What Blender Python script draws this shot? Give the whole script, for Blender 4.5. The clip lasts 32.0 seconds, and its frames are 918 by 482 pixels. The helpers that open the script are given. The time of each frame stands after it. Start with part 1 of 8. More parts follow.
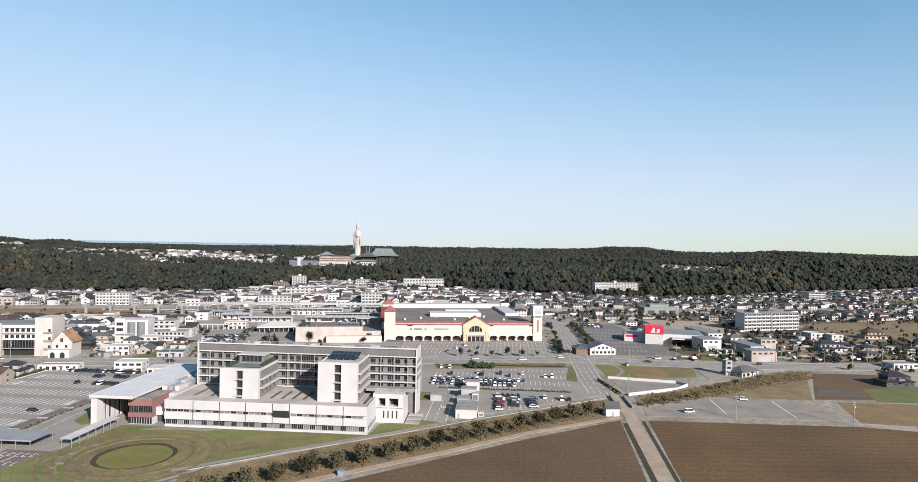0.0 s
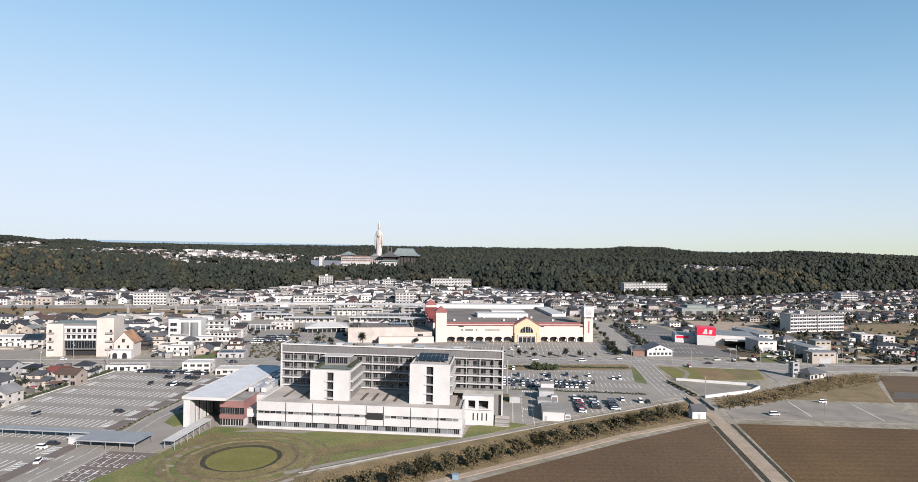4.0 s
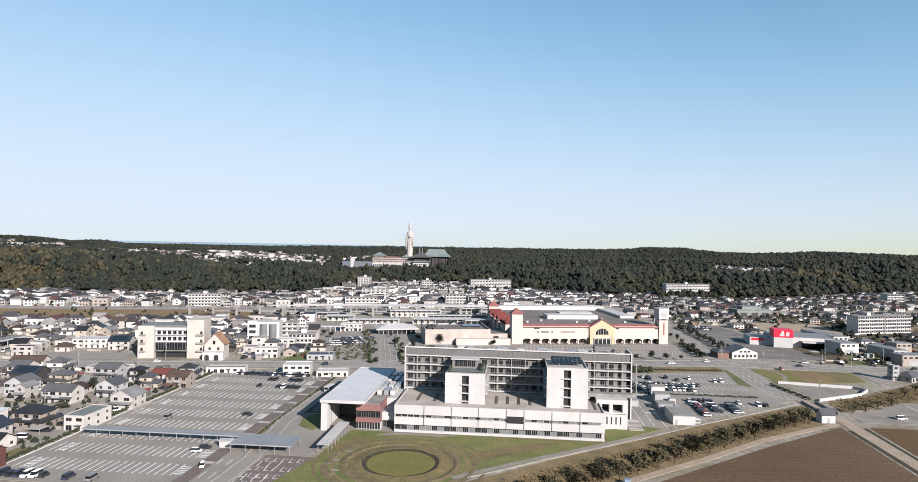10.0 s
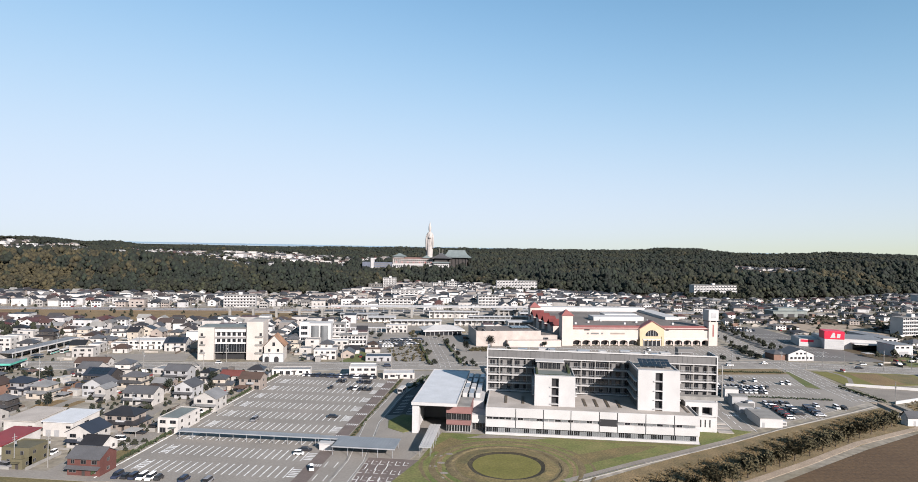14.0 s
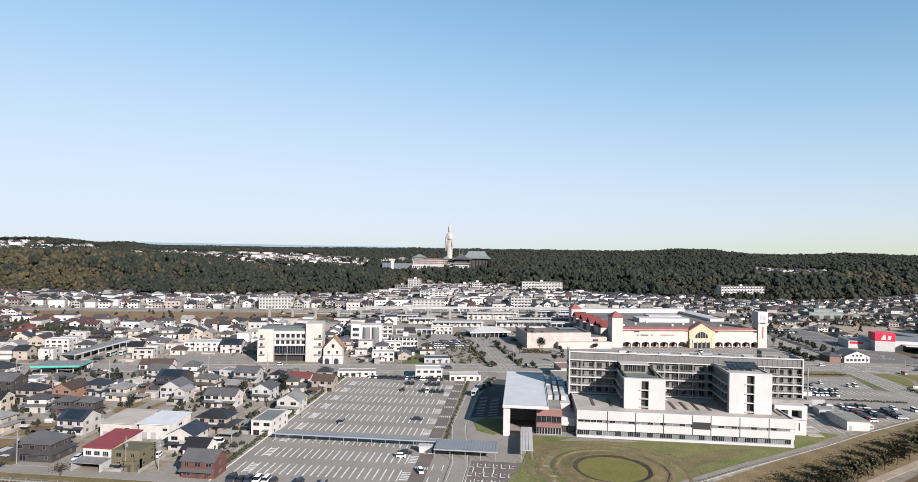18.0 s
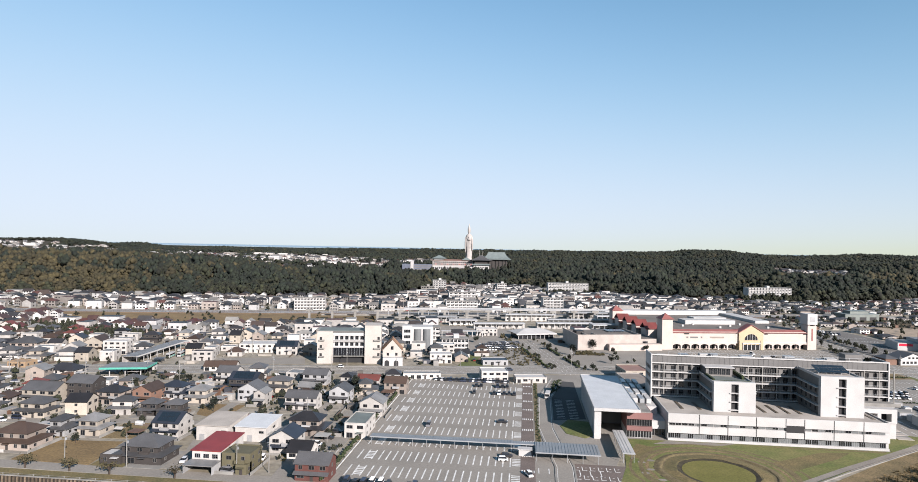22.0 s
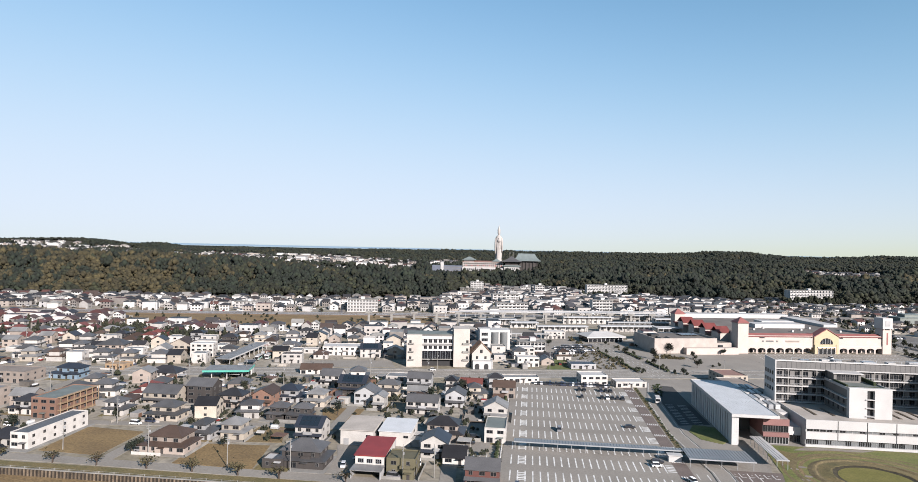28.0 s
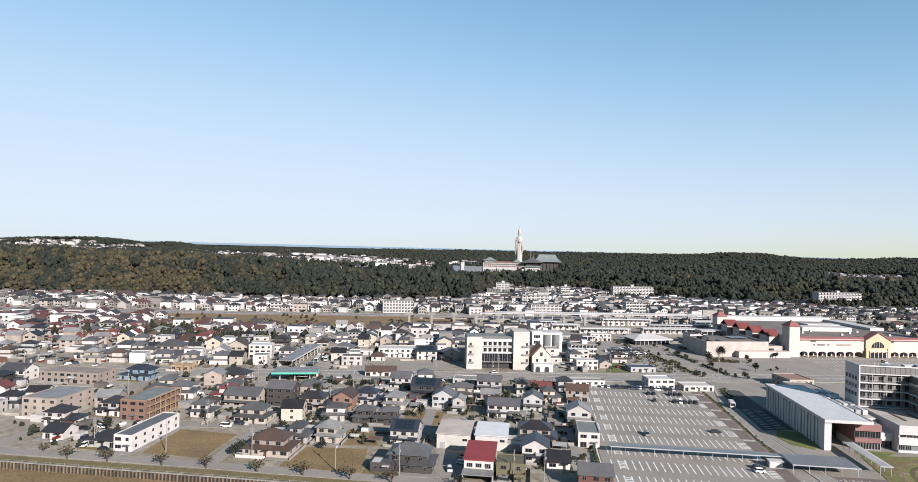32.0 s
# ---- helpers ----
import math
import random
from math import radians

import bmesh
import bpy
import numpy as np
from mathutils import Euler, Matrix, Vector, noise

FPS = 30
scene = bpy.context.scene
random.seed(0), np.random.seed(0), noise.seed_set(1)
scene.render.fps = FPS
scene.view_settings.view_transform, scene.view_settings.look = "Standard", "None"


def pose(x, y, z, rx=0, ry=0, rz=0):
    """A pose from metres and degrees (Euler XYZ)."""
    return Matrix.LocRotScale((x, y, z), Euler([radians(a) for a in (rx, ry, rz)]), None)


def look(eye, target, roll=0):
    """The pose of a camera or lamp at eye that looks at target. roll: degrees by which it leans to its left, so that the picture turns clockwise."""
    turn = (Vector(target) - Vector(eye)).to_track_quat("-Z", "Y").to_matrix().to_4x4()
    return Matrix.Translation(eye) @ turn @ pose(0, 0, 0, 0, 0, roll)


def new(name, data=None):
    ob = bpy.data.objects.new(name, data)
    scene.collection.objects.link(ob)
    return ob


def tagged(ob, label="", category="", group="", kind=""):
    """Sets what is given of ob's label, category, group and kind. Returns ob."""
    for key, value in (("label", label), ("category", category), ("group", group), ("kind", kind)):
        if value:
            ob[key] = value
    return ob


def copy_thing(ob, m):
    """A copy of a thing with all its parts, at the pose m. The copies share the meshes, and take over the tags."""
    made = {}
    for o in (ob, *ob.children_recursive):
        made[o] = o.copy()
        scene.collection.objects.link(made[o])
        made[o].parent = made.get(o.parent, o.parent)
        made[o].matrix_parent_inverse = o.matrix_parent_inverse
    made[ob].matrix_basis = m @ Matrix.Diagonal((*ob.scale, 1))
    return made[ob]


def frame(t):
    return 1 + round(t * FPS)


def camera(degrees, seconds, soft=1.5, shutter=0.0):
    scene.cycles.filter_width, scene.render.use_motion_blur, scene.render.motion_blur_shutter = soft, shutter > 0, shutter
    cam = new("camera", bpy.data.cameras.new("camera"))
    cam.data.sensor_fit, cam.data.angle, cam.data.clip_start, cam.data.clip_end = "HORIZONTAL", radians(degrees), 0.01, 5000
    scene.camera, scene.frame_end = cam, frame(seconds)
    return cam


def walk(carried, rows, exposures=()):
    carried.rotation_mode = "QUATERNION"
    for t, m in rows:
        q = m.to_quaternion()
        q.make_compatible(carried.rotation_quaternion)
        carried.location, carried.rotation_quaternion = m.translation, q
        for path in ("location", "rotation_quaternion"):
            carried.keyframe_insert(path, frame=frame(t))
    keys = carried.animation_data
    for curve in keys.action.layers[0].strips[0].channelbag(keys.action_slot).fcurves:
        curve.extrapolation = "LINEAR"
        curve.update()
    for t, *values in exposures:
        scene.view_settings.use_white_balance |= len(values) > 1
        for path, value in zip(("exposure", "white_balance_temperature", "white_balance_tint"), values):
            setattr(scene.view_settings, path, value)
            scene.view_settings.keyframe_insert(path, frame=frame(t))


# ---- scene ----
cam = camera(73.5, 32.0, 0.85)
# seconds, place, pitch, yaw, roll
ROWS = (
    (0, 138.02, 9.13, 74.81, 0.084, 4.369, 1.039),
    (2, 120.56, 8.58, 74.83, 0.058, 4.596, 1.055),
    (4, 103.18, 7.85, 74.84, 0.046, 4.806, 1.062),
    (6, 85.87, 6.94, 74.84, 0.044, 5.001, 1.060),
    (8, 68.63, 5.86, 74.84, 0.051, 5.182, 1.053),
    (10, 51.43, 4.62, 74.85, 0.065, 5.350, 1.042),
    (12, 34.27, 3.22, 74.87, 0.085, 5.510, 1.030),
    (14, 17.13, 1.68, 74.92, 0.108, 5.661, 1.020),
    (16, 0.00, 0.00, 75.00, 0.133, 5.806, 1.013),
    (18, -17.13, -1.81, 75.13, 0.158, 5.947, 1.011),
    (20, -34.27, -3.74, 75.30, 0.182, 6.086, 1.018),
    (22, -51.43, -5.78, 75.53, 0.202, 6.225, 1.034),
    (24, -68.63, -7.92, 75.82, 0.217, 6.366, 1.064),
    (26, -85.89, -10.16, 76.18, 0.224, 6.511, 1.108),
    (28, -103.20, -12.49, 76.63, 0.223, 6.661, 1.169),
    (30, -120.59, -14.90, 77.16, 0.211, 6.819, 1.249),
    (32, -138.06, -17.37, 77.79, 0.186, 6.986, 1.351),
)
walk(cam, [(t, pose(x, y, z, 90 + pitch, 0, yaw) @ pose(0, 0, 0, 0, 0, roll)) for t, x, y, z, pitch, yaw, roll in ROWS],
     exposures=((0, 1.2, 6600, 15),))

# ---- world and sun ----
SUN_WAY = Vector((0.572, -0.711, 0.412))
world = bpy.data.worlds.new("world")
scene.world = world
world.use_nodes = True
wn = world.node_tree.nodes
sky = wn.new("ShaderNodeTexSky")
sky.sky_type, sky.sun_disc = "NISHITA", False
sky.sun_elevation, sky.sun_rotation = radians(24.5), radians(141)
sky.altitude, sky.air_density, sky.dust_density, sky.ozone_density = 50, 1.0, 0.15, 2.0
# thin autumn haze: the clear sky, steeper towards the zenith, levels off in a pale tone near the horizon
def vmath(op, first, second):
    nd = wn.new("ShaderNodeVectorMath")
    nd.operation = op
    for sock, val in zip(nd.inputs, (first, second)):
        if isinstance(val, tuple):
            sock.default_value = val
        else:
            world.node_tree.links.new(val, sock)
    return nd.outputs[0]


tilt = vmath("ADD", vmath("MULTIPLY", sky.outputs[0], (0.0, 0.0, 0.21)), (1.0, 1.0, 0.18))
steep = vmath("MULTIPLY", vmath("MULTIPLY", vmath("MULTIPLY", sky.outputs[0], sky.outputs[0]), tilt), (1.76, 1.83, 1.6))
level = vmath("DIVIDE", steep, vmath("ADD", vmath("DIVIDE", steep, (9.0, 10.7, 12.3)), (1.0, 1.0, 1.0)))
world.node_tree.links.new(level, wn["Background"].inputs[0])
wn["Background"].inputs[1].default_value = 0.0365
sun_lamp = bpy.data.lights.new("sun", "SUN")
sun_lamp.energy, sun_lamp.angle, sun_lamp.color = 5.0, radians(0.5), (1.0, 0.947, 0.893)
sun = new("sun", sun_lamp)
sun.matrix_world = look(SUN_WAY * 800, (0, 0, 0))

# ---- materials ----
RNG = random.Random(7)


def mat(name, color, rough=0.8, metal=0.0, big=0.15, fine=0.12, scale=0.2, grain=4.0, bump=0.0, tint=None, island=None, rand=0.0, spec=0.4, furrow=None):
    """A procedural surface: base colour, stains at one scale, grain at another. tint: the stains' colour. island: spread of colour per piece."""
    m = bpy.data.materials.new(name)
    m.use_nodes = True
    n, ln = m.node_tree.nodes, m.node_tree.links
    b = n["Principled BSDF"]
    b.inputs["Roughness"].default_value, b.inputs["Metallic"].default_value = rough, metal
    b.inputs["Specular IOR Level"].default_value = spec
    geo = n.new("ShaderNodeNewGeometry")
    stain, speck = n.new("ShaderNodeTexNoise"), n.new("ShaderNodeTexNoise")
    stain.inputs["Scale"].default_value, stain.inputs["Detail"].default_value = scale, 5
    speck.inputs["Scale"].default_value, speck.inputs["Detail"].default_value = grain, 3
    ln.new(geo.outputs["Position"], stain.inputs["Vector"])
    ln.new(geo.outputs["Position"], speck.inputs["Vector"])

    def spread(sock, lo, hi):
        r = n.new("ShaderNodeMapRange")
        r.inputs["From Min"].default_value, r.inputs["From Max"].default_value = 0.3, 0.7
        r.inputs["To Min"].default_value, r.inputs["To Max"].default_value = lo, hi
        ln.new(sock, r.inputs["Value"])
        return r.outputs[0]

    mix = n.new("ShaderNodeMix")
    mix.data_type = "RGBA"
    c2 = tint if tint else tuple(c * (1 - big * 1.6) for c in color)
    mix.inputs["A"].default_value, mix.inputs["B"].default_value = (*color, 1), (*c2, 1)
    ln.new(spread(stain.outputs["Fac"], 0, 1), mix.inputs["Factor"])
    out = mix.outputs["Result"]
    hsv = n.new("ShaderNodeHueSaturation")
    ln.new(out, hsv.inputs["Color"])
    val = spread(speck.outputs["Fac"], 1 - fine, 1 + fine)
    if rand or island:
        src = n.new("ShaderNodeObjectInfo").outputs["Random"] if rand else geo.outputs["Random Per Island"]
        r = n.new("ShaderNodeMapRange")
        k = rand or island
        r.inputs["To Min"].default_value, r.inputs["To Max"].default_value = 1 - k, 1 + k
        ln.new(src, r.inputs["Value"])
        mul = n.new("ShaderNodeMath")
        mul.operation = "MULTIPLY"
        ln.new(val, mul.inputs[0]), ln.new(r.outputs[0], mul.inputs[1])
        val = mul.outputs[0]
    if furrow:
        turn, width, depth = furrow
        rot = n.new("ShaderNodeMapping")
        rot.inputs["Rotation"].default_value = (0, 0, radians(turn))
        wave = n.new("ShaderNodeTexWave")
        wave.inputs["Scale"].default_value, wave.inputs["Distortion"].default_value, wave.inputs["Detail"].default_value, wave.inputs["Detail Scale"].default_value = 0.314 / width, 2.5, 3, 0.4
        ln.new(geo.outputs["Position"], rot.inputs["Vector"])
        ln.new(rot.outputs[0], wave.inputs["Vector"])
        mul2 = n.new("ShaderNodeMath")
        mul2.operation = "MULTIPLY"
        r2 = n.new("ShaderNodeMapRange")
        r2.inputs["To Min"].default_value, r2.inputs["To Max"].default_value = 1 - depth, 1 + depth
        ln.new(wave.outputs["Fac"], r2.inputs["Value"])
        ln.new(val, mul2.inputs[0]), ln.new(r2.outputs[0], mul2.inputs[1])
        val = mul2.outputs[0]
    ln.new(val, hsv.inputs["Value"])
    ln.new(hsv.outputs["Color"], b.inputs["Base Color"])
    if bump:
        bp = n.new("ShaderNodeBump")
        bp.inputs["Strength"].default_value, bp.inputs["Distance"].default_value = 0.6, bump
        ln.new(speck.outputs["Fac"], bp.inputs["Height"])
        ln.new(bp.outputs[0], b.inputs["Normal"])
    return m


def ramp_mat(name, stops, rough=0.8, scale=0.3):
    """Pieces of one mesh that each take one of the given colours."""
    m = mat(name, (0.5, 0.5, 0.5), rough, scale=scale)
    n, ln = m.node_tree.nodes, m.node_tree.links
    geo = n.new("ShaderNodeNewGeometry")
    r = n.new("ShaderNodeValToRGB")
    r.color_ramp.interpolation = "CONSTANT"
    for i, c in enumerate(stops):
        e = r.color_ramp.elements[i] if i < 2 else r.color_ramp.elements.new(i / len(stops))
        e.position, e.color = i / len(stops), (*c, 1)
    ln.new(geo.outputs["Random Per Island"], r.inputs["Fac"])
    mx = [x for x in n if x.type == "MIX"][0]
    ln.new(r.outputs[0], mx.inputs["A"])
    mul = n.new("ShaderNodeMix")
    mul.data_type, mul.blend_type = "RGBA", "MULTIPLY"
    mul.inputs["Factor"].default_value = 1
    mul.inputs["B"].default_value = (0.75, 0.74, 0.72, 1)
    ln.new(r.outputs[0], mul.inputs["A"])
    ln.new(mul.outputs["Result"], mx.inputs["B"])
    return m


M = dict(
    white=mat("white_render", (0.352, 0.348, 0.342), 0.7, scale=0.15, big=0.1),
    hwhite=mat("house_white_render", (0.36, 0.345, 0.325), 0.75, scale=0.3, big=0.15, rand=0.2),
    cream=mat("cream_render", (0.31, 0.275, 0.23), 0.8, rand=0.2),
    grey=mat("grey_siding", (0.255, 0.257, 0.26), 0.7, rand=0.2),
    tan=mat("tan_render", (0.225, 0.19, 0.165), 0.8, rand=0.2),
    brick=mat("brown_brick_tile", (0.1576, 0.09056, 0.06574), 0.8, fine=0.25, grain=6, rand=0.2),
    rust=mat("rust_siding", (0.086, 0.03268, 0.02666), 0.7),
    dark=mat("dark_timber", (0.03689, 0.0322, 0.03019), 0.7),
    olive=mat("olive_siding", (0.09391, 0.08385, 0.05031), 0.7),
    blue=mat("pale_blue_siding", (0.129, 0.1849, 0.2365), 0.7),
    teal=mat("teal_sheet", (0.06708, 0.3019, 0.2415), 0.5),
    orange=mat("orange_panel", (0.27, 0.19, 0.12), 0.6),
    tileorange=mat("orange_clay_tile", (0.26, 0.145, 0.085), 0.7, big=0.25, grain=3),
    hotelblue=mat("grey_blue_panel", (0.1, 0.115, 0.15), 0.6),
    siderred=mat("dark_red_tile", (0.13, 0.03, 0.027), 0.7, big=0.25, grain=3),
    frame=mat("grey_window_frame", (0.13, 0.125, 0.12), 0.5, rand=0.3),
    red_roof_=mat("bright_red_sheet_roof", (0.19, 0.028, 0.026), 0.5, big=0.15),
    lightwell=mat("brown_tinted_roof_light", (0.1, 0.082, 0.062), 0.35, big=0.2),
    rose=mat("rose_roof", (0.2214, 0.1275, 0.1006), 0.6),
    red=mat("red_sheet", (0.2214, 0.03019, 0.02348), 0.5),
    black_roof=mat("black_glazed_tile", (0.024, 0.0235, 0.026), 0.35, grain=3, bump=0.05, rand=0.3, spec=0.28),
    slate_roof=mat("slate_roof_tile", (0.066, 0.066, 0.069), 0.45, grain=3, bump=0.05, rand=0.3, spec=0.28),
    grey_roof=mat("grey_sheet_roof", (0.1677, 0.1677, 0.1677), 0.5, big=0.2),
    blue_roof=mat("blue_sheet_roof", (0.024, 0.029, 0.04), 0.4, spec=0.3),
    brown_roof=mat("brown_roof_tile", (0.05702, 0.03891, 0.03086), 0.5, grain=3, bump=0.05, rand=0.3, spec=0.28),
    red_roof=mat("red_roof_tile", (0.1075, 0.03698, 0.03182), 0.5, grain=3, bump=0.05, rand=0.3, spec=0.28),
    concrete=mat("concrete", (0.2079, 0.2012, 0.1878), 0.85, big=0.25),
    steel=mat("painted_steel", (0.3801, 0.3947, 0.4094), 0.4, 0.5),
    # tone lowered to deepen the entrance hall's shadow on its yard
    asphalt=mat("asphalt", (0.048, 0.047, 0.046), 0.9, big=0.22, scale=0.06, grain=1.2, fine=0.16),
    asphalt_old=mat("worn_asphalt", (0.198, 0.182, 0.161), 0.9, big=0.13, scale=0.07, grain=1.4, fine=0.13),
    asphalt_mid=mat("grey_asphalt", (0.12, 0.113, 0.105), 0.9, big=0.18, scale=0.06, grain=1.3, fine=0.15),
    paint=mat("road_paint", (0.6094, 0.6094, 0.5925), 0.7, big=0.3, scale=0.5),
    glass=mat("dark_window_glass", (0.0096, 0.0112, 0.0136), 0.08, spec=0.6, big=0.05),
    soil=mat("ploughed_soil", (0.059, 0.034, 0.0155), 0.95, tint=(0.082, 0.05, 0.0235), scale=0.03, grain=0.8, fine=0.25, bump=0.2, furrow=(84, 3.4, 0.06)),
    soil2=mat("dark_reddish_soil", (0.051, 0.0258, 0.0075), 0.95, tint=(0.084, 0.047, 0.0145), scale=0.025, grain=0.8, fine=0.25, bump=0.2, furrow=(84, 4.2, 0.09)),
    nearfield=mat("brown_paddy_stubble", (0.105, 0.07, 0.032), 0.95, tint=(0.155, 0.105, 0.05), scale=0.05, grain=1.5, fine=0.35, bump=0.2),
    dry=mat("dry_grass", (0.165, 0.118, 0.06), 0.95, tint=(0.09, 0.07, 0.032), scale=0.12, grain=1.5, fine=0.35, bump=0.3),
    stubble=mat("stubble_field", (0.158, 0.107, 0.047), 0.95, tint=(0.105, 0.07, 0.032), scale=0.08, grain=1.2, fine=0.3, bump=0.15, furrow=(80, 1.0, 0.2)),
    lawn=mat("lawn", (0.066, 0.087, 0.019), 0.95, tint=(0.128, 0.117, 0.042), scale=0.1, grain=1.2, fine=0.28, bump=0.1),
    gravel=mat("pale_gravel", (0.1945, 0.1744, 0.1509), 0.95, big=0.2, scale=0.1, grain=2.5, fine=0.2),
    dirt=mat("dirt_track", (0.2752, 0.2193, 0.1634), 0.95, big=0.2, scale=0.15, grain=2, fine=0.25),
    leaf=mat("broad_leaf", (0.0086, 0.0112, 0.0054), 0.9, tint=(0.0155, 0.0172, 0.0077), scale=0.03, grain=0.9, fine=0.4, island=0.62),
    pine=mat("pine_leaf", (0.0052, 0.0086, 0.0056), 0.9, tint=(0.01, 0.0145, 0.0078), scale=0.05, grain=1.2, fine=0.4, island=0.55),
    bamboo=mat("bamboo_leaf", (0.042, 0.034, 0.014), 0.9, tint=(0.022, 0.0195, 0.009), scale=0.03, grain=0.9, fine=0.35, island=0.35),
    autumn=mat("thin_autumn_leaf", (0.05, 0.04, 0.018), 0.9, tint=(0.034, 0.031, 0.0135), scale=0.3, grain=2, fine=0.35, island=0.4),
    shrub=mat("clipped_shrub", (0.02348, 0.03354, 0.01207), 0.95, grain=2.5, fine=0.4, bump=0.2, island=0.3),
    officecream=mat("pinkish_cream_render", (0.345, 0.318, 0.29), 0.75, big=0.12, scale=0.12),
    mall=mat("peach_render", (0.37, 0.318, 0.288), 0.75, big=0.08),
    mallred=mat("coral_red_roof", (0.2, 0.075, 0.068), 0.6),
    yellow=mat("yellow_render", (0.35, 0.275, 0.178), 0.7, big=0.08),
    deck=mat("grey_roof_membrane", (0.1375, 0.1207, 0.1087), 0.9, big=0.25, scale=0.05),
    screen=mat("grey_ribbed_screen", (0.1006, 0.09864, 0.09727), 0.6, big=0.1),
    backwall=mat("charcoal_wall_panel", (0.118, 0.114, 0.11), 0.7, big=0.1),
    hallroof=mat("pale_blue_metal_roof", (0.4094, 0.424, 0.4386), 0.6, 0.0, big=0.08),
    wayroof=mat("blue_grey_sheet", (0.2021, 0.215, 0.2253), 0.45, 0.2, big=0.1),
    annex=mat("maroon_tile", (0.165, 0.082, 0.076), 0.7, fine=0.18, grain=5),
    pv=mat("solar_cell", (0.0117, 0.018, 0.026), 0.15, spec=0.7, big=0.05),
    copper=mat("green_copper_roof", (0.125, 0.15, 0.15), 0.6, big=0.15),
    statue=mat("pale_statue_concrete", (0.305, 0.285, 0.27), 0.8, big=0.2, scale=0.1),
    rail=mat("rust_ballast", (0.1342, 0.09727, 0.07043), 0.95, big=0.2, grain=1.0),
    water=mat("wet_mud", (0.09, 0.068, 0.048), 0.55, big=0.2),
    disc=mat("olive_turf", (0.088, 0.085, 0.0165), 0.95, tint=(0.118, 0.106, 0.027), scale=0.12, grain=1.5, fine=0.2, bump=0.1),
    rough=mat("rough_brown_ground", (0.075, 0.051, 0.027), 0.95, tint=(0.042, 0.036, 0.016), scale=0.05, grain=0.8, fine=0.3),
    green=mat("winter_crop", (0.05382, 0.07535, 0.01722), 0.95, tint=(0.09329, 0.09329, 0.03229), scale=0.1, grain=1.5, fine=0.25, bump=0.1),
    brickpath=mat("red_brown_paving", (0.118, 0.094, 0.084), 0.9, big=0.15, grain=2, fine=0.2),
    signred=mat("red_sign", (0.5, 0.012, 0.04), 0.4),
    paleglass=mat("pale_frosted_glass", (0.125, 0.132, 0.135), 0.3, big=0.1),
    ringsoil=mat("worn_turf_soil", (0.0805, 0.06037, 0.03019), 0.95, tint=(0.1207, 0.09727, 0.04696), scale=0.4, grain=2, fine=0.3),
    darksoil=mat("dark_wet_soil", (0.018, 0.0145, 0.008), 0.9, tint=(0.036, 0.03, 0.0145), scale=0.5, grain=2, fine=0.3),
    pinkwall=mat("dusty_pink_render", (0.31, 0.275, 0.25), 0.8),
    bluegreen=mat("grey_green_sheet", (0.1275, 0.1442, 0.1342), 0.6),
    stake=mat("weathered_stake", (0.129, 0.0989, 0.0688), 0.9, big=0.3, scale=0.6, fine=0.3, rand=0.35),
    stain=mat("stained_channel_wall", (0.0301, 0.02322, 0.0172), 0.9, big=0.4, scale=0.6, fine=0.3),
    paleroof=mat("pale_roof_membrane", (0.33, 0.3, 0.27), 0.85, big=0.2, scale=0.12),
    meadow=mat("brown_green_meadow", (0.0731, 0.06708, 0.0258), 0.95, tint=(0.1333, 0.0989, 0.043), scale=0.12, grain=1.5, fine=0.3, bump=0.1),
    tyre=mat("tyre_rubber", (0.01342, 0.01342, 0.01342), 0.8),
    # near black: real gaps and vents, and shade painted into open recesses
    slit=mat("dark_gap_and_shade", (0.01342, 0.01342, 0.01476), 0.6),
    bark=mat("bark", (0.04696, 0.03488, 0.02683), 0.95, grain=6, fine=0.3, bump=0.05),
)
for k in ("bluegreen", "white", "cream", "tan", "olive", "teal", "orange", "rose", "grey", "blue", "red", "dark"):
    M.setdefault(k + "_roof", M[k])

# ---- mesh helpers ----
QUADS = ((0, 3, 2, 1), (4, 5, 6, 7), (0, 1, 5, 4), (1, 2, 6, 5), (2, 3, 7, 6), (3, 0, 4, 7))


def mesh_of(name, verts, faces, mats, index=None):
    me = bpy.data.meshes.new(name)
    me.from_pydata([tuple(v) for v in verts], [], faces)
    for m in mats:
        me.materials.append(m)
    if index:
        me.polygons.foreach_set("material_index", index)
    return me


def box_parts(boxes):
    vs, fs = [], []
    for x0, x1, y0, y1, z0, z1 in boxes:
        k = len(vs)
        vs += [(x0, y0, z0), (x1, y0, z0), (x1, y1, z0), (x0, y1, z0), (x0, y0, z1), (x1, y0, z1), (x1, y1, z1), (x0, y1, z1)]
        fs += [tuple(i + k for i in q) for q in QUADS]
    return vs, fs


def thing(name, m, label, category, group="", kind=""):
    ob = new(name)
    ob.empty_display_size = 0.5
    ob.matrix_world = m
    return tagged(ob, label, category, group, kind)


def put(name, me, parent=None, m=None, label=""):
    ob = new(name, me)
    ob.parent = parent
    if m is not None:
        ob.matrix_basis = m
    if label:
        tagged(ob, label)
    return ob


def solid(name, parent, material, *boxes, label=""):
    vs, fs = box_parts(boxes)
    return put(name, mesh_of(name, vs, fs, [material]), parent, None, label)


def shape(name, parent, material, vs, fs, label=""):
    return put(name, mesh_of(name, vs, fs, [material]), parent, None, label)


SHARED = {}


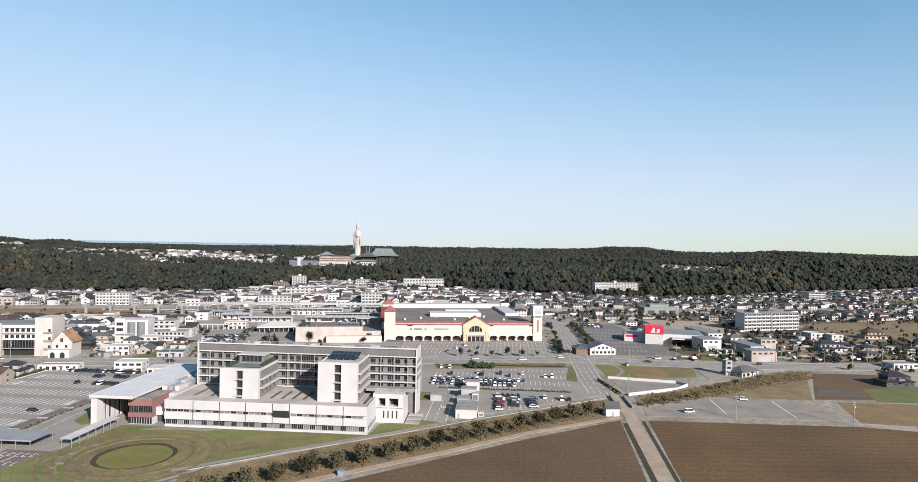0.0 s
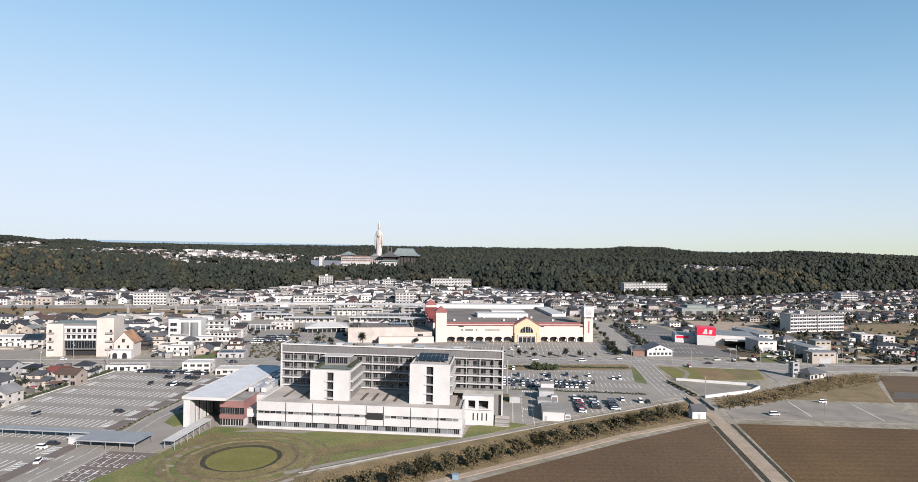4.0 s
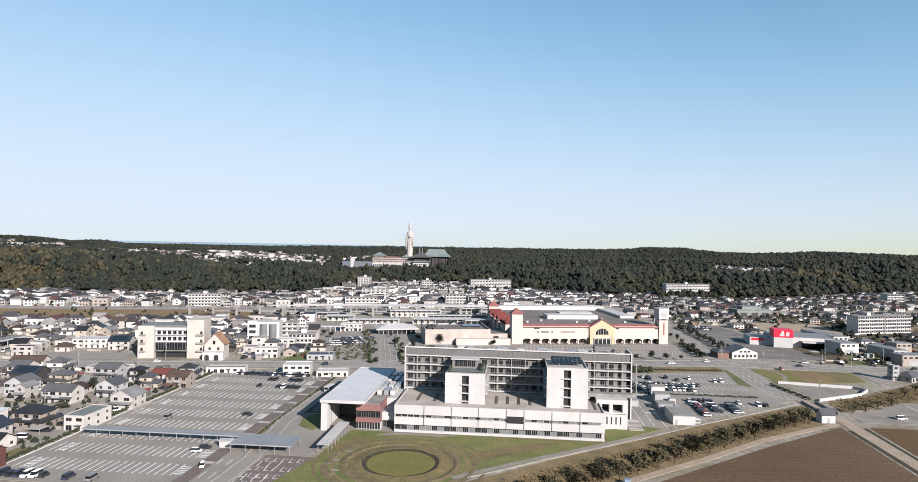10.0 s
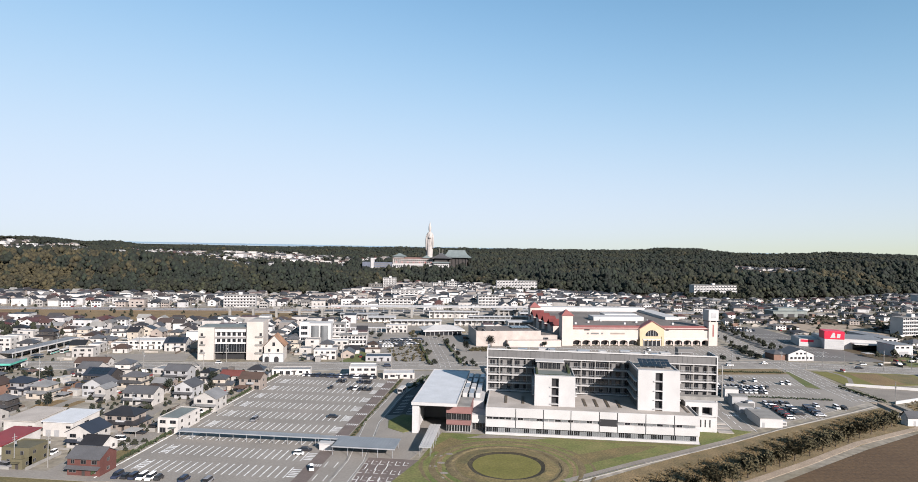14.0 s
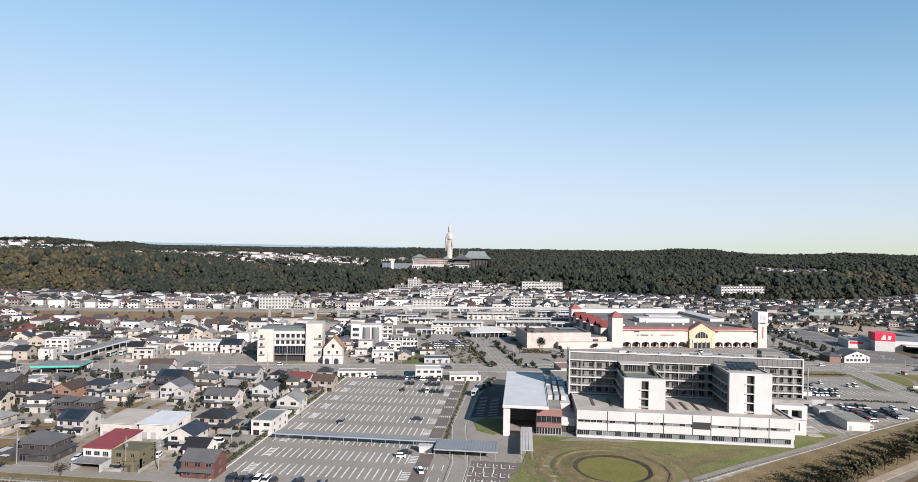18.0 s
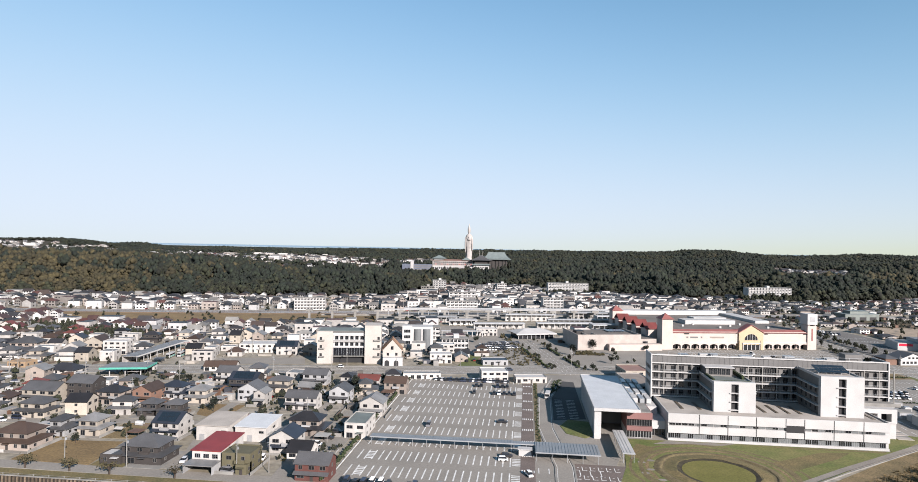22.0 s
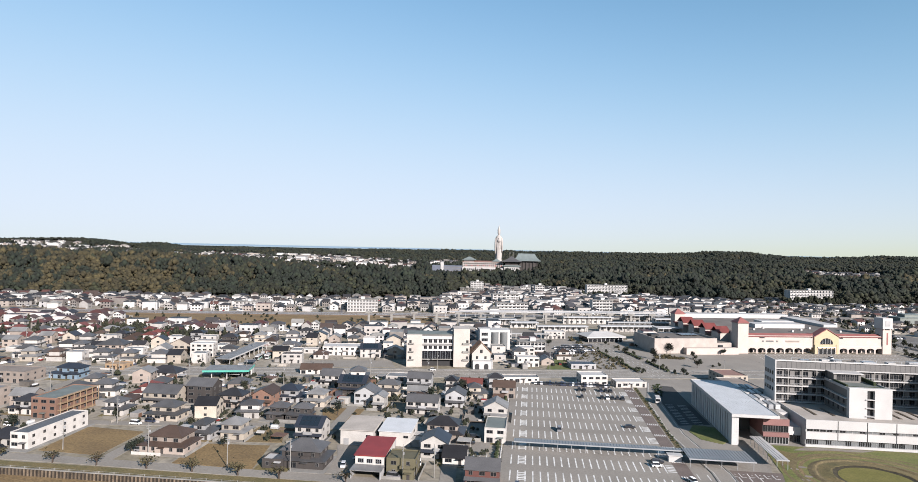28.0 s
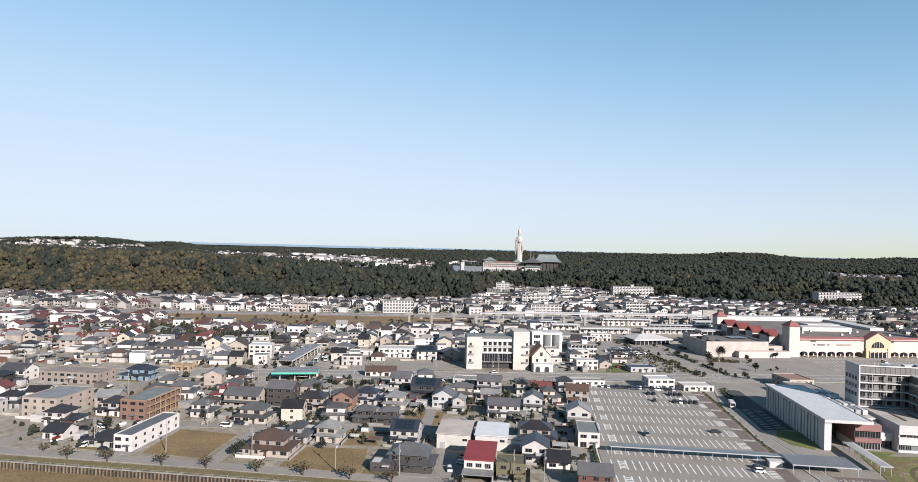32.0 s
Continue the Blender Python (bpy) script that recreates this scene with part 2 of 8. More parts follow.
def window_mesh(w, h, bars=1, glass="glass"):
    """One frame with bars, its panes set back; made once for each size."""
    key = (round(w, 1), round(h, 1), bars, glass)
    if key not in SHARED:
        w, h, f = key[0], key[1], 0.07
        n = bars + 1
        xs = [-w / 2]
        cell = (w - f * (n + 1)) / n
        for i in range(n):
            xs += [-w / 2 + f + i * (cell + f), -w / 2 + (i + 1) * (cell + f)]
        xs.append(w / 2)
        zs = [0, f, h - f, h]
        k = len(xs)
        vs = [(x, -0.06, z) for z in zs for x in xs]
        fs, idx = [], []
        for r in range(3):
            for c in range(k - 1):
                q = (r * k + c, r * k + c + 1, (r + 1) * k + c + 1, (r + 1) * k + c)
                if r == 1 and c % 2 == 1:
                    b = len(vs)
                    vs += [(vs[t][0], -0.01, vs[t][2]) for t in q]
                    fs.append((b, b + 1, b + 2, b + 3))
                    idx.append(1)
                    for t in range(4):
                        fs.append((q[t], q[(t + 1) % 4], b + (t + 1) % 4, b + t))
                        idx.append(0)
                else:
                    fs.append(q)
                    idx.append(0)
        b = len(vs)
        rim = (0, k - 1, 4 * k - 1, 3 * k)
        vs += [(vs[t][0], 0.03, vs[t][2]) for t in rim]
        for t in range(4):
            fs.append((rim[(t + 1) % 4], rim[t], b + t, b + (t + 1) % 4))
            idx.append(0)
        SHARED[key] = mesh_of("window", vs, fs, [M["steel"] if bars > 1 or w > 2.5 else M["frame"], M[glass]], idx)
    return SHARED[key]


TURN = {"-y": 0, "+x": 90, "+y": 180, "-x": -90}


def window(parent, x, y, z, w, h, face="-y", bars=1, name="window", glass="glass"):
    return put(name, window_mesh(w, h, bars, glass), parent, pose(x, y, z, 0, 0, TURN[face]))


def hip_roof(x0, x1, y0, y1, z, rise, thick=0.16, ridge=None):
    w, d = x1 - x0, y1 - y0
    cx, cy = (x0 + x1) / 2, (y0 + y1) / 2
    r = max(abs(w - d) / 2, 0.25) if ridge is None else ridge
    a, b = ((cx - r, cy), (cx + r, cy)) if w >= d else ((cx, cy - r), (cx, cy + r))
    lo = [(x0, y0, z), (x1, y0, z), (x1, y1, z), (x0, y1, z)]
    hi = [(x, y, zz + thick) for x, y, zz in lo]
    vs = lo + hi + [(*a, z + rise), (*b, z + rise)]
    fs = [(0, 3, 2, 1)] + [QUADS[i] for i in (2, 3, 4, 5)]
    fs += [(4, 5, 9, 8), (5, 6, 9), (6, 7, 8, 9), (7, 4, 8)] if w >= d else [(4, 5, 8), (5, 6, 9, 8), (6, 7, 9), (7, 4, 8, 9)]
    return vs, fs


def gable_roof(x0, x1, y0, y1, z, rise, along="x", thick=0.18):
    """Two slopes with thickness."""
    if along == "x":
        c = (y0 + y1) / 2
        vs = [(x0, y0, z), (x1, y0, z), (x1, c, z + rise), (x0, c, z + rise), (x1, y1, z), (x0, y1, z)]
    else:
        c = (x0 + x1) / 2
        vs = [(x0, y1, z), (x0, y0, z), (c, y0, z + rise), (c, y1, z + rise), (x1, y0, z), (x1, y1, z)]
    vs += [(a, b, h + thick) for a, b, h in vs]
    fs = [(3, 2, 1, 0), (5, 4, 2, 3), (6, 7, 8, 9), (9, 8, 10, 11), (0, 1, 7, 6), (4, 5, 11, 10), (1, 2, 8, 7), (2, 4, 10, 8), (3, 0, 6, 9), (5, 3, 9, 11)]
    return vs, fs


def gable_walls(w, d, h, rise, along):
    vs, fs = box_parts([(-w / 2, w / 2, -d / 2, d / 2, -0.3, h)])
    if along == "x":
        vs += [(-w / 2, 0, h + rise), (w / 2, 0, h + rise)]
        fs[1] = (5, 6, 9)
        fs += [(7, 4, 8), (4, 5, 9, 8), (6, 7, 8, 9)]
    else:
        vs += [(0, -d / 2, h + rise), (0, d / 2, h + rise)]
        fs[1] = (4, 5, 8)
        fs += [(6, 7, 9), (5, 6, 9, 8), (7, 4, 8, 9)]
    return vs, fs


PLOTS = []
WORDS = dict(white="white-rendered", cream="cream-rendered", grey="grey-sided", tan="tan-rendered", brick="brown-brick", rust="rust-red", dark="dark timber", olive="olive-sided", blue="pale blue", teal="teal", orange="orange")


def house(x, y, w, d, storeys, style, wall, roof, rot=0, group="town houses", near=True):
    rng = random.Random(int(x * 13 + y * 7))
    OCC.append((x, y, max(w, d) * 0.6))
    kind = "shop building" if style == "flat" and w > 14 else "house"
    label = f"{WORDS[wall]} {'two' if storeys == 2 else 'one' if storeys == 1 else 'three'}-storey {kind} with {roof} {'flat' if style == 'flat' else 'hipped' if style == 'hip' else 'gabled'} roof"
    ob = thing("house", pose(x, y, ground_z(x, y), 0, 0, rot), label, "house", group)
    mw, mr = M["hwhite" if wall == "white" else wall], M[roof + "_roof"]
    fh = 2.75
    h = fh * storeys
    uw, ud = w, d
    floors = []
    ox = oy = 0.0
    if style == "hip":
        if storeys == 2:
            uw, ud = w * rng.uniform(0.62, 0.85), d * rng.uniform(0.74, 0.9)
            ox, oy = rng.choice((-1, 0, 1)) * (w - uw) * 0.5, rng.choice((0, 1, 1)) * (d - ud) * 0.45
            floors.append(solid("wall", ob, mw, (-w / 2, w / 2, -d / 2, d / 2, -0.3, fh)))
            shape("lower_roof", ob, mr, *hip_roof(-w / 2 - 0.8, w / 2 + 0.8, -d / 2 - 0.9, d / 2 + 0.8, fh, 1.7))
            floors.append(solid("upper_wall", ob, mw, (ox - uw / 2, ox + uw / 2, oy - ud / 2, oy + ud / 2, fh + 0.3, h)))
        else:
            floors.append(solid("wall", ob, mw, (-w / 2, w / 2, -d / 2, d / 2, -0.3, h)))
        shape("roof", ob, mr, *hip_roof(ox - uw / 2 - 0.8, ox + uw / 2 + 0.8, oy - ud / 2 - 0.8, oy + ud / 2 + 0.8, h, min(uw, ud) * 0.27 + 0.4))
    elif style == "flat":
        floors.append(solid("wall", ob, mw, (-w / 2, w / 2, -d / 2, d / 2, -0.3, h)))
        solid("roof", ob, mr, (-w / 2 + 0.2, w / 2 - 0.2, -d / 2 + 0.2, d / 2 - 0.2, h + 0.004, h + 0.12))
        solid("parapet", ob, mw, (-w / 2, w / 2, -d / 2, -d / 2 + 0.2, h, h + 0.45), (-w / 2, w / 2, d / 2 - 0.2, d / 2, h, h + 0.45),
              (-w / 2, -w / 2 + 0.2, -d / 2 + 0.2, d / 2 - 0.2, h, h + 0.45), (w / 2 - 0.2, w / 2, -d / 2 + 0.2, d / 2 - 0.2, h, h + 0.45))
    else:
        along = style[-1]
        rise = (d if along == "x" else w) * 0.28
        floors.append(shape("wall", ob, mw, *gable_walls(w, d, h, rise - 0.05, along)))
        ex, ey = (0.4, 0.6) if along == "x" else (0.6, 0.4)
        k = 0.28 * 2 * 0.6 / 2
        if near and storeys == 2 and rng.random() < 0.7:
            out = 1.5
            shape("pent_roof", ob, mr, [(-w / 2 - 0.3, -d / 2 - out, fh - 0.35), (w / 2 + 0.3, -d / 2 - out, fh - 0.35), (w / 2 + 0.3, -d / 2, fh + 0.25), (-w / 2 - 0.3, -d / 2, fh + 0.25), (-w / 2 - 0.3, -d / 2 - out, fh - 0.2), (w / 2 + 0.3, -d / 2 - out, fh - 0.2), (w / 2 + 0.3, -d / 2, fh + 0.4), (-w / 2 - 0.3, -d / 2, fh + 0.4)], list(QUADS))
        shape("roof", ob, mr, *gable_roof(-w / 2 - ex, w / 2 + ex, -d / 2 - ey, d / 2 + ey, h - k, rise + k, along))
    for s in range(storeys):
        a, b = (w, d) if s == 0 else (uw, ud)
        ax, ay = (0.0, 0.0) if s == 0 else (ox, oy)
        host = floors[min(s, len(floors) - 1)]
        z = s * fh + 0.95
        n = max(1, int(a / (3.4 if near else 4.6)))
        for i in range(n):
            x_ = -a / 2 + a * (i + 0.5) / n
            if s == 0 and i == n // 2:
                solid("door", host, M["dark"], (x_ - 0.5, x_ + 0.5, -b / 2 - 0.06, -b / 2 - 0.01, 0, 2.1))
                if near:
                    solid("porch_roof", ob, mr, (x_ - 1.2, x_ + 1.2, -b / 2 - 1.3, -b / 2, 2.3, 2.45))
                continue
            tall = s == 0 and rng.random() < 0.5
            window(host, ax + x_, ay - b / 2 - 0.02, 0.15 if tall else z, rng.choice((1.2, 1.8, 2.4)), 2.0 if tall else 1.3)
        m = max(1, int(b / 4.5)) if near else 1
        for i in range(m):
            for sx, face in ((ax + a / 2 + 0.02, "+x"), (ax - a / 2 - 0.02, "-x")):
                window(host, sx, ay - b / 2 + b * (i + 0.5) / m, z, 1.2, 1.1, face)
    if near and storeys == 2 and w > 9 and rng.random() < 0.6:
        x_, yb = ox + rng.uniform(-0.2, 0.1) * uw, oy - ud / 2
        solid("balcony", ob, mw if rng.random() < 0.5 else M["grey"], (x_, x_ + 3.4, yb - 1.2, yb - 1.08, fh + 0.1, fh + 1.2), (x_, x_ + 0.1, yb - 1.08, yb, fh + 0.1, fh + 1.2), (x_ + 3.3, x_ + 3.4, yb - 1.08, yb, fh + 0.1, fh + 1.2), (x_ + 0.1, x_ + 3.3, yb - 1.08, yb, fh + 0.1, fh + 0.2))
    if style in ("hip", "gable_x") and near:
        r_ = (max(uw - ud, 0.6) if style == "hip" else uw + 0.8) / 2
        zt = h + (min(uw, ud) * 0.27 + 0.3 if style == "hip" else d * 0.28 + 0.16)
        if uw >= ud or style == "gable_x":
            solid("ridge_tile", ob, mr, (ox - r_, ox + r_, oy - 0.14, oy + 0.14, zt - 0.05, zt + 0.2))
    if near and roof == "blue" and style == "gable_x":
        run = d / 2 + 0.4
        for i in range(4):
            for k in range(2):
                u0, u1 = -w * 0.36 + i * w * 0.18, -w * 0.36 + (i + 1) * w * 0.18 - 0.12
                q = [(u, v) for v in (0.12 + 0.4 * k, 0.12 + 0.4 * k + 0.37) for u in (u0, u1)]
                pts = [(u, -run + 2 * 0.5 * v * run, h + 0.22 + 0.56 * v * run) for u, v in q]
                shape("solar_panel", ob, M["pv"], [pts[0], pts[1], pts[3], pts[2]] + [(a_, b_, c_ - 0.09) for a_, b_, c_ in (pts[0], pts[1], pts[3], pts[2])], [(0, 1, 2, 3), (7, 6, 5, 4), (0, 4, 5, 1), (1, 5, 6, 2), (2, 6, 7, 3), (3, 7, 4, 0)])
    if near and y < 330 and x < 0:
        c_, s_ = math.cos(radians(rot)), math.sin(radians(rot))
        pw, pd = w / 2 + rng.uniform(1.2, 2.6), d / 2 + rng.uniform(1.5, 3.5)
        corner = [(x + c_ * u - s_ * v, y + s_ * u + c_ * v) for u, v in ((-pw, -pd), (pw, -pd), (pw, pd), (-pw, pd))]
        PLOTS.append((corner, rng.choice(("asphalt_old", "concrete", "dry", "gravel", "meadow", "gravel", "asphalt_old", "concrete"))))
    return ob


# ---- land ----
OCC = []


def lerp_path(pts, x):
    for (xa, ya), (xb, yb) in zip(pts, pts[1:]):
        if x <= xb:
            return ya + (yb - ya) * (x - xa) / (xb - xa)
    return pts[-1][1]


EDGE = ((-3000, 400), (-790, 705), (-226, 808), (-206, 940), (-184, 1072), (-66, 1075), (10, 1000), (72, 960), (180, 915), (250, 985), (310, 985), (350, 915), (480, 965), (561, 1040), (900, 1230), (3000, 1700))
ROAD = ((-1500, 70), (-700, 238), (-309, 320), (-121, 352), (86, 394), (188, 414), (260, 407), (330, 414), (420, 426), (900, 500), (2500, 700))
RAIL = ((-2500, 180), (-674, 545), (-444, 585), (-206, 632), (45, 672), (300, 730), (1500, 980))


def wood_edge(x):
    return lerp_path(EDGE, x)


def smooth(t):
    t = min(max(t, 0.0), 1.0)
    return t * t * (3 - 2 * t)


def hump(x, y, cx, cy, r, h):
    return h * math.exp(-((x - cx) ** 2 + (y - cy) ** 2) / (r * r))


# the far skyline's land, west to east
RIDGE = ((-2600, 43), (-2150, 41), (-1980, 55), (-1784, 60), (-1670, 55), (-1590, 41), (-1465, 50), (-1360, 37), (-1080, 39), (-860, 37), (-650, 42), (-440, 44), (-35, 46), (259, 47), (400, 50), (470, 58), (600, 58), (677, 48), (800, 44), (916, 49), (1043, 55), (1250, 49), (1450, 45), (3000, 43))


def ground_z(x, y):
    e = wood_edge(x)
    if y < e:
        return -2.4 if y < 172.2 and x < -47 else 0.0
    up = smooth((y - e) / 110)
    west = smooth((-150 - x) / 260)
    z = up * (14 + 5 * noise.noise((x / 170, y / 170, 0.3)) + hump(x, y, -960, 910, 190, 28) + hump(x, y, -710, 920, 130, 16) + hump(x, y, -560, 940, 120, 11) + hump(x, y, 560, 1150, 150, 9) + hump(x, y, 830, 1340, 180, 15) - hump(x, y, -180, 1080, 150, 13) - hump(x, y, 510, 1230, 75, 17))
    z += smooth((y - 1180) / 260) * ((17 - 5 * west) + 3 * noise.noise((x / 160, y / 160, 8.3)))
    z += hump(x, y, -160, 1262, 95, 13)
    z = z + smooth((y - 1640) / 420) * (lerp_path(RIDGE, x) + 2.5 * noise.noise((x / 70, y / 130, 1.7)) - z)
    z = z + smooth((y - 2110) / 260) * (20 - z)
    return max(z, 0.0)


# clearings on the hills: centre, half sizes
CLEAR = ((-950, 1520, 520, 330), (-195, 1222, 130, 44), (545, 1330, 88, 72), (-560, 1380, 300, 270), (-1750, 1750, 420, 260), (440, 1690, 120, 26), (-430, 1080, 90, 45))


def cleared(x, y):
    wild = noise.noise((x / 70, y / 55, 6.6)) < -0.24
    return any(((x - a) / c) ** 2 + ((y - b) / d) ** 2 < 1 and not (wild and c > 150) for a, b, c, d in CLEAR)


def spaced(lo, hi, near, step, grow):
    out, v, s = [near], near, step
    while v < hi:
        v += s
        s *= grow
        out.append(min(v, hi))
    v, s = near, step
    while v > lo:
        v -= s
        s *= grow
        out.insert(0, max(v, lo))
    return out


gx = spaced(-4200, 4200, 0, 24, 1.02)
gy = spaced(-800, 4495, 1000, 22, 1.02)
gx = sorted(gx + [-47.5, -46.5])
gy = sorted(gy + [150, 171.9, 172.6])
nx = len(gx)
M["land"] = mat("town_ground", (0.225, 0.206, 0.178), 0.95, tint=(0.135, 0.116, 0.078), scale=0.035, grain=0.35, fine=0.3)
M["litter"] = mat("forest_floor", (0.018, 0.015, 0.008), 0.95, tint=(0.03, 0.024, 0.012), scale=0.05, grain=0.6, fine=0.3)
ground_faces = [(j * nx + i, j * nx + i + 1, (j + 1) * nx + i + 1, (j + 1) * nx + i) for j in range(len(gy) - 1) for i in range(nx - 1)]
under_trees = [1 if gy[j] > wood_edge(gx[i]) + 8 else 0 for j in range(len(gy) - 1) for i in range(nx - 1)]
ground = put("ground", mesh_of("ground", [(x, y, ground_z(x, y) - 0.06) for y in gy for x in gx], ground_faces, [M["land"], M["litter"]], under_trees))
tagged(ground, "town ground of gravel, bare earth and dry grass", "ground", kind="structure")


def sheet(name, pts, z, material, label, category, kind="structure", deep=0.3):
    """A flat piece of ground with an edge of its own, from its outline."""
    n = len(pts)
    v = [(x, y, z) for x, y in pts] + [(x, y, z - deep) for x, y in pts]
    f = [tuple(range(n))] + [(i, i + n, (i + 1) % n + n, (i + 1) % n) for i in range(n)]
    area = sum(pts[i][0] * pts[(i + 1) % n][1] - pts[(i + 1) % n][0] * pts[i][1] for i in range(n))
    if area < 0:
        f = [tuple(reversed(q)) for q in f]
    return tagged(shape(name, None, material, v, f), label, category, kind=kind)


def offset_line(pts, off):
    out = []
    for i, (x, y) in enumerate(pts):
        a, b = pts[max(i - 1, 0)], pts[min(i + 1, len(pts) - 1)]
        d = Vector((b[0] - a[0], b[1] - a[1])).normalized()
        out.append((x - d.y * off, y + d.x * off))
    return out


def strip(name, pts, width, z, material, label, category, deep=0.3):
    """A road of one width along a line."""
    return sheet(name, offset_line(pts, -width / 2) + offset_line(pts, width / 2)[::-1], z, material, label, category, deep=deep)


def circle(cx, cy, rx, ry, n=48):
    return [(cx + rx * math.cos(6.2832 * i / n), cy + ry * math.sin(6.2832 * i / n)) for i in range(n)]


def ring(name, cx, cy, r0, r1, z, material, label, category, n=64):
    v, f = [], []
    for i in range(n):
        c, s = math.cos(6.2832 * i / n), math.sin(6.2832 * i / n)
        w, u = 1 + 0.05 * noise.noise((c * 2, s * 2, r0)), 1 + 0.05 * noise.noise((c * 3, s * 3, r1))
        v += [(cx + c * r0 * w, cy + s * r0 * w, z), (cx + c * r1 * u, cy + s * r1 * u, z)]
    f = [(2 * i, 2 * i + 1, (2 * i + 3) % (2 * n), (2 * i + 2) % (2 * n)) for i in range(n)]
    return tagged(shape(name, None, material, v, f), label, category, kind="structure")


def along_paint(name, pts, offs, width, z, dash=0.0, gap=0.0, label="white painted road lines"):
    """Painted lines that follow a road."""
    boxes_v, boxes_f = [], []
    for off in offs:
        line = offset_line(pts, off)
        for (xa, ya), (xb, yb) in zip(line, line[1:]):
            d = Vector((xb - xa, yb - ya))
            length = d.length
            d.normalize()
            s = 0.0
            while s < length:
                e = min(s + (dash or length), length)
                k = len(boxes_v)
                nx_, ny_ = -d.y * width / 2, d.x * width / 2
                for q, sg in ((s, 1), (s, -1), (e, -1), (e, 1)):
                    boxes_v.append((xa + d.x * q + nx_ * sg, ya + d.y * q + ny_ * sg, z))
                boxes_f.append((k, k + 1, k + 2, k + 3))
                s = e + gap + 0.001
    return tagged(shape(name, None, M["paint"], boxes_v, boxes_f), label, "road marking", kind="structure")


M["sea"] = mat("pale_sea_water", (0.2, 0.29, 0.36), 0.3, scale=0.002, grain=0.01, fine=0.06, spec=0.5)
sheet("sea", [(-4000, 3350), (3000, 3350), (3000, 4494), (-4000, 4494)], 35.6, M["sea"], "pale blue hazy sea behind the hills", "sea")
# roads and plots
sheet("car_park", [(-112, 178), (-46, 178), (-46, 326), (-112, 336)], 0.05, M["asphalt_old"], "worn grey asphalt hospital car park", "car park")
sheet("hospital_yard", [(-46, 150), (-36, 150), (-12, 236), (110, 262), (185, 318), (185, 395), (60, 372), (-46, 352)], 0.03, M["asphalt_old"], "grey asphalt yard round the hospital", "yard")
strip("paved_walk", [(-49.5, 180), (-49.5, 330)], 5, 0.075, M["brickpath"], "red-brown paved walk beside the car park", "walk")
BUSROAD = [(-38, 160), (-37, 206), (-42, 250), (-41, 300), (-33, 345)]
strip("bus_road", BUSROAD, 6, 0.08, M["asphalt_old"], "grey asphalt bus road to the hospital", "road")
strip("kerb", offset_line(BUSROAD, 3.2), 0.5, 0.2, M["concrete"], "pale concrete kerb of the bus road", "kerb"), strip("kerb", offset_line(BUSROAD, -3.2), 0.5, 0.2, M["concrete"], "pale concrete kerb of the bus road", "kerb")
strip("planting_strip", [(-45.4, 224), (-45.4, 332)], 2.2, 0.085, M["ringsoil"], "brown planting strip beside the paved walk", "verge")
# dark sheet laid where the hall's shadow falls, to deepen it by colour
sheet("hall_yard", [(-38.5, 262), (-24.2, 266), (-24.2, 338), (-33, 340), (-37.6, 300)], 0.045, M["asphalt"], "dark asphalt yard beside the entrance hall, deepening the hall shadow", "yard")
sheet("forecourt", [(-33.6, 181), (-19.5, 181), (-16, 210), (-33.4, 210)], 0.06, M["brickpath"], "dark brown paved forecourt with painted bays", "forecourt")
sheet("grass_island", [(-36, 254), (-34, 244), (-27, 239), (-23.5, 243), (-23.5, 262), (-32, 264)], 0.16, M["lawn"], "grass island beside the entrance hall", "lawn")
sheet("lawn", [(-32, 150), (-20, 150), (37, 199), (85, 239), (112, 262), (100, 266), (88, 256), (86.5, 241.5), (-12, 241.5), (-16, 210)], 0.08, M["lawn"], "mown green and yellowing lawn before the hospital", "lawn")
def bank_ring(name, prof, material, label, category, n=72):
    """A low ring of earth round the disc, from its radius and height at each edge."""
    v, f = [], []
    for i in range(n):
        c, q = math.cos(6.2832 * i / n), math.sin(6.2832 * i / n)
        for r, z in prof:
            w = 1 + 0.035 * noise.noise((c * 2.4, q * 2.4, r * 0.4)) + 0.012 * noise.noise((c * 9, q * 9, r))
            v.append((14 + c * r * w, 209 + q * r * w, z + (0.12 * noise.noise((c * 6, q * 6, r)) if 0.2 < z else 0)))
    m = len(prof)
    f = [(i * m + k, i * m + k + 1, ((i + 1) % n) * m + k + 1, ((i + 1) % n) * m + k) for i in range(n) for k in range(m - 1)]
    return tagged(shape(name, None, material, v, f), label, category, kind="structure")


bank_ring("turf_ring", ((28.2, 0.085), (29.4, 0.09)), M["ringsoil"], "thin worn ring of brown turf", "ring")
bank_ring("turf_ring", ((24.0, 0.088), (24.9, 0.12), (26.2, 0.088)), M["ringsoil"], "worn ring of brown turf", "ring")
bank_ring("turf_ring", ((22.2, 0.086), (22.9, 0.1), (23.5, 0.086)), M["dry"], "pale worn ring of dry turf", "ring")
bank_ring("track_ring", ((17.8, 0.09), (18.4, 0.34), (19.0, 0.36), (20.6, 0.09)), M["ringsoil"], "low earth bank ring round the turf disc", "ring")
bank_ring("track_ring", ((17.1, 0.087), (17.8, 0.094)), M["ringsoil"], "worn wheel track in the turf", "ring")
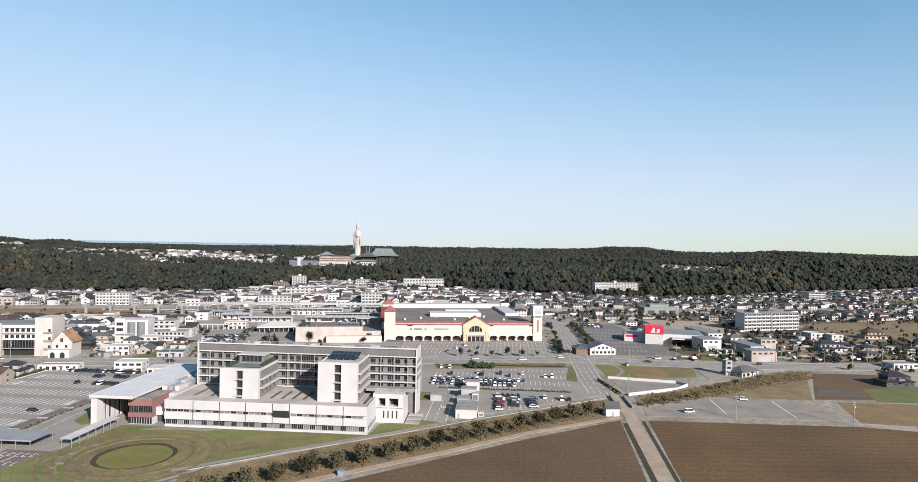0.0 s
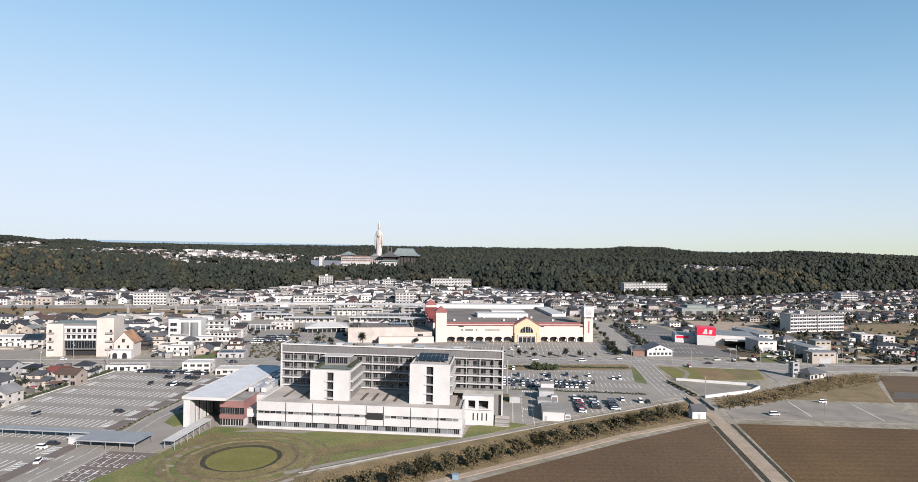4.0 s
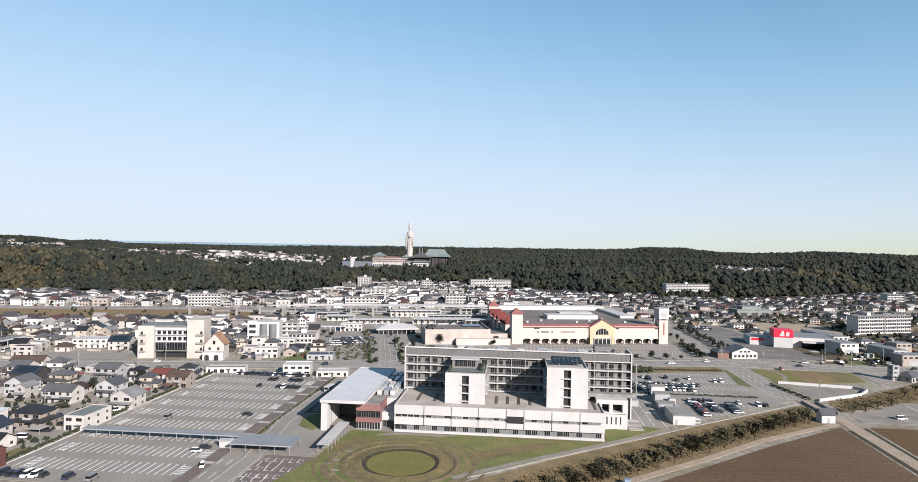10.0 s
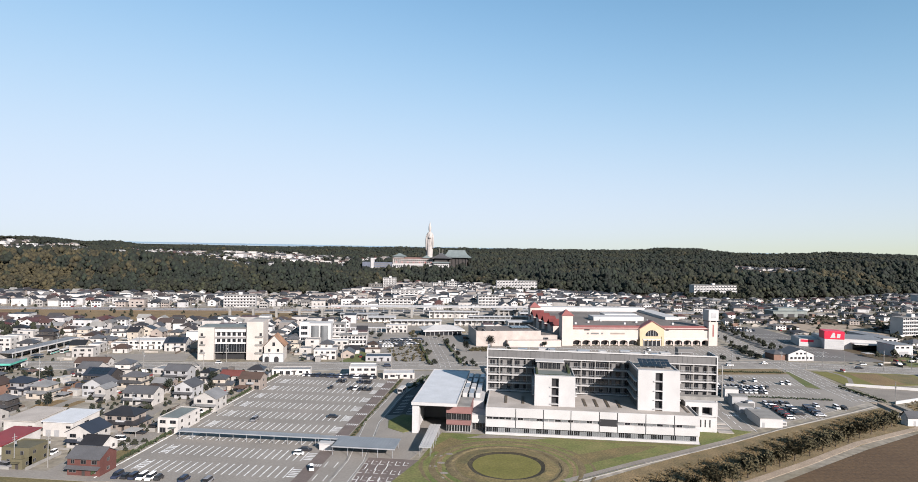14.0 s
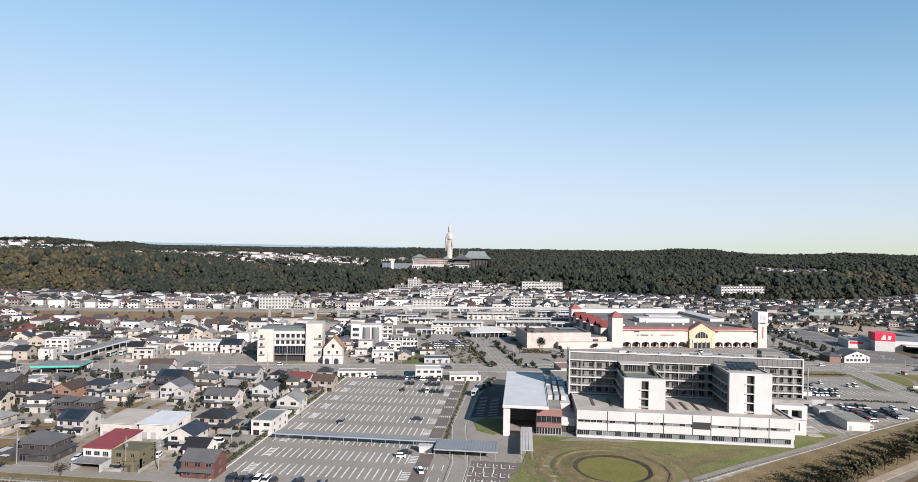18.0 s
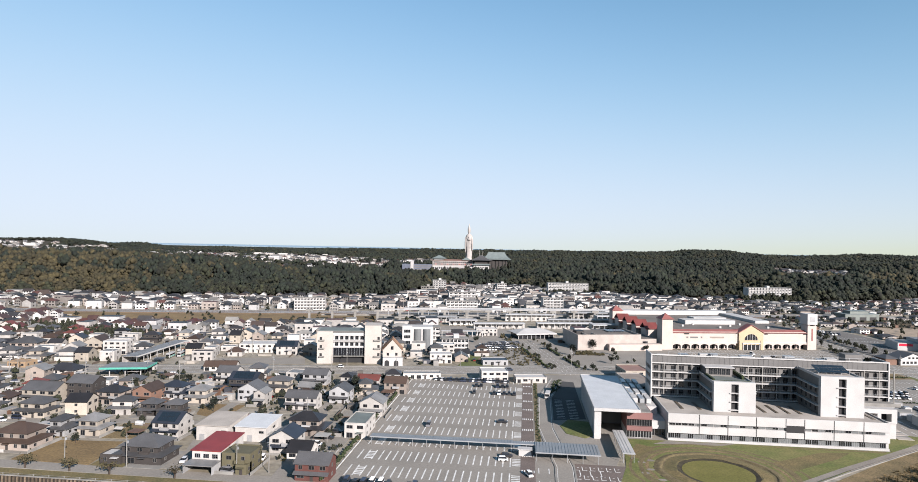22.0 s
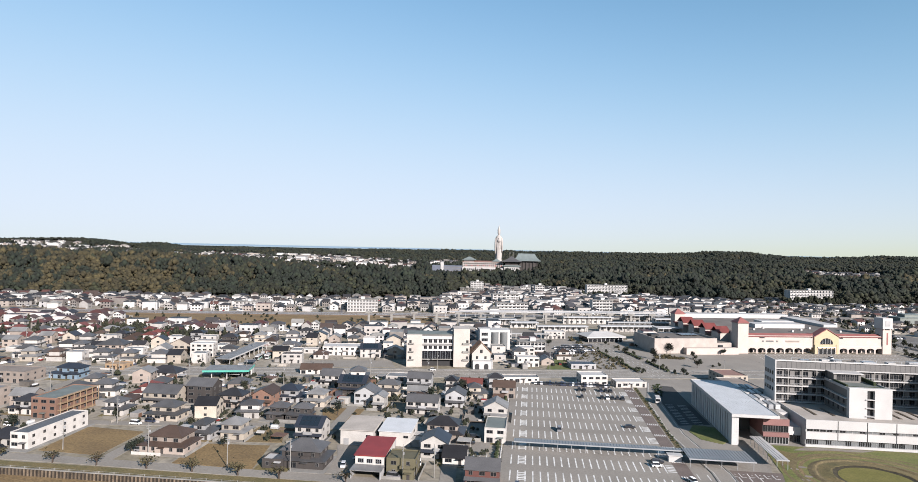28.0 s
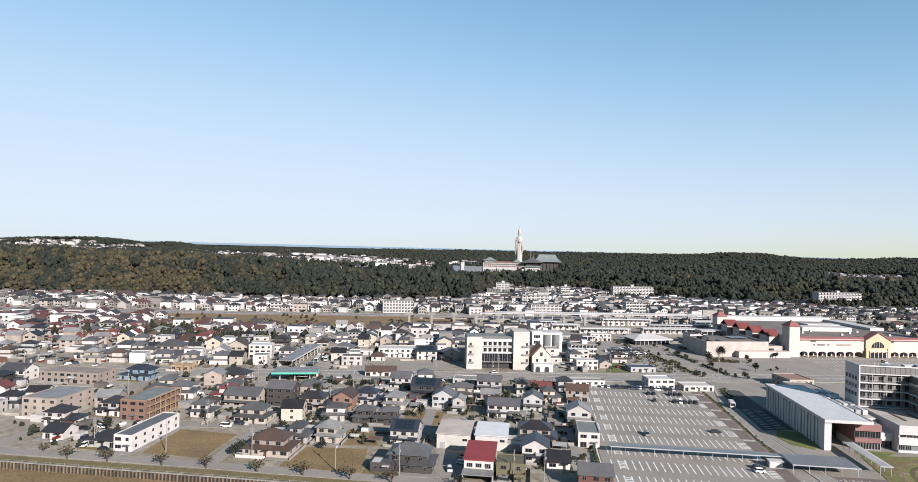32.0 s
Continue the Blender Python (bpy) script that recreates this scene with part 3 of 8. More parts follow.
bank_ring("disc_bank", ((13.0, 0.42), (13.6, 0.46), (17.0, 0.09)), M["meadow"], "grassy bank round the sunken turf disc", "bank")
bank_ring("disc_rim", ((11.4, 0.1), (11.8, 0.13), (13.0, 0.425)), M["darksoil"], "dark earth slope inside the bank", "rim")
sheet("turf_disc", circle(14, 209, 11.5, 11.5), 0.13, M["disc"], "round olive green turf disc on the lawn", "lawn")
for k in range(9):
    a_ = 2.6 + 0.14 * k
    sheet("bare_patch", [(14 + (19.5 + 2.6 * (k % 3)) * math.cos(a_) + 1.5 * math.cos(1.05 * q), 209 + (19.5 + 2.6 * (k % 3)) * math.sin(a_) + 1.0 * math.sin(1.05 * q)) for q in range(6)], 0.1 + 0.004 * (k % 2), M["gravel"] if k % 3 else M["darksoil"], "bare grey earth patch in the worn turf", "patch")
sheet("worn_strip", [(-2, 236.5), (4, 241), (30, 241.2), (24, 238.4), (8, 237.6)], 0.086, M["gravel"], "worn grey path beside the hospital front", "path"), sheet("worn_strip", [(30, 240), (84, 241.2), (84, 239.6), (52, 239.2)], 0.087, M["meadow"], "browned grass along the hospital front", "path")
sheet("worn_strip", [(40, 214), (62, 230), (70, 238), (58, 236), (36, 222)], 0.088, M["meadow"], "browned patch of the lawn", "patch"), sheet("worn_strip", [(-14, 222), (-8, 236), (-2, 232), (-9, 218)], 0.088, M["meadow"], "browned patch of the lawn", "patch")
MAIN = [p for p in ROAD if -1500 < p[0] < 1000]
strip("main_road", MAIN, 17, 0.06, M["asphalt_old"], "grey asphalt main road", "road")
strip("pavement", offset_line(MAIN, 10.2), 2.6, 0.2, M["concrete"], "pale concrete pavement along the main road", "pavement")
strip("pavement", offset_line(MAIN, -10.2), 2.6, 0.2, M["concrete"], "pale concrete pavement along the main road", "pavement")
along_paint("road_lines", MAIN, (-0.15, 0.15), 0.18, 0.07)
along_paint("lane_lines", MAIN, (-3.6, 3.6), 0.2, 0.071, 5, 5, "white dashed lane lines")
along_paint("edge_lines", MAIN, (-7.4, 7.4), 0.2, 0.071)
SIDE = [(187, 322), (186, 360), (187, 420), (188, 470), (187, 560), (180, 700)]
strip("side_road", SIDE, 13, 0.066, M["asphalt_old"], "grey asphalt side road with turning arrows", "road")
along_paint("lane_lines", SIDE, (-3.2, 0, 3.2), 0.25, 0.078, 6, 4, "white dashed lane lines")
along_paint("edge_lines", SIDE, (-6.1, 6.1), 0.25, 0.078)
along_paint("edge_lines", BUSROAD, (-2.6, 2.6), 0.16, 0.09)
AVENUE = [(-24, 358), (-30, 390), (-42, 440), (-52, 490), (-66, 560)]
strip("station_avenue", AVENUE, 14, 0.064, M["asphalt_old"], "asphalt avenue to the station", "road")
along_paint("lane_lines", AVENUE, (-3, 0, 3), 0.25, 0.076, 4, 4, "white dashed lane lines")
RIVERROAD = [(-900, 180), (-323, 181), (-259, 181), (-190, 180), (-112, 180)]
strip("verge", [(-700, 174.6), (-112, 174.6)], 4.6, 0.03, M["meadow"], "brown grass verge between road and channel", "verge")
strip("river_road", RIVERROAD, 6, 0.06, M["asphalt_old"], "grey asphalt road beside the channel", "road")
STREETS = (((-128, 180), (-131, 215), (-140, 260), (-141, 330)), ((-247, 181), (-248.5, 228), (-268, 262), (-283, 300)), ((-272, 222), (-205, 232), (-130, 236)),
           ((-330, 222), (-272, 222)), ((-185, 300), (-141, 290)), ((-250, 300), (-185, 300), (-182, 236)), ((-283, 300), (-250, 300)), ((-330, 182), (-345, 310)), ((-430, 177), (-445, 288)))
for pts in STREETS:
    strip("street", list(pts), 5.2, 0.055 + 0.003 * (STREETS.index(pts) % 3), M["asphalt_old"], "narrow grey asphalt residential street", "street")
strip("dirt_track", [(40, 165), (74, 192), (119, 228), (148, 253), (189, 281)], 3.0, 0.05, M["dirt"], "pale dirt farm track beside the trees", "track")
strip("verge", [(176.5, 120), (186.5, 208), (189.5, 272)], 2.2, 0.0, M["darksoil"], "dark ditch beside the farm road", "ditch")
strip("verge", [(183.6, 120), (193.8, 208), (197.6, 276)], 1.4, 0.0, M["darksoil"], "dark ditch beside the farm road", "ditch")
strip("farm_road", [(180, 120), (190, 208), (193.5, 284), (192, 322)], 5.4, 0.06, M["dirt"], "pale worn farm road between the fields", "road")
sheet("field", [(44, 150), (176, 120), (184, 208), (188, 276), (148, 246), (119, 222), (76, 186)], -0.02, M["soil"], "brown ploughed field with tractor marks", "field")
sheet("field", [(200, 120), (460, 120), (440, 250), (290, 280), (200, 277), (195, 208)], -0.02, M["soil2"], "brown harvested field with furrows", "field")
sheet("gravel_lot", [(201, 284), (286, 289), (284, 320), (240, 321), (202, 297)], 0.03, M["gravel"], "pale gravel parking lot", "parking lot")
along_paint("lot_lines", [(238.9, 319), (237.7, 293)], (0,), 0.4, 0.045), along_paint("lot_lines", [(268.2, 319), (266.9, 290)], (0,), 0.4, 0.045)
sheet("river_bank", [(44, 168), (66, 187), (112, 224), (142, 246), (186, 281), (189, 312), (124, 266), (85, 236), (37, 196)], 0.0, M["dry"], "bank of dry brown grass", "bank")
sheet("river_bank", [(200, 300), (240, 324), (290, 324), (318, 392), (300, 392), (236, 340), (204, 318)], 0.01, M["dry"], "bank of tall dry brown reeds", "bank")
sheet("bare_field", [(292, 326), (340, 332), (380, 395), (322, 392)], -0.01, M["soil"], "bare brown field", "field")
sheet("mud_patch", [(296, 334), (322, 336), (326, 347), (306, 350)], 0.01, M["water"], "wet mud with standing water", "mud")
sheet("crop_field", [(321, 325), (480, 333), (480, 392), (420, 384), (329, 353)], 0.0, M["green"], "field of low green crop", "field")
sheet("stubble_field", [(292, 286), (480, 270), (480, 326), (300, 322)], -0.01, M["stubble"], "yellow stubble field", "field")
sheet("park_lawn", [(195, 396), (197, 358), (203, 355), (217, 361), (248, 369), (254, 397)], 0.05, M["disc"], "olive green park lawn beside the side road", "lawn")
sheet("bare_plot", [(215, 393), (232, 395), (233, 367), (214, 361)], 0.056, M["stubble"], "worn bare plot in the park lawn", "plot")
sheet("park_plot", [(233.5, 394), (251, 395), (246, 371), (234, 368)], 0.056, M["meadow"], "rough green plot in the park", "plot")
strip("park_path", [(205, 398), (208, 388), (208, 378), (203, 366), (195, 353)], 2.4, 0.062, M["gravel"], "curved pale path through the park lawn", "path")
sheet("parking_lot", [(255, 398), (253, 364), (267, 376), (271, 398)], 0.055, M["asphalt_old"], "grey asphalt parking lot beside a house", "parking lot")
sheet("verge", [(96, 384), (176, 400), (178, 384), (98, 368)], 0.05, M["dry"], "verge of dry grass by the road", "verge")
sheet("verge", [(178, 346), (181, 390), (178, 392), (172, 350)], 0.055, M["green"], "strip of green grass", "verge")
sheet("mall_car_park", [(58, 404), (182, 428), (180, 484), (44, 458)], 0.05, M["asphalt_old"], "worn asphalt car park before the mall", "car park")
sheet("store_car_park", [(196, 430), (262, 438), (250, 520), (240, 600), (196, 590)], 0.05, M["asphalt_mid"], "worn asphalt car park of the store", "car park")
for pts, m in (([(-276, 188), (-278, 216), (-253, 214), (-252, 187)], "stubble"), ([(-223, 184.2), (-224, 205), (-198, 207), (-194, 183.6)], "stubble"), ([(-212, 209), (-212, 232), (-202, 230), (-195, 211)], "dry"),
               ([(-197, 262), (-177, 262), (-177, 240), (-191, 245)], "stubble")):
    sheet("garden_plot", pts, 0.02, M[m], "harvested garden plot between houses", "plot")
sheet("near_field", [(-700, 60), (-60, 60), (-48, 100), (-48, 170), (-190, 171.5), (-700, 171.5)], -2.38, M["nearfield"], "stubble field beside the channel", "field", deep=1)
sheet("bare_field", [(405, 525), (640, 565), (900, 700), (900, 755), (560, 688), (432, 640)], 0.0, M["dry"], "bare brown field beyond the apartment blocks", "field")
sheet("bare_field", [(272, 562), (340, 548), (344, 640), (272, 640)], 0.0, M["dirt"], "pale earth building plot", "plot")
sheet("rough_ground", [(252, 424), (640, 470), (1000, 760), (1000, 860), (560, 760), (264, 700), (252, 620)], -0.025, M["rough"], "rough ground of brown grass and bare earth among houses", "ground", deep=0.03)
sheet("green_lot", [(268, 424), (300, 426), (340, 440), (335, 500), (318, 505), (300, 470), (268, 446)], 0.0, M["green"], "rough green lot among workshops", "lot")
sheet("green_lot", [(330, 425), (420, 440), (430, 515), (345, 505)], 0.004, M["dry"], "rough brown lot among houses", "lot")
sheet("far_field", [(640, 860), (900, 900), (960, 1010), (700, 960)], 0.0, M["green"], "pale green field below the woods", "field")
sheet("station_square", [(-150, 470), (-112, 400), (-64, 366), (-14, 362), (2, 400), (-8, 452), (-18, 462), (-40, 560), (-160, 545)], 0.02, M["asphalt_old"], "pale asphalt square before the station", "square")
sheet("mall_yard", [(-6, 368), (62, 384), (46, 460), (-2, 450)], 0.024, M["asphalt_old"], "pale asphalt yard beside the mall", "yard")
for q in range(7):
    sheet("planting_bed", [(-52 + 5.5 * q, 504 + 1.1 * q), (-48 + 5.5 * q, 504.8 + 1.1 * q), (-48.4 + 5.5 * q, 507 + 1.1 * q), (-52.4 + 5.5 * q, 506.2 + 1.1 * q)], 0.2, M["dry"], "small raised planting bed on the square", "bed")
sheet("open_lot", [(-246, 345), (-184, 357), (-192, 378), (-254, 364)], 0.03, M["asphalt_old"], "empty grey asphalt lot beside the office", "parking lot")
sheet("house_yard", [(-169, 184), (-160, 184), (-160, 212.5), (-174, 212.5), (-170, 200)], 0.05, M["asphalt_old"], "grey asphalt yard with parking bays between houses", "yard")
sheet("house_yard", [(-131, 196), (-118, 200), (-117, 222), (-121, 262), (-131, 262)], 0.047, M["asphalt_old"], "grey asphalt yard behind the car park hedge", "yard")
sheet("house_yard", [(-134, 262), (-121.5, 266), (-121, 292), (-131, 296)], 0.047, M["gravel"], "pale gravel yard between houses", "yard")
sheet("grass_patch", [(-122, 184), (-115.5, 184), (-115.5, 206), (-121, 204)], 0.05, M["meadow"], "brown grass plot beside the hedge", "lawn")
strip("car_park_kerb", [(-112.6, 180), (-112.6, 334)], 0.35, 0.16, M["paint"], "pale yellowish kerb along the car park", "kerb")
for k in range(6):
    tagged(solid("bay_mark", None, M["paint"], (-129.6 + 2.4 * k, -129.4 + 2.4 * k, 207, 211.5, 0.047, 0.06)), "white painted bay line", "bay marking", kind="structure")
sheet("grass_patch", [(-92, 372), (-88, 408), (-72, 406), (-70, 369)], 0.05, M["green"], "small green lawn among the buildings", "lawn")
RAILSIDE = offset_line([p for p in RAIL if -2500 < p[0] < 0], -52)
strip("railway_verge", RAILSIDE, 78, 0.02, M["stubble"], "bare brown strip of land beside the railway", "verge")
RAILBED = [p for p in RAIL if -2500 < p[0] < 1500]
strip("railway_bed", RAILBED, 26, 0.5, M["rail"], "rust-brown railway ballast bed", "railway", deep=1)
for off in (-8, -3.5, 3.5, 8):
    strip("rail_track", offset_line(RAILBED, off), 1.6, 0.62, M["steel"], "steel railway track on ballast", "track", deep=0.1)

taxi = [(-36.5 + 0.2 * (k % 2), -33, 266 + 2.6 * k, 266.3 + 2.6 * k, 0.045, 0.065) for k in range(13)] + [(-31, -27, 266 + 2.6 * k, 266.3 + 2.6 * k, 0.045, 0.065) for k in range(13)]
vs_, fs_ = box_parts(taxi)
tagged(shape("taxi_marks", None, M["paint"], vs_, fs_), "white painted taxi bay marks beside the hall", "bay marking", kind="stuff")
# car park lines
rows_b, hatch = [], []
for i in range(9):
    yc = 192.8 + 15.35 * i
    last = 22 if i != 7 else 20
    for k in range(last):
        xk = -108.6 + 2.53 * k
        if i == 2 and k > 0:
            rows_b.append((xk - 0.22, xk + 0.22, yc - 4.4, yc - 0.3, 0.05, 0.058))
        else:
            rows_b.append((xk - 0.22, xk + 0.22, yc - 4.7, yc + 4.7, 0.05, 0.058))
    for xs in (-104.8, -53.4):
        for q in range(5):
            hatch.append((xs - 1.5, xs + 1.5, yc - 3.6 + 1.5 * q, yc - 2.9 + 1.5 * q, 0.05, 0.06))
    for q in range(6):
        hatch.append((-51.6 + 0.8 * q, -51.2 + 0.8 * q, yc + 6.2, yc + 8.4, 0.076, 0.084))
for k in range(26):
    rows_b.append((-110 + 2.53 * k - 0.16, -110 + 2.53 * k + 0.16, 326.5 + 0.02 * k, 331.5, 0.05, 0.058))
for yb in (187.5, 199):
    for k in range(7):
        hatch.append((-46 + 3.4 * k, -45.7 + 3.4 * k, yb, yb + 5, 0.06, 0.07))
for yb in (184, 190, 196, 204):
    for k in range(8):
        xb = -34 + 2.7 * k
        if yb < 202 or k < 6:
            hatch += [(xb, xb + 1.7, yb, yb + 0.25, 0.06, 0.075), (xb, xb + 0.25, yb + 0.25, yb + 3.6, 0.06, 0.075), (xb + 1.1, xb + 1.7, yb + 2.4, yb + 2.65, 0.06, 0.075)]
vs_, fs_ = box_parts(rows_b)
tagged(shape("bay_lines", None, M["paint"], vs_, fs_), "white painted parking bay lines", "bay marking", kind="stuff")
vs_, fs_ = box_parts(hatch)
tagged(shape("hatch_marks", None, M["paint"], vs_, fs_), "white hatched paint at row ends and crossings", "road marking", kind="stuff")
rows_b = []
for yc, x0, n, half in ((372, 100, 30, 2.4), (357, 100, 30, 4.6), (340, 100, 30, 4.6), (327, 104, 22, 2.4), (305, 134, 15, 2.4), (290, 136, 7, 4.6)):
    for k in range(n):
        rows_b.append((x0 + 2.5 * k - 0.12, x0 + 2.5 * k + 0.12, yc - half, yc + half, 0.03, 0.045))
for r in range(4):
    for k in range(40):
        xa = 60 + 2.9 * k
        ya = 416 + 13 * r + (xa - 60) * 0.2
        rows_b.append((xa - 0.12, xa + 0.12, ya - 4, ya + 4, 0.05, 0.06))
for r in range(7):
    for k in range(14):
        rows_b.append((200 + 2.9 * k - 0.12, 200 + 2.9 * k + 0.12, 452 + 17 * r - 4, 452 + 17 * r + 4, 0.05, 0.06))
vs_, fs_ = box_parts(rows_b)
tagged(shape("bay_lines", None, M["paint"], vs_, fs_), "white painted bay lines beside mall and hospital", "bay marking", kind="stuff")

# ---- hospital ----
hospital = thing("hospital", pose(0, 0, 0), "white and charcoal hospital with podium, two towers and ward block", "hospital")
OCC.append((50, 268, 60))
podium = solid("podium_wall", hospital, M["white"], (5, 86, 242.3, 271, 0, 0.9), (5, 86, 242.0, 271, 3.1, 5.9), (5, 86, 242.0, 271, 7.1, 10.1),
      (5, 86, 242.9, 271, 0.9, 3.1), (5, 86, 242.5, 271, 5.9, 7.1), label="white panel podium walls in bands")
solid("podium_parapet", hospital, M["white"], (5, 86, 242, 242.4, 10.1, 10.7), (5, 5.4, 242.4, 270, 10.1, 10.7), (85.6, 86, 242.4, 262, 10.1, 10.7))
solid("podium_roof", hospital, M["paleroof"], (5.4, 85.6, 242.4, 270, 10.104, 10.25), label="grey concrete podium roof")
for x in (16.7, 27.4, 37.9, 48.7, 55.5, 66.1, 76.7):
    solid("joint", hospital, M["slit"], (x - 0.12, x + 0.12, 241.93, 242.05, 3.1, 10.6))
# the open recess is only a near-black block, its shade put in colour
solid("loggia", hospital, M["slit"], (48.9, 55.3, 241.985, 242.6, 5.3, 8.0), label="near-black block for the shade in the open podium recess")
for k in range(33):
    x = 6.6 + 2.4 * k
    if 47.5 < x < 56.5:
        continue
    window(podium, x, 242.46, 6.05, 2.2, 0.95, bars=1, glass="glass" if k * 7 % 11 < 4 or k < 4 else "paleglass")
for k in range(33):
    window(podium, 6.4 + 2.42 * k, 242.86, 0.95, 2.3, 2.1, bars=2, glass="glass" if k * 5 % 13 < 7 else "paleglass")
for k in range(8):
    window(podium, 86.03, 245 + 3.0 * k, 1.0, 2.4, 2.0, "+x", 2)
for x, y in ((12.5, 257), (19.5, 257), (44.5, 257), (49, 257), (53.5, 257), (58, 257), (83.5, 254)):
    solid("skylight", hospital, M["lightwell"], (x - 0.55, x + 0.55, y - 6, y + 6, 10.2, 10.42), label="long brown roof light")
# ward block
X0, X1, YF = 3.7, 101.0, 270.0
FL = (10.7, 14.1, 17.6, 21.1, 25.0)
ward = solid("ward_wall", hospital, M["backwall"], (X0 + 0.5, X1 - 0.5, YF + 1.6, 282, 0, 25), label="charcoal ward block wall behind balconies")
solid("roof_screen", hospital, M["screen"], (X0 + 0.4, X1 - 0.4, YF + 0.5, YF + 1.2, 25.3, 28.3), (X0 + 0.4, X0 + 1, YF + 1.2, 282, 25.3, 28.3), (X1 - 1, X1 - 0.4, YF + 1.2, 282, 25.3, 28.3), label="grey ribbed rooftop screen")
for k in range(97):
    solid("screen_rib", hospital, M["screen"], (X0 + 0.9 + k, X0 + 1.0 + k, YF + 0.42, YF + 0.5, 25.35, 28.3)) if k % 2 == 0 else None
solid("roof", hospital, M["deck"], (X0 + 1, X1 - 1, YF + 1.2, 282, 25, 25.5), label="grey ward block roof")
solid("white_frame", hospital, M["white"], (X0, X0 + 0.5, YF, 282, 0, 28.3), (X1 - 0.5, X1, YF, 282, 0, 28.3), (X0, X1, YF, YF + 0.5, 28.3, 28.8), (X0, X0 + 0.5, YF + 0.5, 282, 28.3, 28.8), (X1 - 0.5, X1, YF + 0.5, 282, 28.3, 28.8), label="white concrete frame round the ward block")
for z in FL:
    solid("balcony_slab", hospital, M["white"], (X0 + 0.5, X1 - 0.5, YF + 0.1, YF + 1.6, z - 0.2, z + 0.22), label="white balcony slab")
for z in FL[:-1]:
    solid("balcony_rail", hospital, M["steel"], (X0 + 0.5, X1 - 0.5, YF + 0.15, YF + 0.2, z + 1.15, z + 1.22), *[(X0 + 0.6 + 0.95 * k, X0 + 0.64 + 0.95 * k, YF + 0.15, YF + 0.2, z + 0.22, z + 1.15) for k in range(101)], label="thin steel balcony railing")
    for k in range(27):
        x = X0 + 2.4 + 3.6 * k
        window(ward, x, YF + 1.58, z + 0.5, 1.7 if k % 3 else 2.2, 2.2, bars=1)
for k in range(17):
    x = X0 + 5.6 + 5.85 * k
    if 24 < x < 40 or 64 < x < 81:
        continue
    solid("column", hospital, M["concrete"], (x - 0.2, x + 0.2, YF + 0.25, YF + 0.6, 10.7, 25), label="grey concrete balcony column")
for z in (14.1, 17.6, 21.1):
    for k in range(4):
        window(ward, 49.2 + 2.0 * k, YF + 0.9, z + 0.6, 1.9, 2.4, bars=1)
for z in FL[1:-1]:
    for k in range(4):
        window(ward, X0 - 0.02, 272.6 + 2.6 * k, z + 0.7, 1.6, 1.7, "-x")
        window(ward, X1 + 0.02, 272.6 + 2.6 * k, z + 0.7, 1.6, 1.7, "+x")
for k in range(13):
    x = 8 + 7.1 * k + (k * 37 % 5)
    solid("rooftop_unit", hospital, M["steel"] if k % 2 else M["white"], (x, x + 3.2 + k % 3, 275.6 + k % 3, 278.6 + k % 3, 25.5, 27.6 + 0.35 * (k % 4)), label="rooftop plant unit")
solid("lift_house", hospital, M["backwall"], (86, 93, 275.5, 281, 25.5, 30.6), label="dark rooftop lift house")
solid("plant_rail", hospital, M["steel"], (12, 92, 274.2, 274.3, 29.2, 29.3), *[(12 + 5 * k, 12.12 + 5 * k, 274.2, 274.3, 25.5, 29.2) for k in range(17)], label="thin steel rail over the roof")


def tower(x0, x1, top, wx0, slots, deckz):
    """White front slab with a column of recessed landings and a charcoal wing behind it."""
    solid("tower_front", hospital, M["white"], (x0, wx0, 249, 251, 10.25, top), (wx0 + 2.8, x1, 249, 251, 10.25, top), (wx0, wx0 + 2.8, 249, 251, top - 0.9, top), (wx0, wx0 + 2.8, 250.6, 251, 10.25, top - 0.9), label="white rendered tower front")
    for z in slots:
        solid("landing", hospital, M["white"], (wx0 - 0.7, wx0 + 2.9, 248.6, 250.6, z - 0.12, z + 0.12), label="white landing slab")
        # near-black sheet in place of the recess's own shade
        solid("recess", hospital, M["slit"], (wx0 + 0.05, wx0 + 2.75, 250.3, 250.55, z + 0.2, z + 2.9), label="near-black sheet for the shade in a stair recess")
    side = solid("tower_wall", hospital, M["backwall"], (x0 + 0.3, x1 - 0.3, 251, 271, 10.25, deckz), label="charcoal side walls of the tower wing")
    solid("tower_roof", hospital, M["paleroof"], (x0 + 0.3, x1 - 0.3, 251, 269, deckz + 0.004, deckz + 0.2), label="pale roof terrace")
    solid("tower_parapet", hospital, M["white"], (x0, x0 + 0.35, 251, 270, deckz - 0.3, deckz + 0.7))
    solid("tower_parapet", hospital, M["white"], (x1 - 0.35, x1, 251, 270, deckz - 0.3, deckz + 0.7))
    for z in FL[1:]:
        if z < deckz - 1:
            solid("side_slab", hospital, M["white"], (x0 - 0.9, x0 + 0.3, 251, 270, z - 0.2, z + 0.2), label="white side balcony slab")
            solid("side_slab", hospital, M["white"], (x1 - 0.3, x1 + 0.9, 251, 270, z - 0.2, z + 0.2), label="white side balcony slab")
            for k in range(4):
                window(side, x0 + 0.28, 254 + 4.2 * k, z - 2.6, 1.6, 2.0, "-x")
                window(side, x1 - 0.28, 254 + 4.2 * k, z - 2.6, 1.6, 2.0, "+x")


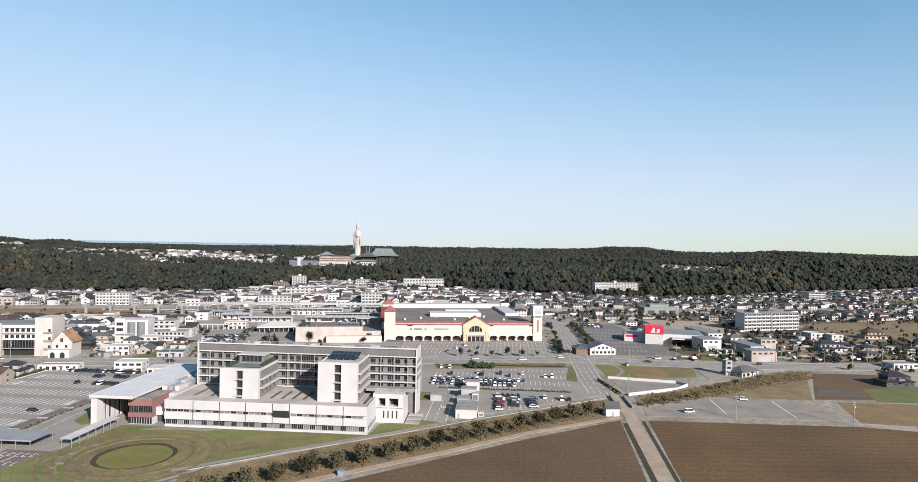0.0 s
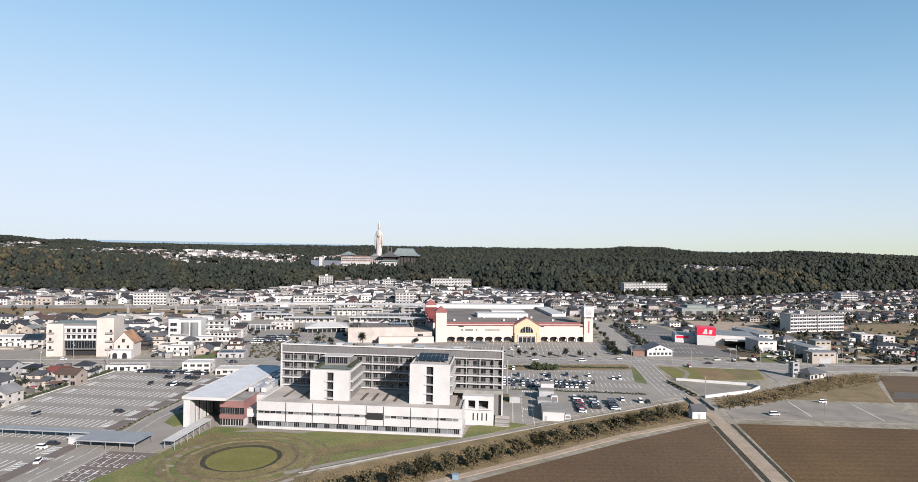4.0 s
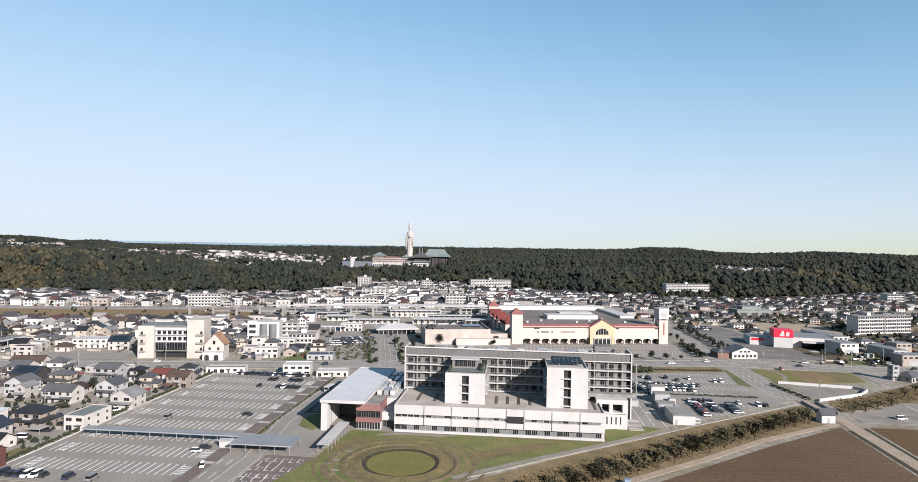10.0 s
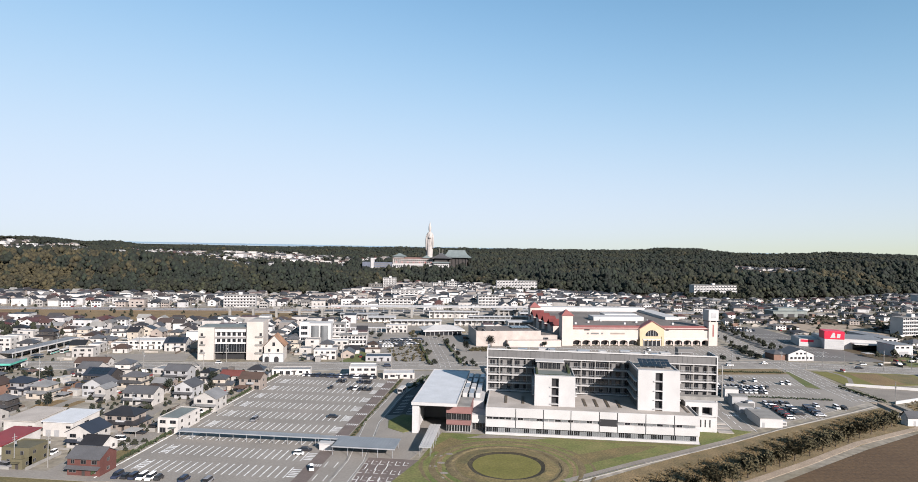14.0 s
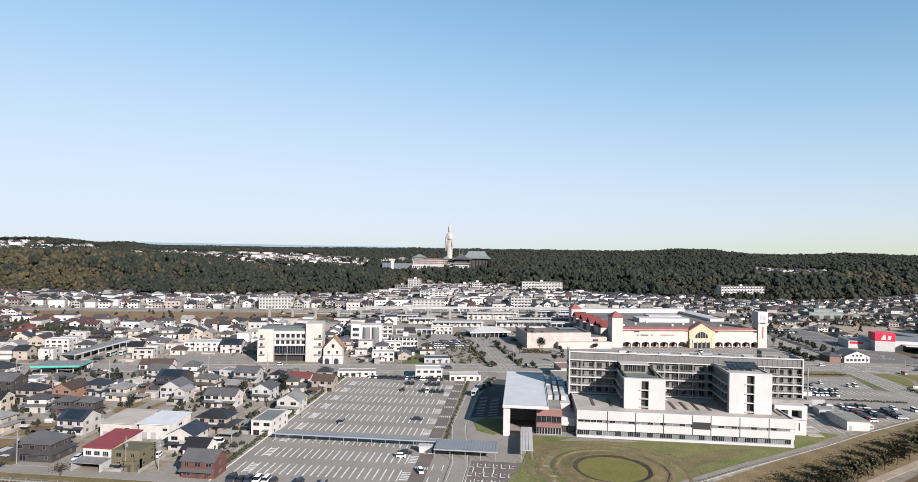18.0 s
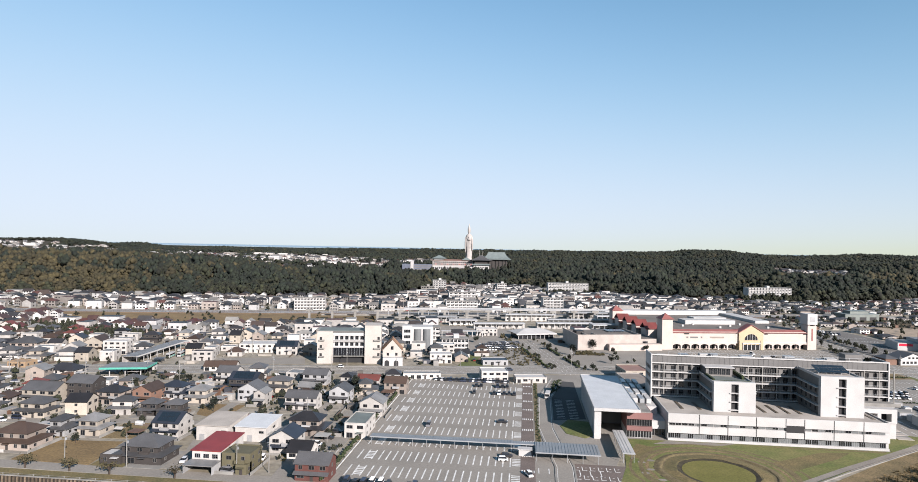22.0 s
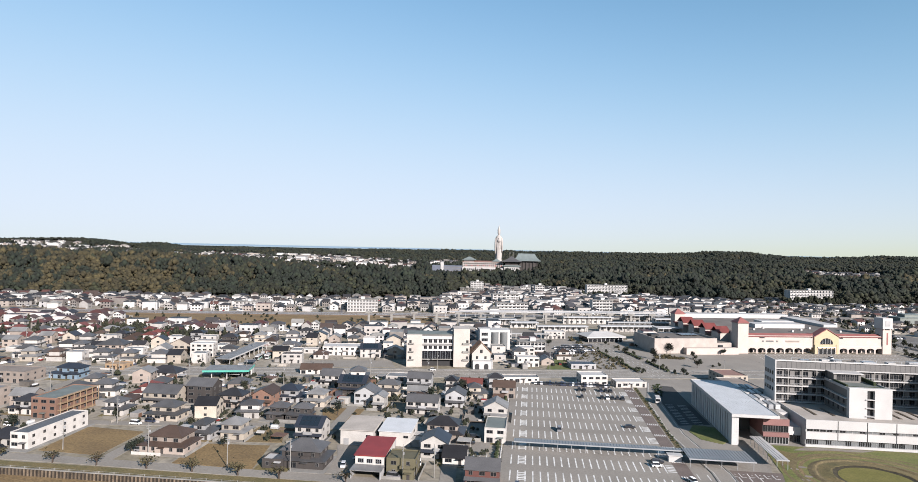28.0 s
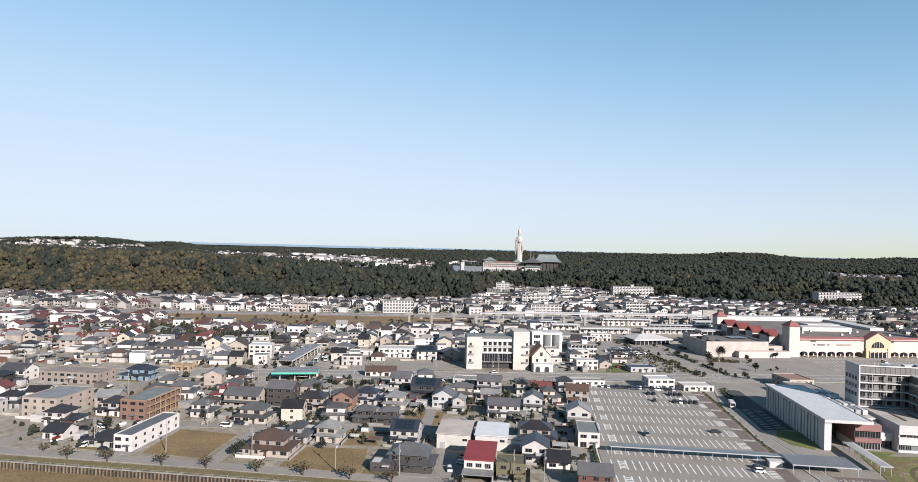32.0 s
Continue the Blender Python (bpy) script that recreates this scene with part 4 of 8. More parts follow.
tower(24, 40, 22.3, 30.7, (11.2, 14.4, 17.8), 21.4)
tower(64.3, 80.3, 26.0, 70.9, (11.0, 14.4, 18.0, 21.7), 25.2)
solid("top_storey", hospital, M["backwall"], (25.2, 36, 264.5, 271, 21.6, 24.9), label="charcoal set-back top storey")
solid("top_roof", hospital, M["white"], (24.6, 36.6, 263.6, 271, 24.9, 25.25))
for k in range(5):
    window(hospital, 27.2 + 1.75 * k, 264.47, 22.0, 1.6, 2.6)
solid("terrace_deck", hospital, M["bluegreen"], (25.2, 38.8, 253, 263, 21.604, 21.66), label="pale green terrace paving")
solid("terrace_hedge", hospital, M["shrub"], (24.6, 25.4, 252.8, 263.5, 21.66, 22.7), (37.6, 38.6, 258, 270, 21.66, 23.1), label="dark terrace planting")
solid("terrace_bed", hospital, M["shrub"], (25, 39, 252, 252.8, 21.6, 22.2), label="planting along the terrace edge")
for i in range(3):
    for k in range(7):
        v = [(66.4 + 1.75 * k, 256.4 + 2.3 * i, 26.3 + 0.6 * i), (68.05 + 1.75 * k, 256.4 + 2.3 * i, 26.3 + 0.6 * i), (68.05 + 1.75 * k, 258.3 + 2.3 * i, 26.85 + 0.6 * i), (66.4 + 1.75 * k, 258.3 + 2.3 * i, 26.85 + 0.6 * i)]
        v += [(a, b + 0.05, c - 0.08) for a, b, c in v]
        shape("solar_panel", hospital, M["pv"], v, [(0, 1, 2, 3), (7, 6, 5, 4), (0, 4, 5, 1), (1, 5, 6, 2), (2, 6, 7, 3), (3, 7, 4, 0)], "dark solar panel")
for k in range(5):
    solid("panel_rack", hospital, M["steel"], (66.6 + 2.95 * k, 66.72 + 2.95 * k, 256.6, 256.72, 25.3, 26.3), (66.6 + 2.95 * k, 66.72 + 2.95 * k, 262.4, 262.52, 25.3, 27.8), label="steel panel support")
# low wing beside the ward block
for bx in ((84.8, 97.4, 258, 262, 6.4, 7.0), (84.8, 87.1, 258, 262, 7, 10.2), (90, 91.4, 258, 262, 7, 10.2), (95.3, 97.4, 258, 262, 7, 10.2), (84.8, 97.4, 258, 262, 10.2, 12), (86, 97.4, 258.6, 270, 0, 6.4), (84.8, 97.4, 262, 270, 6.4, 12)):
    solid("low_wing_wall", hospital, M["white"], bx, label="white wall of the low wing")
for xa, xb in ((87.1, 90), (91.4, 95.3)):
    # the bays' inner shade is a near-black sheet
    solid("open_bay", hospital, M["slit"], (xa, xb, 261.6, 261.9, 7, 10.2), label="near-black sheet for the shade in an open bay")
for k in range(4):
    solid("slit_window", hospital, M["slit"], (89 + 1.8 * k, 89.5 + 1.8 * k, 258.55, 258.7, 2, 5), label="tall slit window")
solid("low_terrace", hospital, M["concrete"], (81, 101, 262, 270, 12, 12.4), (81, 101, 262, 262.4, 12.4, 13.4), label="terrace with pale parapet")

# entrance hall
hall = thing("entrance_hall", pose(0, 0, 0), "tall white entrance hall with pale blue metal roof", "hall")
solid("roof", hall, M["hallroof"], (-23.6, -6.4, 239, 301, 11.7, 12.1), label="pale blue flat metal roof")
solid("roof_edge", hall, M["white"], (-23.9, -23.6, 239, 301, 11.1, 12.3), (-6.4, -6.1, 239, 301, 11.1, 12.3), (-23.9, -6.1, 238.6, 239, 11.1, 12.3), (-23.9, -6.1, 301, 301.3, 11.1, 12.3))
for k in range(14):
    solid("roof_seam", hall, M["hallroof"], (-22.4 + 1.15 * k, -22.36 + 1.15 * k, 239, 301, 12.1, 12.115))
solid("back_wall", hall, M["white"], (-23, -7, 300, 300.4, 0, 11.6))
solid("side_wall", hall, M["slit"], (-22.6, -22.3, 246, 300, 0, 11.1), (-7.6, -7.2, 255, 300, 0, 11.6), label="dark glass side wall")
# charcoal wall added to give the open porch its black, shaded inside
solid("inner_wall", hall, M["backwall"], (-22.3, -7.6, 262, 262.4, 0, 11.6), label="charcoal wall added for the shaded inside of the open porch")
for k in range(19):
    y0 = 243.5 + 3.1 * k
    solid("fin", hall, M["white"], (-23.2, -22.0, y0, y0 + (1.7 if k % 2 else 2.2), 0, 11.1), label="white wall fin")
solid("porch_pier", hall, M["white"], (-23.6, -21, 239.4, 243, 0, 11.1), label="white porch pier")
OCC.append((-14, 270, 36))
annex = thing("annex", pose(0, 0, 0), "two-storey maroon tiled annex with glazed ground floor", "annex")
solid("wall", annex, M["annex"], (-10.6, -0.8, 243, 258, 2.9, 4.6), (-10.6, -0.8, 243, 258, 7.4, 10), (-10.6, -0.8, 243.8, 258, 4.6, 7.4), label="maroon tiled wall")
solid("plinth", annex, M["white"], (-10.6, -0.8, 243.6, 258, 0, 2.9))
for k in range(5):
    window(annex, -9.6 + 1.95 * k, 243.75, 4.7, 1.85, 2.6)
for k in range(9):
    window(annex, -10.05 + 1.08 * k, 243.55, 0.2, 0.95, 2.6, bars=0)
solid("roof", annex, M["concrete"], (-10.2, -1.2, 243.4, 258, 10.004, 10.2))
link = thing("link_building", pose(0, 0, 0), "low white link with dark ground floor", "building")
solid("upper_wall", link, M["white"], (-0.7, 4.9, 246, 262, 3.2, 6.4))
solid("lower_wall", link, M["backwall"], (-0.7, 4.9, 247, 262, 0, 3.2))
for k in range(4):
    window(link, 0.2 + 1.35 * k, 246.96, 0.3, 1.2, 2.6)
for k in range(12):
    unit = thing("air_unit", pose(-4.7 + 2.75 * (k % 3), 262.5 + 10.2 * (k // 3), 9.6), "long pale steel rooftop air handling unit", "air unit", "rooftop units")
    solid("casing", unit, M["steel"] if k % 2 else M["white"], (-0.95, 0.95, -3.9, 3.9, 0.35, 2.3))
    solid("foot", unit, M["concrete"], (-0.95, 0.95, -3.4, -3.0, 0, 0.35)), solid("foot", unit, M["concrete"], (-0.95, 0.95, 3.0, 3.4, 0, 0.35))
    solid("duct", unit, M["steel"], (-0.35, 0.35, 3.9, 5.6, 0.7, 1.5))
plinth = tagged(solid("plant_roof", None, M["white"], (-6, 3.4, 255.5, 302, 0, 9.6)), "white low block under the rooftop units", "building")

# covered ways
def shelter(name, x0, x1, y0, y1, z, label, posts, roofmat):
    ob = thing(name, pose(0, 0, 0), label, "shelter", "covered ways")
    solid("roof", ob, M[roofmat], (x0, x1, y0, y1, z, z + 0.22))
    solid("fascia", ob, M["steel"], (x0 - 0.06, x1 + 0.06, y0 - 0.06, y0, z - 0.12, z + 0.28))
    n_ribs = int((x1 - x0) / 1.1)
    solid("roof_ribs", ob, M[roofmat], *[(x0 + 0.5 + 1.1 * k, x0 + 0.62 + 1.1 * k, y0, y1, z + 0.22, z + 0.32) for k in range(n_ribs)])
    for x, y in posts:
        solid("post", ob, M["steel"], (x - 0.07, x + 0.07, y - 0.07, y + 0.07, 0, z))
    return ob


shelter("carport", -108, -55, 218.6, 222.6, 2.9, "long flat steel carport roof over parking bays", [(-107.5 + 5.2 * k, 219) for k in range(11)], "wayroof")
shelter("covered_way", -46.8, -24.5, 210.0, 221.6, 3.1, "pale blue steel canopy over the footpath", [(-46.4 + 5.3 * k, y) for k in range(5) for y in (210.5, 221)], "wayroof")
shelter("covered_way", -55, -46.9, 219, 222, 2.8, "short link canopy between the carport and the footway", [(-54.5, 219.3), (-50, 219.3)], "wayroof")
shelter("covered_way", -16.6, -12.4, 213.5, 240.5, 3.3, "white steel canopy to the hospital entrance", [(x, 214 + 4.3 * k) for k in range(7) for x in (-16.3, -12.7)], "white")
solid_house = thing("bicycle_shed", pose(-50.5, 216, 0), "small white shelter at the canopy's end", "shelter")
solid("wall", solid_house, M["white"], (-2.2, 2.2, -1.2, 1.2, 0, 2.4)), solid("roof", solid_house, M["white"], (-2.6, 2.6, -1.6, 1.6, 2.4, 2.6))

# service kiosks beside the ward block
for x0, x1, y0, y1, h, m in ((118, 127, 269, 284, 3.8, "white"), (117, 123, 291, 297, 2.8, "steel"), (118, 125, 303, 309, 4.4, "grey"), (119.5, 126, 318, 323, 4.6, "white"), (104, 109, 296, 301, 2.8, "grey")):
    k = thing("service_building", pose(0, 0, 0), "small pale service building beside the hospital", "service building", "service buildings")
    solid("wall", k, M[m], (x0, x1, y0, y1, 0, h)), solid("roof", k, M["concrete"], (x0 - 0.2, x1 + 0.2, y0 - 0.2, y1 + 0.2, h, h + 0.2))
    solid("door", k, M["grey"], (x0 + 0.8, x0 + 1.8, y0 - 0.05, y0, 0, 2.1))

yard_marks = [(110.2 + 0.9 * k, 110.7 + 0.9 * k, 318, 321, 0.03, 0.05) for k in range(9)] + [(109.6, 109.85, 266 + 7 * k, 270 + 7 * k, 0.03, 0.05) for k in range(7)] + [(114.2, 114.45, 262, 312, 0.03, 0.05), (105.4, 105.65, 262, 312, 0.03, 0.05)] + [(110 + 0.9 * k, 110.5 + 0.9 * k, 285, 287, 0.03, 0.05) for k in range(6)]
vs_, fs_ = box_parts(yard_marks)
tagged(shape("yard_marks", None, M["paint"], vs_, fs_), "white lane and crossing marks in the hospital yard", "road marking", kind="stuff")
sheet("planting_bed", [(98, 296), (104, 296), (104, 312), (98, 312)], 0.2, M["meadow"], "raised planting bed beside the ward block", "bed")
steps = thing("garden_steps", pose(0, 0, 0), "broad pale terraced steps beside the hospital", "steps")
for k in range(6):
    solid("step", steps, M["concrete"] if k % 2 else M["paleroof"], (98, 104, 258 + 2.4 * k, 260.3 + 2.4 * k, 0, 0.25 + 0.16 * k))
for x0, y0, w, d, h in ((119, 286, 3, 3.4, 2.6), (123, 286.6, 2.6, 3, 3.0), (119.5, 298.5, 2.6, 2.6, 2.2), (123.4, 298.2, 3, 3.2, 3.4), (120, 311, 4.5, 3, 3.2), (127.5, 272, 2.4, 2.4, 2.0)):
    cub = thing("cooling_unit", pose(x0, y0, 0), "white and grey cooling unit on a concrete base", "cooling unit", "cooling units")
    solid("base", cub, M["concrete"], (-0.2, w + 0.2, -0.2, d + 0.2, 0, 0.3)), solid("casing", cub, M["white"], (0, w, 0, d, 0.3, h)), solid("louvre", cub, M["screen"], (0.3, w - 0.3, -0.05, 0, 0.7, h - 0.5)), solid("fan_cowl", cub, M["steel"], (0.5, w - 0.5, 0.5, d - 0.5, h, h + 0.3))
# ---- mall ----
mall = thing("mall", pose(50, 461, 0, 0, 0, 11.3), "large peach shopping mall with coral roof edge and arcade", "mall")
OCC.append((95, 522, 90))
solid("wall", mall, M["mall"], (6, 113, 0, 118, 4.6, 13.2), (0, 120, 4, 118, 0, 4.6), label="peach rendered upper wall")
solid("roof", mall, M["deck"], (6.5, 112.5, 3.5, 117.5, 13.204, 13.4), label="grey flat mall roof")
shape("red_roof_edge", mall, M["mallred"], [(6, -0.9, 12.4), (113, -0.9, 12.4), (113, 3.5, 14.5), (6, 3.5, 14.5), (6, 3.6, 12.4), (113, 3.6, 12.4)], [(0, 1, 2, 3), (0, 4, 5, 1), (3, 2, 5, 4), (0, 3, 4), (1, 5, 2)], "coral red sloping roof edge")
solid("cornice", mall, M["white"], (6, 57, -0.3, 0, 5.2, 5.7), (77, 113, -0.3, 0, 5.2, 5.7))


def arcade(x0, n, step):
    for k in range(n):
        x = x0 + step * k
        arc = [(x + 0.5 + (step - 1) * (0.5 - 0.5 * math.cos(math.pi * q / 8)), 2.6 + 1.5 * math.sin(math.pi * q / 8)) for q in range(9)]
        v = [(a, -0.4, b) for a, b in arc] + [(a, -0.4, 5.2) for a, b in arc]
        v += [(a, b + 0.7, c) for a, b, c in v]
        f = []
        for q in range(8):
            f += [(q, q + 1, q + 10, q + 9), (q + 1, q, q + 18, q + 19)]
        shape("arch", mall, M["mall"], v, f)
        solid("pier", mall, M["mall"], (x - 0.5, x + 0.5, -0.4, 0.3, 0, 5.2))
        solid("shop_front", mall, M["glass"], (x + 0.5, x + step - 0.5, 3.8, 3.95, 0.3, 3.6))


arcade(7, 7, 7.1), arcade(78, 5, 7.1)
solid("tower", mall, M["mall"], (-1, 7, -1, 8, 0, 22.3), label="peach corner tower")
shape("tower_roof", mall, M["mallred"], *hip_roof(-1.8, 7.8, -1.8, 8.8, 22.3, 4.2, ridge=0.1))
solid("clock_tower", mall, M["mall"], (112, 119, -1, 7, 0, 18), (112.6, 113.4, -1, 7, 18, 19), (117.6, 118.4, -1, 7, 18, 19), label="peach corner tower with red stripe")
solid("sign_box", mall, M["white"], (111.6, 119.4, -1.4, 7.4, 19, 27), label="white square sign box")
solid("sign_mark", mall, M["grey"], (113.5, 117.5, -1.5, -1.42, 21, 25), label="faint grey square mark")
solid("red_stripe", mall, M["mallred"], (115, 116.2, -1.1, -1.02, 7, 16))
v, f = gable_walls(19, 6, 12.4, 5.6, "y")
gab = put("gable_front", mesh_of("gable_front", v, f, [M["yellow"]]), mall, pose(67.5, 1.8, 0), "yellow gabled entrance front")
v, f = gable_roof(57, 78, -1.8, 5, 12.2, 6.2, "y", 0.5)
shape("gable_roof", mall, M["mallred"], v, f)
arc = [(67.5 + 5.2 * math.cos(math.pi * q / 12), -1.24, 7.2 + 4.6 * math.sin(math.pi * q / 12)) for q in range(13)]
shape("arched_window", mall, M["glass"], arc + [(a, b - 0.08, c) for a, b, c in arc], [tuple(range(25, 12, -1))] + [(q, q + 1, q + 14, q + 13) for q in range(12)] + [(0, 13, 25, 12)], "large arched window")
solid("window_bar", mall, M["white"], *[(67.5 - 5 + 2 * k - 0.1, 67.5 - 5 + 2 * k + 0.1, -1.4, -1.3, 7.2, 7.2 + 4.6 * math.sqrt(max(0.02, 1 - ((-5 + 2 * k) / 5.2) ** 2))) for k in range(6)])
solid("portal", mall, M["yellow"], (58.2, 60, -1.6, -1.2, 0, 7)), solid("portal", mall, M["yellow"], (75, 76.8, -1.6, -1.2, 0, 7))
solid("entrance", mall, M["glass"], (61, 74, -1.4, -1.24, 0, 3.8), label="glazed mall entrance")
solid("entrance_post", mall, M["white"], *[(61 + 3.2 * k, 61.4 + 3.2 * k, -1.8, -1.42, 0, 4.6) for k in range(5)], (60.6, 74.6, -1.8, -1.42, 4.6, 5.4))
for x, w in ((18, 1.5), (21, 6), (29, 1.2), (36, 11)):
    solid("sign_bar", mall, M["screen"] if x < 30 else M["tan"], (x, x + w, -0.12, -0.02, 8.4, 9.6), label="plain bar of unreadable sign lettering")
solid("vent", mall, M["slit"], (16, 20, -0.12, -0.02, 11.2, 12)), solid("vent", mall, M["slit"], (78.5, 81, -0.12, -0.02, 11.2, 12)), solid("vent", mall, M["slit"], (109, 112, -0.12, -0.02, 11.2, 12))
solid("penthouse", mall, M["white"], (36, 78, 40, 54, 13.4, 16.6), label="white rooftop plant house")
solid("penthouse", mall, M["white"], (50, 78, 54.1, 66, 13.4, 17.2), label="white rooftop plant house")
solid("rear_wall", mall, M["white"], (6, 106, 106, 117.4, 13.4, 17), (100, 112, 48, 105.9, 13.4, 15.5), label="white raised rear walls")
for k in range(7):
    solid("roof_vent", mall, M["white"], (14 + 13 * k, 15.5 + 13 * k, 18 + 9 * (k % 3), 19.5 + 9 * (k % 3), 13.4, 14.8))
for k in range(4):
    v, f = gable_roof(-4, 6.6, 23 + 20 * k, 35 + 20 * k, 11.6, 4.2, "x", 0.4)
    shape("side_gable", mall, M["siderred"], v, f, "dark red side gable")
    solid("side_eave", mall, M["siderred"], (-4.4, 5.9, 35.1 + 20 * k, 42.9 + 20 * k, 9.6, 10.3), label="dark red side eave")
    solid("side_bay", mall, M["mall"], (-3.4, 6, 24 + 20 * k, 34 + 20 * k, 0, 12))
solid("tower", mall, M["mall"], (-2, 7, 104, 113, 0, 17)), shape("tower_roof", mall, M["mallred"], *hip_roof(-2.8, 7.8, 103.2, 113.8, 17, 4.5, ridge=0.1))
pinkb = thing("flat_store", pose(-13, 445, 0, 0, 0, 14), "pinkish flat-roofed store with rooftop solar panels", "store")
OCC.append((15, 466, 36))
solid("front_annex", pinkb, M["mall"], (22, 62, -5, -0.05, 0, 4.6), label="low pale front annex"), solid("wall", pinkb, M["pinkwall"], (0, 48, 0, 36, 0, 9.5), (48, 62, 4, 36, 0, 7), label="dusty pink rendered wall")
solid("roof", pinkb, M["deck"], (0.5, 47.5, 0.5, 35.5, 9.504, 9.7), (48.1, 61.5, 4.5, 35.5, 7.004, 7.2)), solid("parapet", pinkb, M["pinkwall"], (0, 48, 0, 0.5, 9.5, 11), (0, 0.5, 0.5, 36, 9.5, 11), (47.5, 48, 0.5, 36, 9.5, 11), (7, 7.5, 0.5, 12, 9.5, 11), (14, 14.5, 0.5, 12, 9.5, 11))
for k in range(6):
    solid("solar_panel", pinkb, M["pv"], (31 + 2.4 * k, 33.2 + 2.4 * k, 20, 31, 10.4, 10.5)), solid("panel_leg", pinkb, M["steel"], (32 + 2.4 * k, 32.1 + 2.4 * k, 21, 21.1, 9.7, 10.4))
solid("plant", pinkb, M["slit"], (3, 9, 12, 20, 9.7, 12)), window(pinkb, 53, 3.97, 2.5, 4, 3, bars=3)

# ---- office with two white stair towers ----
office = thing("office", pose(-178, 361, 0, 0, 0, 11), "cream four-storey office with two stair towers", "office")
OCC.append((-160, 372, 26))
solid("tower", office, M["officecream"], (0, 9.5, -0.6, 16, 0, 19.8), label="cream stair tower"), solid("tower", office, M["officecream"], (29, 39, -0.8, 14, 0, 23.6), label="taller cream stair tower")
solid("wall", office, M["white"], (9.5, 29, 1, 16, 9.6, 10.6), (9.5, 29, 1, 16, 13.0, 14.4), (9.5, 29, 1, 16, 16.9, 19.0), (9.5, 29, 1.8, 16, 10.6, 13.0), (9.5, 29, 1.8, 16, 14.4, 16.9), label="white banded front wall")
solid("cornice", office, M["backwall"], (9.5, 29, 0.5, 2, 19.0, 19.7), (9.5, 29, 0.7, 1.0, 13.6, 14.0), label="dark metal cornice")
# the porch is a solid near-black block, its inner shade painted in
solid("glazing", office, M["glass"], (9.5, 29, 1.6, 2, 4.6, 9.6), label="dark glazed second floor"), solid("porch", office, M["slit"], (9.5, 29, 3, 16, 0, 4.2), label="near-black block for the shade in the open porch")
solid("ledge", office, M["concrete"], (9.5, 29, 0.4, 3, 4.2, 4.6)), solid("roof", office, M["bluegreen"], (0.4, 28.8, 0.9, 15.6, 19.804, 20.1))
solid("mullion", office, M["steel"], *[(9.7 + 1.6 * k, 9.8 + 1.6 * k, 1.5, 1.62, 4.6, 9.6) for k in range(12)])
for r in (10.65, 14.5):
    for k in range(6):
        window(office, 11.6 + 3.1 * k, 1.78, r, 2.0, 2.3)
# recesses above the balconies are near-black sheets standing in for shade
for z in (4, 9, 14):
    solid("balcony", office, M["concrete"], (34.5, 38.8, -1.9, -0.8, z, z + 0.9)), solid("recess", office, M["slit"], (36.8, 38.2, -0.9, -0.78, z + 0.9, z + 2.6))
    solid("balcony", office, M["concrete"], (1.2, 4.5, -1.6, -0.6, z, z + 0.7)), solid("recess", office, M["slit"], (1.6, 3, -0.7, -0.58, z + 0.7, z + 2.4))
for z in (2, 6.5, 10.5, 14.5):
    for k in range(3):
        window(office, -0.03, 3 + 4 * k, z, 1.4, 1.6, "-x")
chapel = thing("chapel", pose(-138, 365, 0, 0, 0, 11), "cream chapel-like building with steep orange gable roof", "building")
OCC.append((-132, 372, 14))
v, f = gable_walls(11.5, 12, 9, 6.2, "y")
put("wall", mesh_of("wall", v, f, [M["officecream"]]), chapel, pose(6, 6, 0)), shape("roof", chapel, M["tileorange"], *gable_roof(-0.6, 12.6, 0.6, 12.6, 8.6, 7.0, "y")), solid("porch", chapel, M["white"], (0.5, 12.5, -4.5, -0.05, 0, 5.0), label="low arched porch")
for x in (3, 8.6):
    shape("arched_door", chapel, M["slit"], [(x + 1.4 * math.cos(math.pi * q / 8), -4.56, 2.2 + 1.4 * math.sin(math.pi * q / 8)) for q in range(9)] + [(x - 1.4, -4.56, 0), (x + 1.4, -4.56, 0)], [tuple(range(11))[::-1]])
window(chapel, 6, -0.04, 9.2, 1.6, 2.2), window(chapel, 3.4, -0.04, 5.6, 1.4, 1.8), window(chapel, 8.6, -0.04, 5.6, 1.4, 1.8)
bluef = thing("glass_office", pose(-138, 426, 0, 0, 0, 11), "white block with curved blue glass bays", "office")
OCC.append((-118, 438, 16))
solid("wall", bluef, M["white"], (0, 22, 1, 14, 0, 15), (0, 7, 0, 1, 0, 16))
for k in range(2):
    cx = 11 + 6.5 * k
    pts = [(cx + 2.6 * math.cos(math.pi * (1 + q / 8)), 1 + 2.2 * math.sin(math.pi * (1 + q / 8))) for q in range(9)]
    v = [(a, b, 0) for a, b in pts] + [(a, b, 13.5) for a, b in pts]
    shape("glass_bay", bluef, M["paleglass"], v, [(q, q + 1, q + 10, q + 9) for q in range(8)] + [tuple(range(9, 18))], "curved pale blue glass bay")
for z in (3, 7, 11):
    window(bluef, 3.5, -0.03, z, 4.5, 2.2, bars=3)

